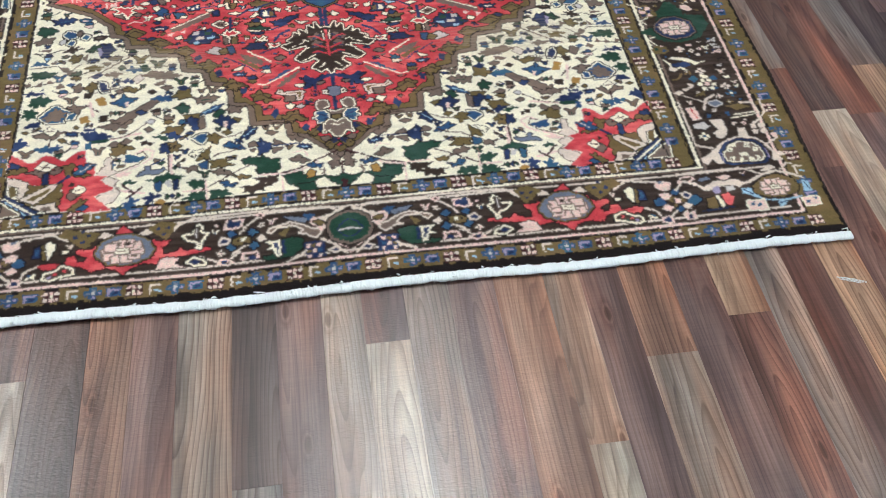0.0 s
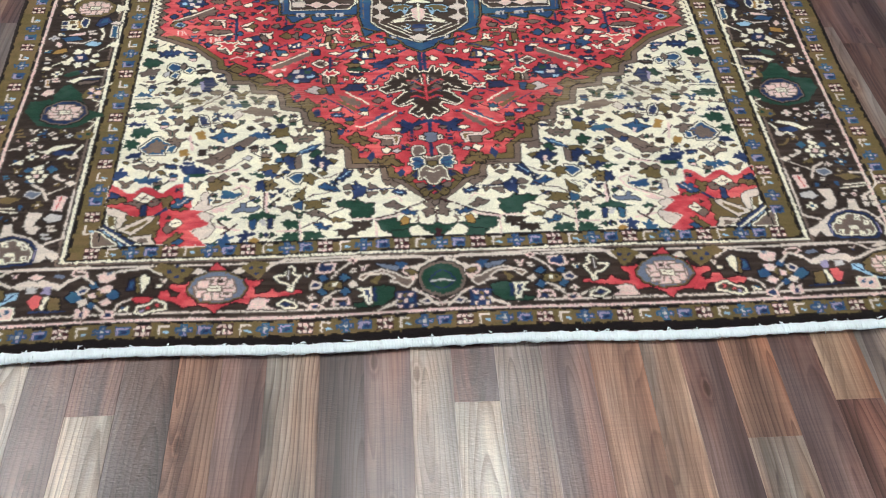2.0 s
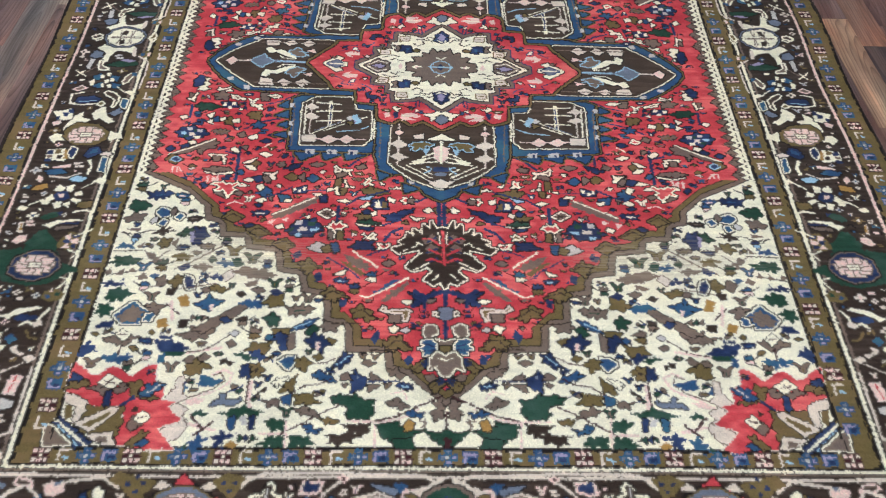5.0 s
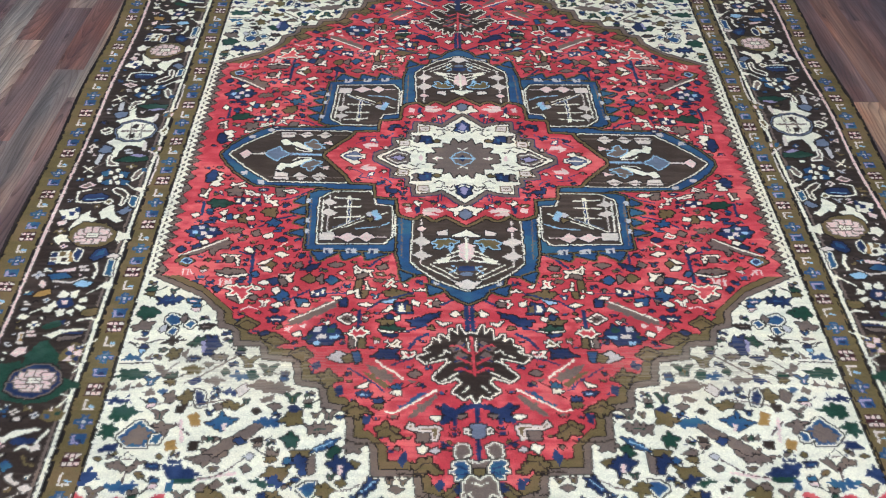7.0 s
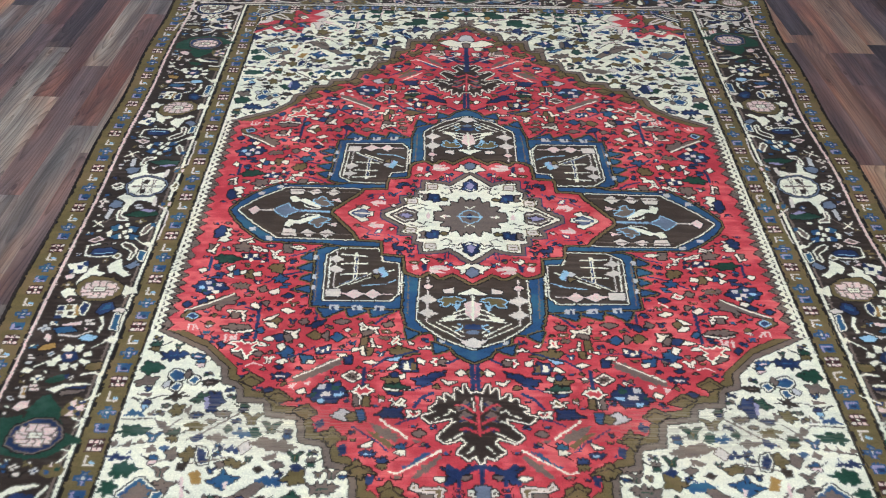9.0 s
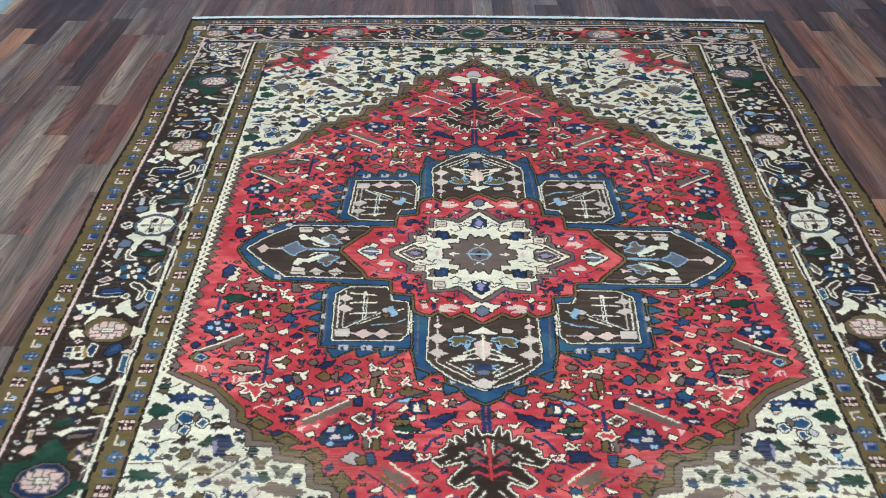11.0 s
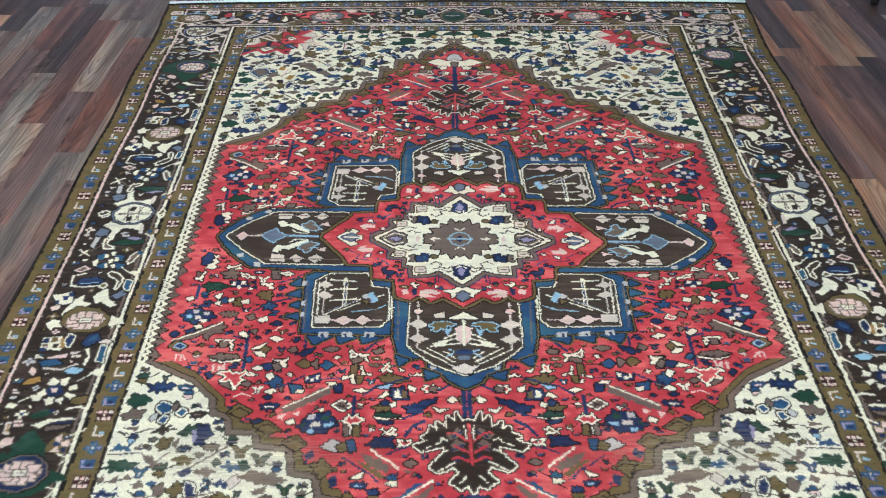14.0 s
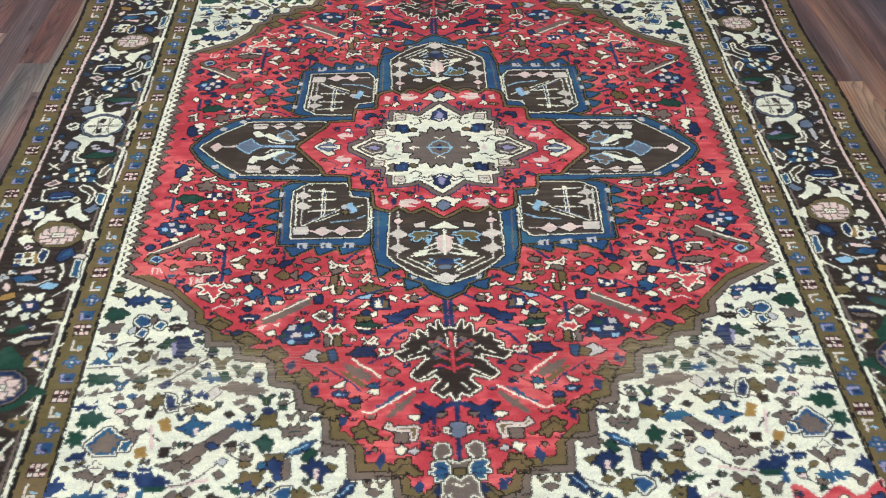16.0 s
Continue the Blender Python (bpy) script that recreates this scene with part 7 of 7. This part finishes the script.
# loose ends of warp along the near cord
for i in range(36):
    f = (i + 0.1 + 0.8 * rng.random()) / 36
    x, y = rug_edge(f, "near")
    up = 1 if i % 3 else -1
    long = 0.003 + (0.010 if i % 5 == 0 else 0.005) * rng.random()
    points = [(x + 0.0014 * k * rng.normal(), y - 0.009 + up * (0.006 + long * k / 4), 0.0165 - 0.0022 * k * (k > 2)) for k in range(5)]
    part("loose_thread", tube_mesh(points, [0.0013, 0.0014, 0.0012, 0.001, 0.0006], 6), CORD, rug)


# ---- small things on the floor ----
def furniture_leg(x, y):
    leg = tagged(new("furniture_leg"), "thin dark steel tube leg with a black rubber foot", "furniture leg")
    leg.location = (x, y, 0)
    part("tube", tube_mesh([(0.0, 0, 0.022), (0.004, 0.002, 0.2), (0.012, 0.006, 0.6)], [0.0115, 0.0115, 0.0115], 16), STEEL, leg, "slim blue-grey steel tube")
    part("foot", tube_mesh([(0, 0, 0.0), (0, 0, 0.004), (0, 0, 0.026), (0, 0, 0.034)], [0.010, 0.0145, 0.0145, 0.0125], 16), RUBBER, leg, "black rubber foot")


furniture_leg(1.645, 2.97)
scrap = tagged(new("thread_scrap"), "wisp of white thread lying on the floor", "thread")
scrap.location = (0.93, 0.012, 0.0)
for k in range(4):
    points = [(-0.02 + 0.01 * i + 0.002 * k, 0.006 - 0.003 * i + 0.004 * math.sin(i * 1.3 + k * 2), 0.002 + 0.001 * math.sin(i + k)) for i in range(6)]
    part("strand", tube_mesh(points, [0.0004, 0.0007, 0.0008, 0.0008, 0.0006, 0.0003], 5), CORD, scrap)


def folded_cloth(x, y):
    """Three pale blue layers for an unidentified pale patch, their edges soft and wavy."""
    cloth = tagged(new("folded_cloth"), "pale blue layered slab lying on the laminate floor", "cloth")
    cloth.location = (x, y, 0)
    for k in range(3):
        bm = bmesh.new()
        n, z, wide, long = 14, 0.001 + 0.009 * k, 0.46 - 0.012 * k, 0.56 - 0.014 * k
        rows = []
        for i in range(n + 1):
            row = []
            for j in range(n + 1):
                u, v = i / n, j / n
                soft = min(1.0, 5 * min(u, 1 - u, v, 1 - v)) ** 0.5
                wave = 0.003 * noise.noise(Vector((u * 5, v * 5, k * 3.1)))
                row.append(bm.verts.new((-wide * u + 0.004 * math.sin(v * 9 + k), long * v + 0.004 * math.sin(u * 8 + 2 * k), z + 0.002 + 0.006 * soft + wave * soft)))
            rows.append(row)
        for i in range(n):
            for j in range(n):
                bm.faces.new((rows[i][j], rows[i][j + 1], rows[i + 1][j + 1], rows[i + 1][j])).smooth = True
        made = bmesh.ops.extrude_face_region(bm, geom=bm.faces[:])
        for v in made["geom"]:
            if isinstance(v, bmesh.types.BMVert):
                v.co.z = z
        bmesh.ops.recalc_face_normals(bm, faces=bm.faces)
        part("fold", bm, PALE_BLUE, cloth)


folded_cloth(-1.815, 2.86)


# ---- the laminate strips ----
STRIP = 0.0811
# where the strips in front of the rug begin, from column -7 on; the others follow at even steps
STARTS = (-0.559, -0.465, -0.390, -0.313, -0.220, -0.143, -0.062, 0.011, 0.089, 0.172, 0.258, 0.353, 0.421, 0.498, 0.592, 0.674, 0.757, 0.825, 0.900)


def strip_start(c):
    if c < -7:
        return STARTS[0] + (c + 7) * STRIP
    return STARTS[c + 7] if c <= 11 else STARTS[-1] + (c - 11) * STRIP


# tones of the strips in front of the rug, with the joint's place: (column, joint, tone before the joint, tone past it)
KNOWN = {
    -12: (-0.2, "grey", "mauve"), -11: (-0.36, "grey", "dark"), -10: (-0.30, "grey", "beige"), -9: (-0.42, "mauve", "russet"), -8: (-0.011, "beige", "russet"), -7: (-0.45, "tan", "dark"), -6: (-0.50, "dark", "orange"),
    -5: (-0.46, "beige", "mauve"), -4: (-0.52, "dark", "greige"), -3: (-0.250, "grey", "dark"), -2: (-0.54, "grey", "mauve"), -1: (-0.50, "mauve", "greige"),
    0: (-0.012, "beige", "mauve"), 1: (-0.48, "dark", "grey"), 2: (-0.50, "orange", "mauve"), 3: (-0.46, "grey", "orange"), 4: (-0.251, "beige", "greige"),
    5: (-0.50, "russet", "mauve"), 6: (-0.101, "greige", "orange"), 7: (-0.42, "tan", "mauve"), 8: (-0.036, "russet", "tan"), 9: (-0.44, "tan", "grey"), 10: (-0.47, "tan", "russet"),
    11: (-0.36, "dark", "tan"), 12: (-0.30, "grey", "russet"), 18: (2.43, "dark", "mauve"), 19: (2.2, "mauve", "russet"), 20: (2.87, "beige", "dark"),
}
# strips beside the rug, from the near end: (where each ends, its tone)
BESIDE = {
    13: ((-0.2, "mauve"), (0.1, "tan"), (0.47, "beige"), (0.97, "dark"), (1.25, "mauve"), (1.732, "tan"), (2.5, "mauve"), (3.0, "tan")),
    14: ((0.0, "dark"), (0.45, "mauve"), (0.95, "russet"), (1.6, "dark"), (2.565, "orange"), (3.1, "dark")),
    15: ((0.2, "dark"), (0.61, "tan"), (1.1, "grey"), (1.7, "mauve"), (2.2, "russet"), (2.43, "mauve"), (3.0, "orange")),
    16: ((0.0, "mauve"), (0.5, "russet"), (1.0, "dark"), (1.6, "russet"), (2.43, "mauve"), (2.9, "tan")),
    17: ((0.3, "grey"), (0.8, "dark"), (1.4, "mauve"), (2.5, "dark"), (3.1, "tan")),
    # Columns -13 to -17: some tones lightened to paint in the floor's sheen.
    -13: ((0.5, "mauve"), (1.1, "grey"), (1.7, "mauve"), (2.3, "greige"), (2.9, "grey")),
    -14: ((0.6, "mauve"), (1.2, "greige"), (1.84, "grey"), (2.6, "russet"), (3.2, "grey")),
    -15: ((0.9, "mauve"), (1.5, "grey"), (2.2, "mauve"), (2.75, "greige"), (3.3, "mauve")),
    -16: ((1.2, "grey"), (2.0, "greige"), (2.75, "russet"), (3.01, "grey"), (3.5, "mauve")),
    -17: ((1.7, "grey"), (2.325, "greige"), (2.9, "dark"), (3.4, "grey")),
    -18: ((1.9, "grey"), (2.5, "mauve"), (2.87, "russet"), (3.4, "mauve")),
    -19: ((2.2, "mauve"), (2.87, "grey"), (3.4, "dark")),
    -20: ((2.0, "dark"), (2.65, "grey"), (3.2, "dark")),
}
pool = ["dark", "mauve", "russet", "grey", "mauve", "mauve", "tan", "dark", "mauve", "russet", "grey", "mauve", "dark"]
draw = random.Random(5)
pieces = []
c0, c1 = int(X0 / STRIP) - 2, int(X1 / STRIP) + 2
for c in range(c0, c1):
    xa, xb = max(X0, strip_start(c)), min(X1, strip_start(c + 1))
    if xb - xa < 0.01:
        continue
    if c in BESIDE:
        low = high = -0.6
        for end, tone in BESIDE[c]:
            pieces.append((xa, xb, high, end, tone))
            high = end
    elif c in KNOWN:
        joint, before, past = KNOWN[c]
        pieces.append((xa, xb, joint - 0.42, joint, before))
        first = max(joint + draw.choice((0.42, 0.52, 0.62)), 0.3) if joint < 1 else joint + draw.choice((0.42, 0.52, 0.62))
        pieces.append((xa, xb, joint, first, past))
        low, high = joint - 0.42, first
    else:
        low = high = -0.6 + draw.random() * 0.6
    while high < Y1:
        long = draw.choice((0.32, 0.42, 0.52, 0.62))
        pieces.append((xa, xb, high, min(Y1, high + long), draw.choice(pool)))
        high += long
    while low > Y0:
        long = draw.choice((0.32, 0.42, 0.52, 0.62))
        pieces.append((xa, xb, max(Y0, low - long), low, draw.choice(pool)))
        low -= long


def strip_mesh(w, d):
    """A strip with a fine bevel all round, its middle at the origin and its face at height 0."""
    g, e = 0.0001, 0.0002
    mesh = bpy.data.meshes.new("floor_strip")
    w, d = w / 2 - g, d / 2 - g
    v = [(sx * w, sy * d, -0.0035) for sx, sy in ((-1, -1), (1, -1), (1, 1), (-1, 1))] + [(sx * w, sy * d, -e) for sx, sy in ((-1, -1), (1, -1), (1, 1), (-1, 1))] + [(sx * (w - e), sy * (d - e), 0) for sx, sy in ((-1, -1), (1, -1), (1, 1), (-1, 1))]
    f = [(8, 9, 10, 11)] + [(i, (i + 1) % 4, 4 + (i + 1) % 4, 4 + i) for i in range(4)] + [(4 + i, 4 + (i + 1) % 4, 8 + (i + 1) % 4, 8 + i) for i in range(4)]
    mesh.from_pydata(v, [], f)
    mesh.materials.append(LAMINATE["mauve"])
    return mesh


meshes, rest_v, rest_f, count = {}, [], [], 0


def near_view(p):
    """Strips on the stretch of floor in front of and beside the rug, not under it."""
    x, y = (p[0] + p[1]) / 2, (p[2] + p[3]) / 2
    hidden = abs(x) < 0.93 and p[2] > 0.2 and p[3] < 2.85
    return not hidden and -0.75 < y < 3.7 and abs(x) < 1.75


for p in pieces:
    w, d = round(p[1] - p[0], 4), round(p[3] - p[2], 4)
    if near_view(p) and count < 300:
        count += 1
        if (w, d) not in meshes:
            meshes[w, d] = strip_mesh(w, d)
        ob = new("floor_strip", meshes[w, d])
        ob.location = ((p[0] + p[1]) / 2, (p[2] + p[3]) / 2, 0)
        ob.parent = floor
        ob.material_slots[0].link = "OBJECT"
        ob.material_slots[0].material = LAMINATE[p[4]]
    else:
        n, e = len(rest_v), 0.0001
        rest_v += [(p[0] + e, p[2] + e, 0), (p[1] - e, p[2] + e, 0), (p[1] - e, p[3] - e, 0), (p[0] + e, p[3] - e, 0)] + [(p[0] + e, p[2] + e, -0.0035), (p[1] - e, p[2] + e, -0.0035), (p[1] - e, p[3] - e, -0.0035), (p[0] + e, p[3] - e, -0.0035)]
        rest_f += [(n, n + 1, n + 2, n + 3)] + [(n + 4 + i, n + 4 + (i + 1) % 4, n + (i + 1) % 4, n + i) for i in range(4)]
mesh = bpy.data.meshes.new("floor_strips")
mesh.from_pydata(rest_v, [], rest_f)
mesh.materials.append(LAMINATE_REST)
ob = new("floor_strips", mesh)
ob.parent = floor
tagged(ob, "brown and grey laminate strips", kind="stuff")
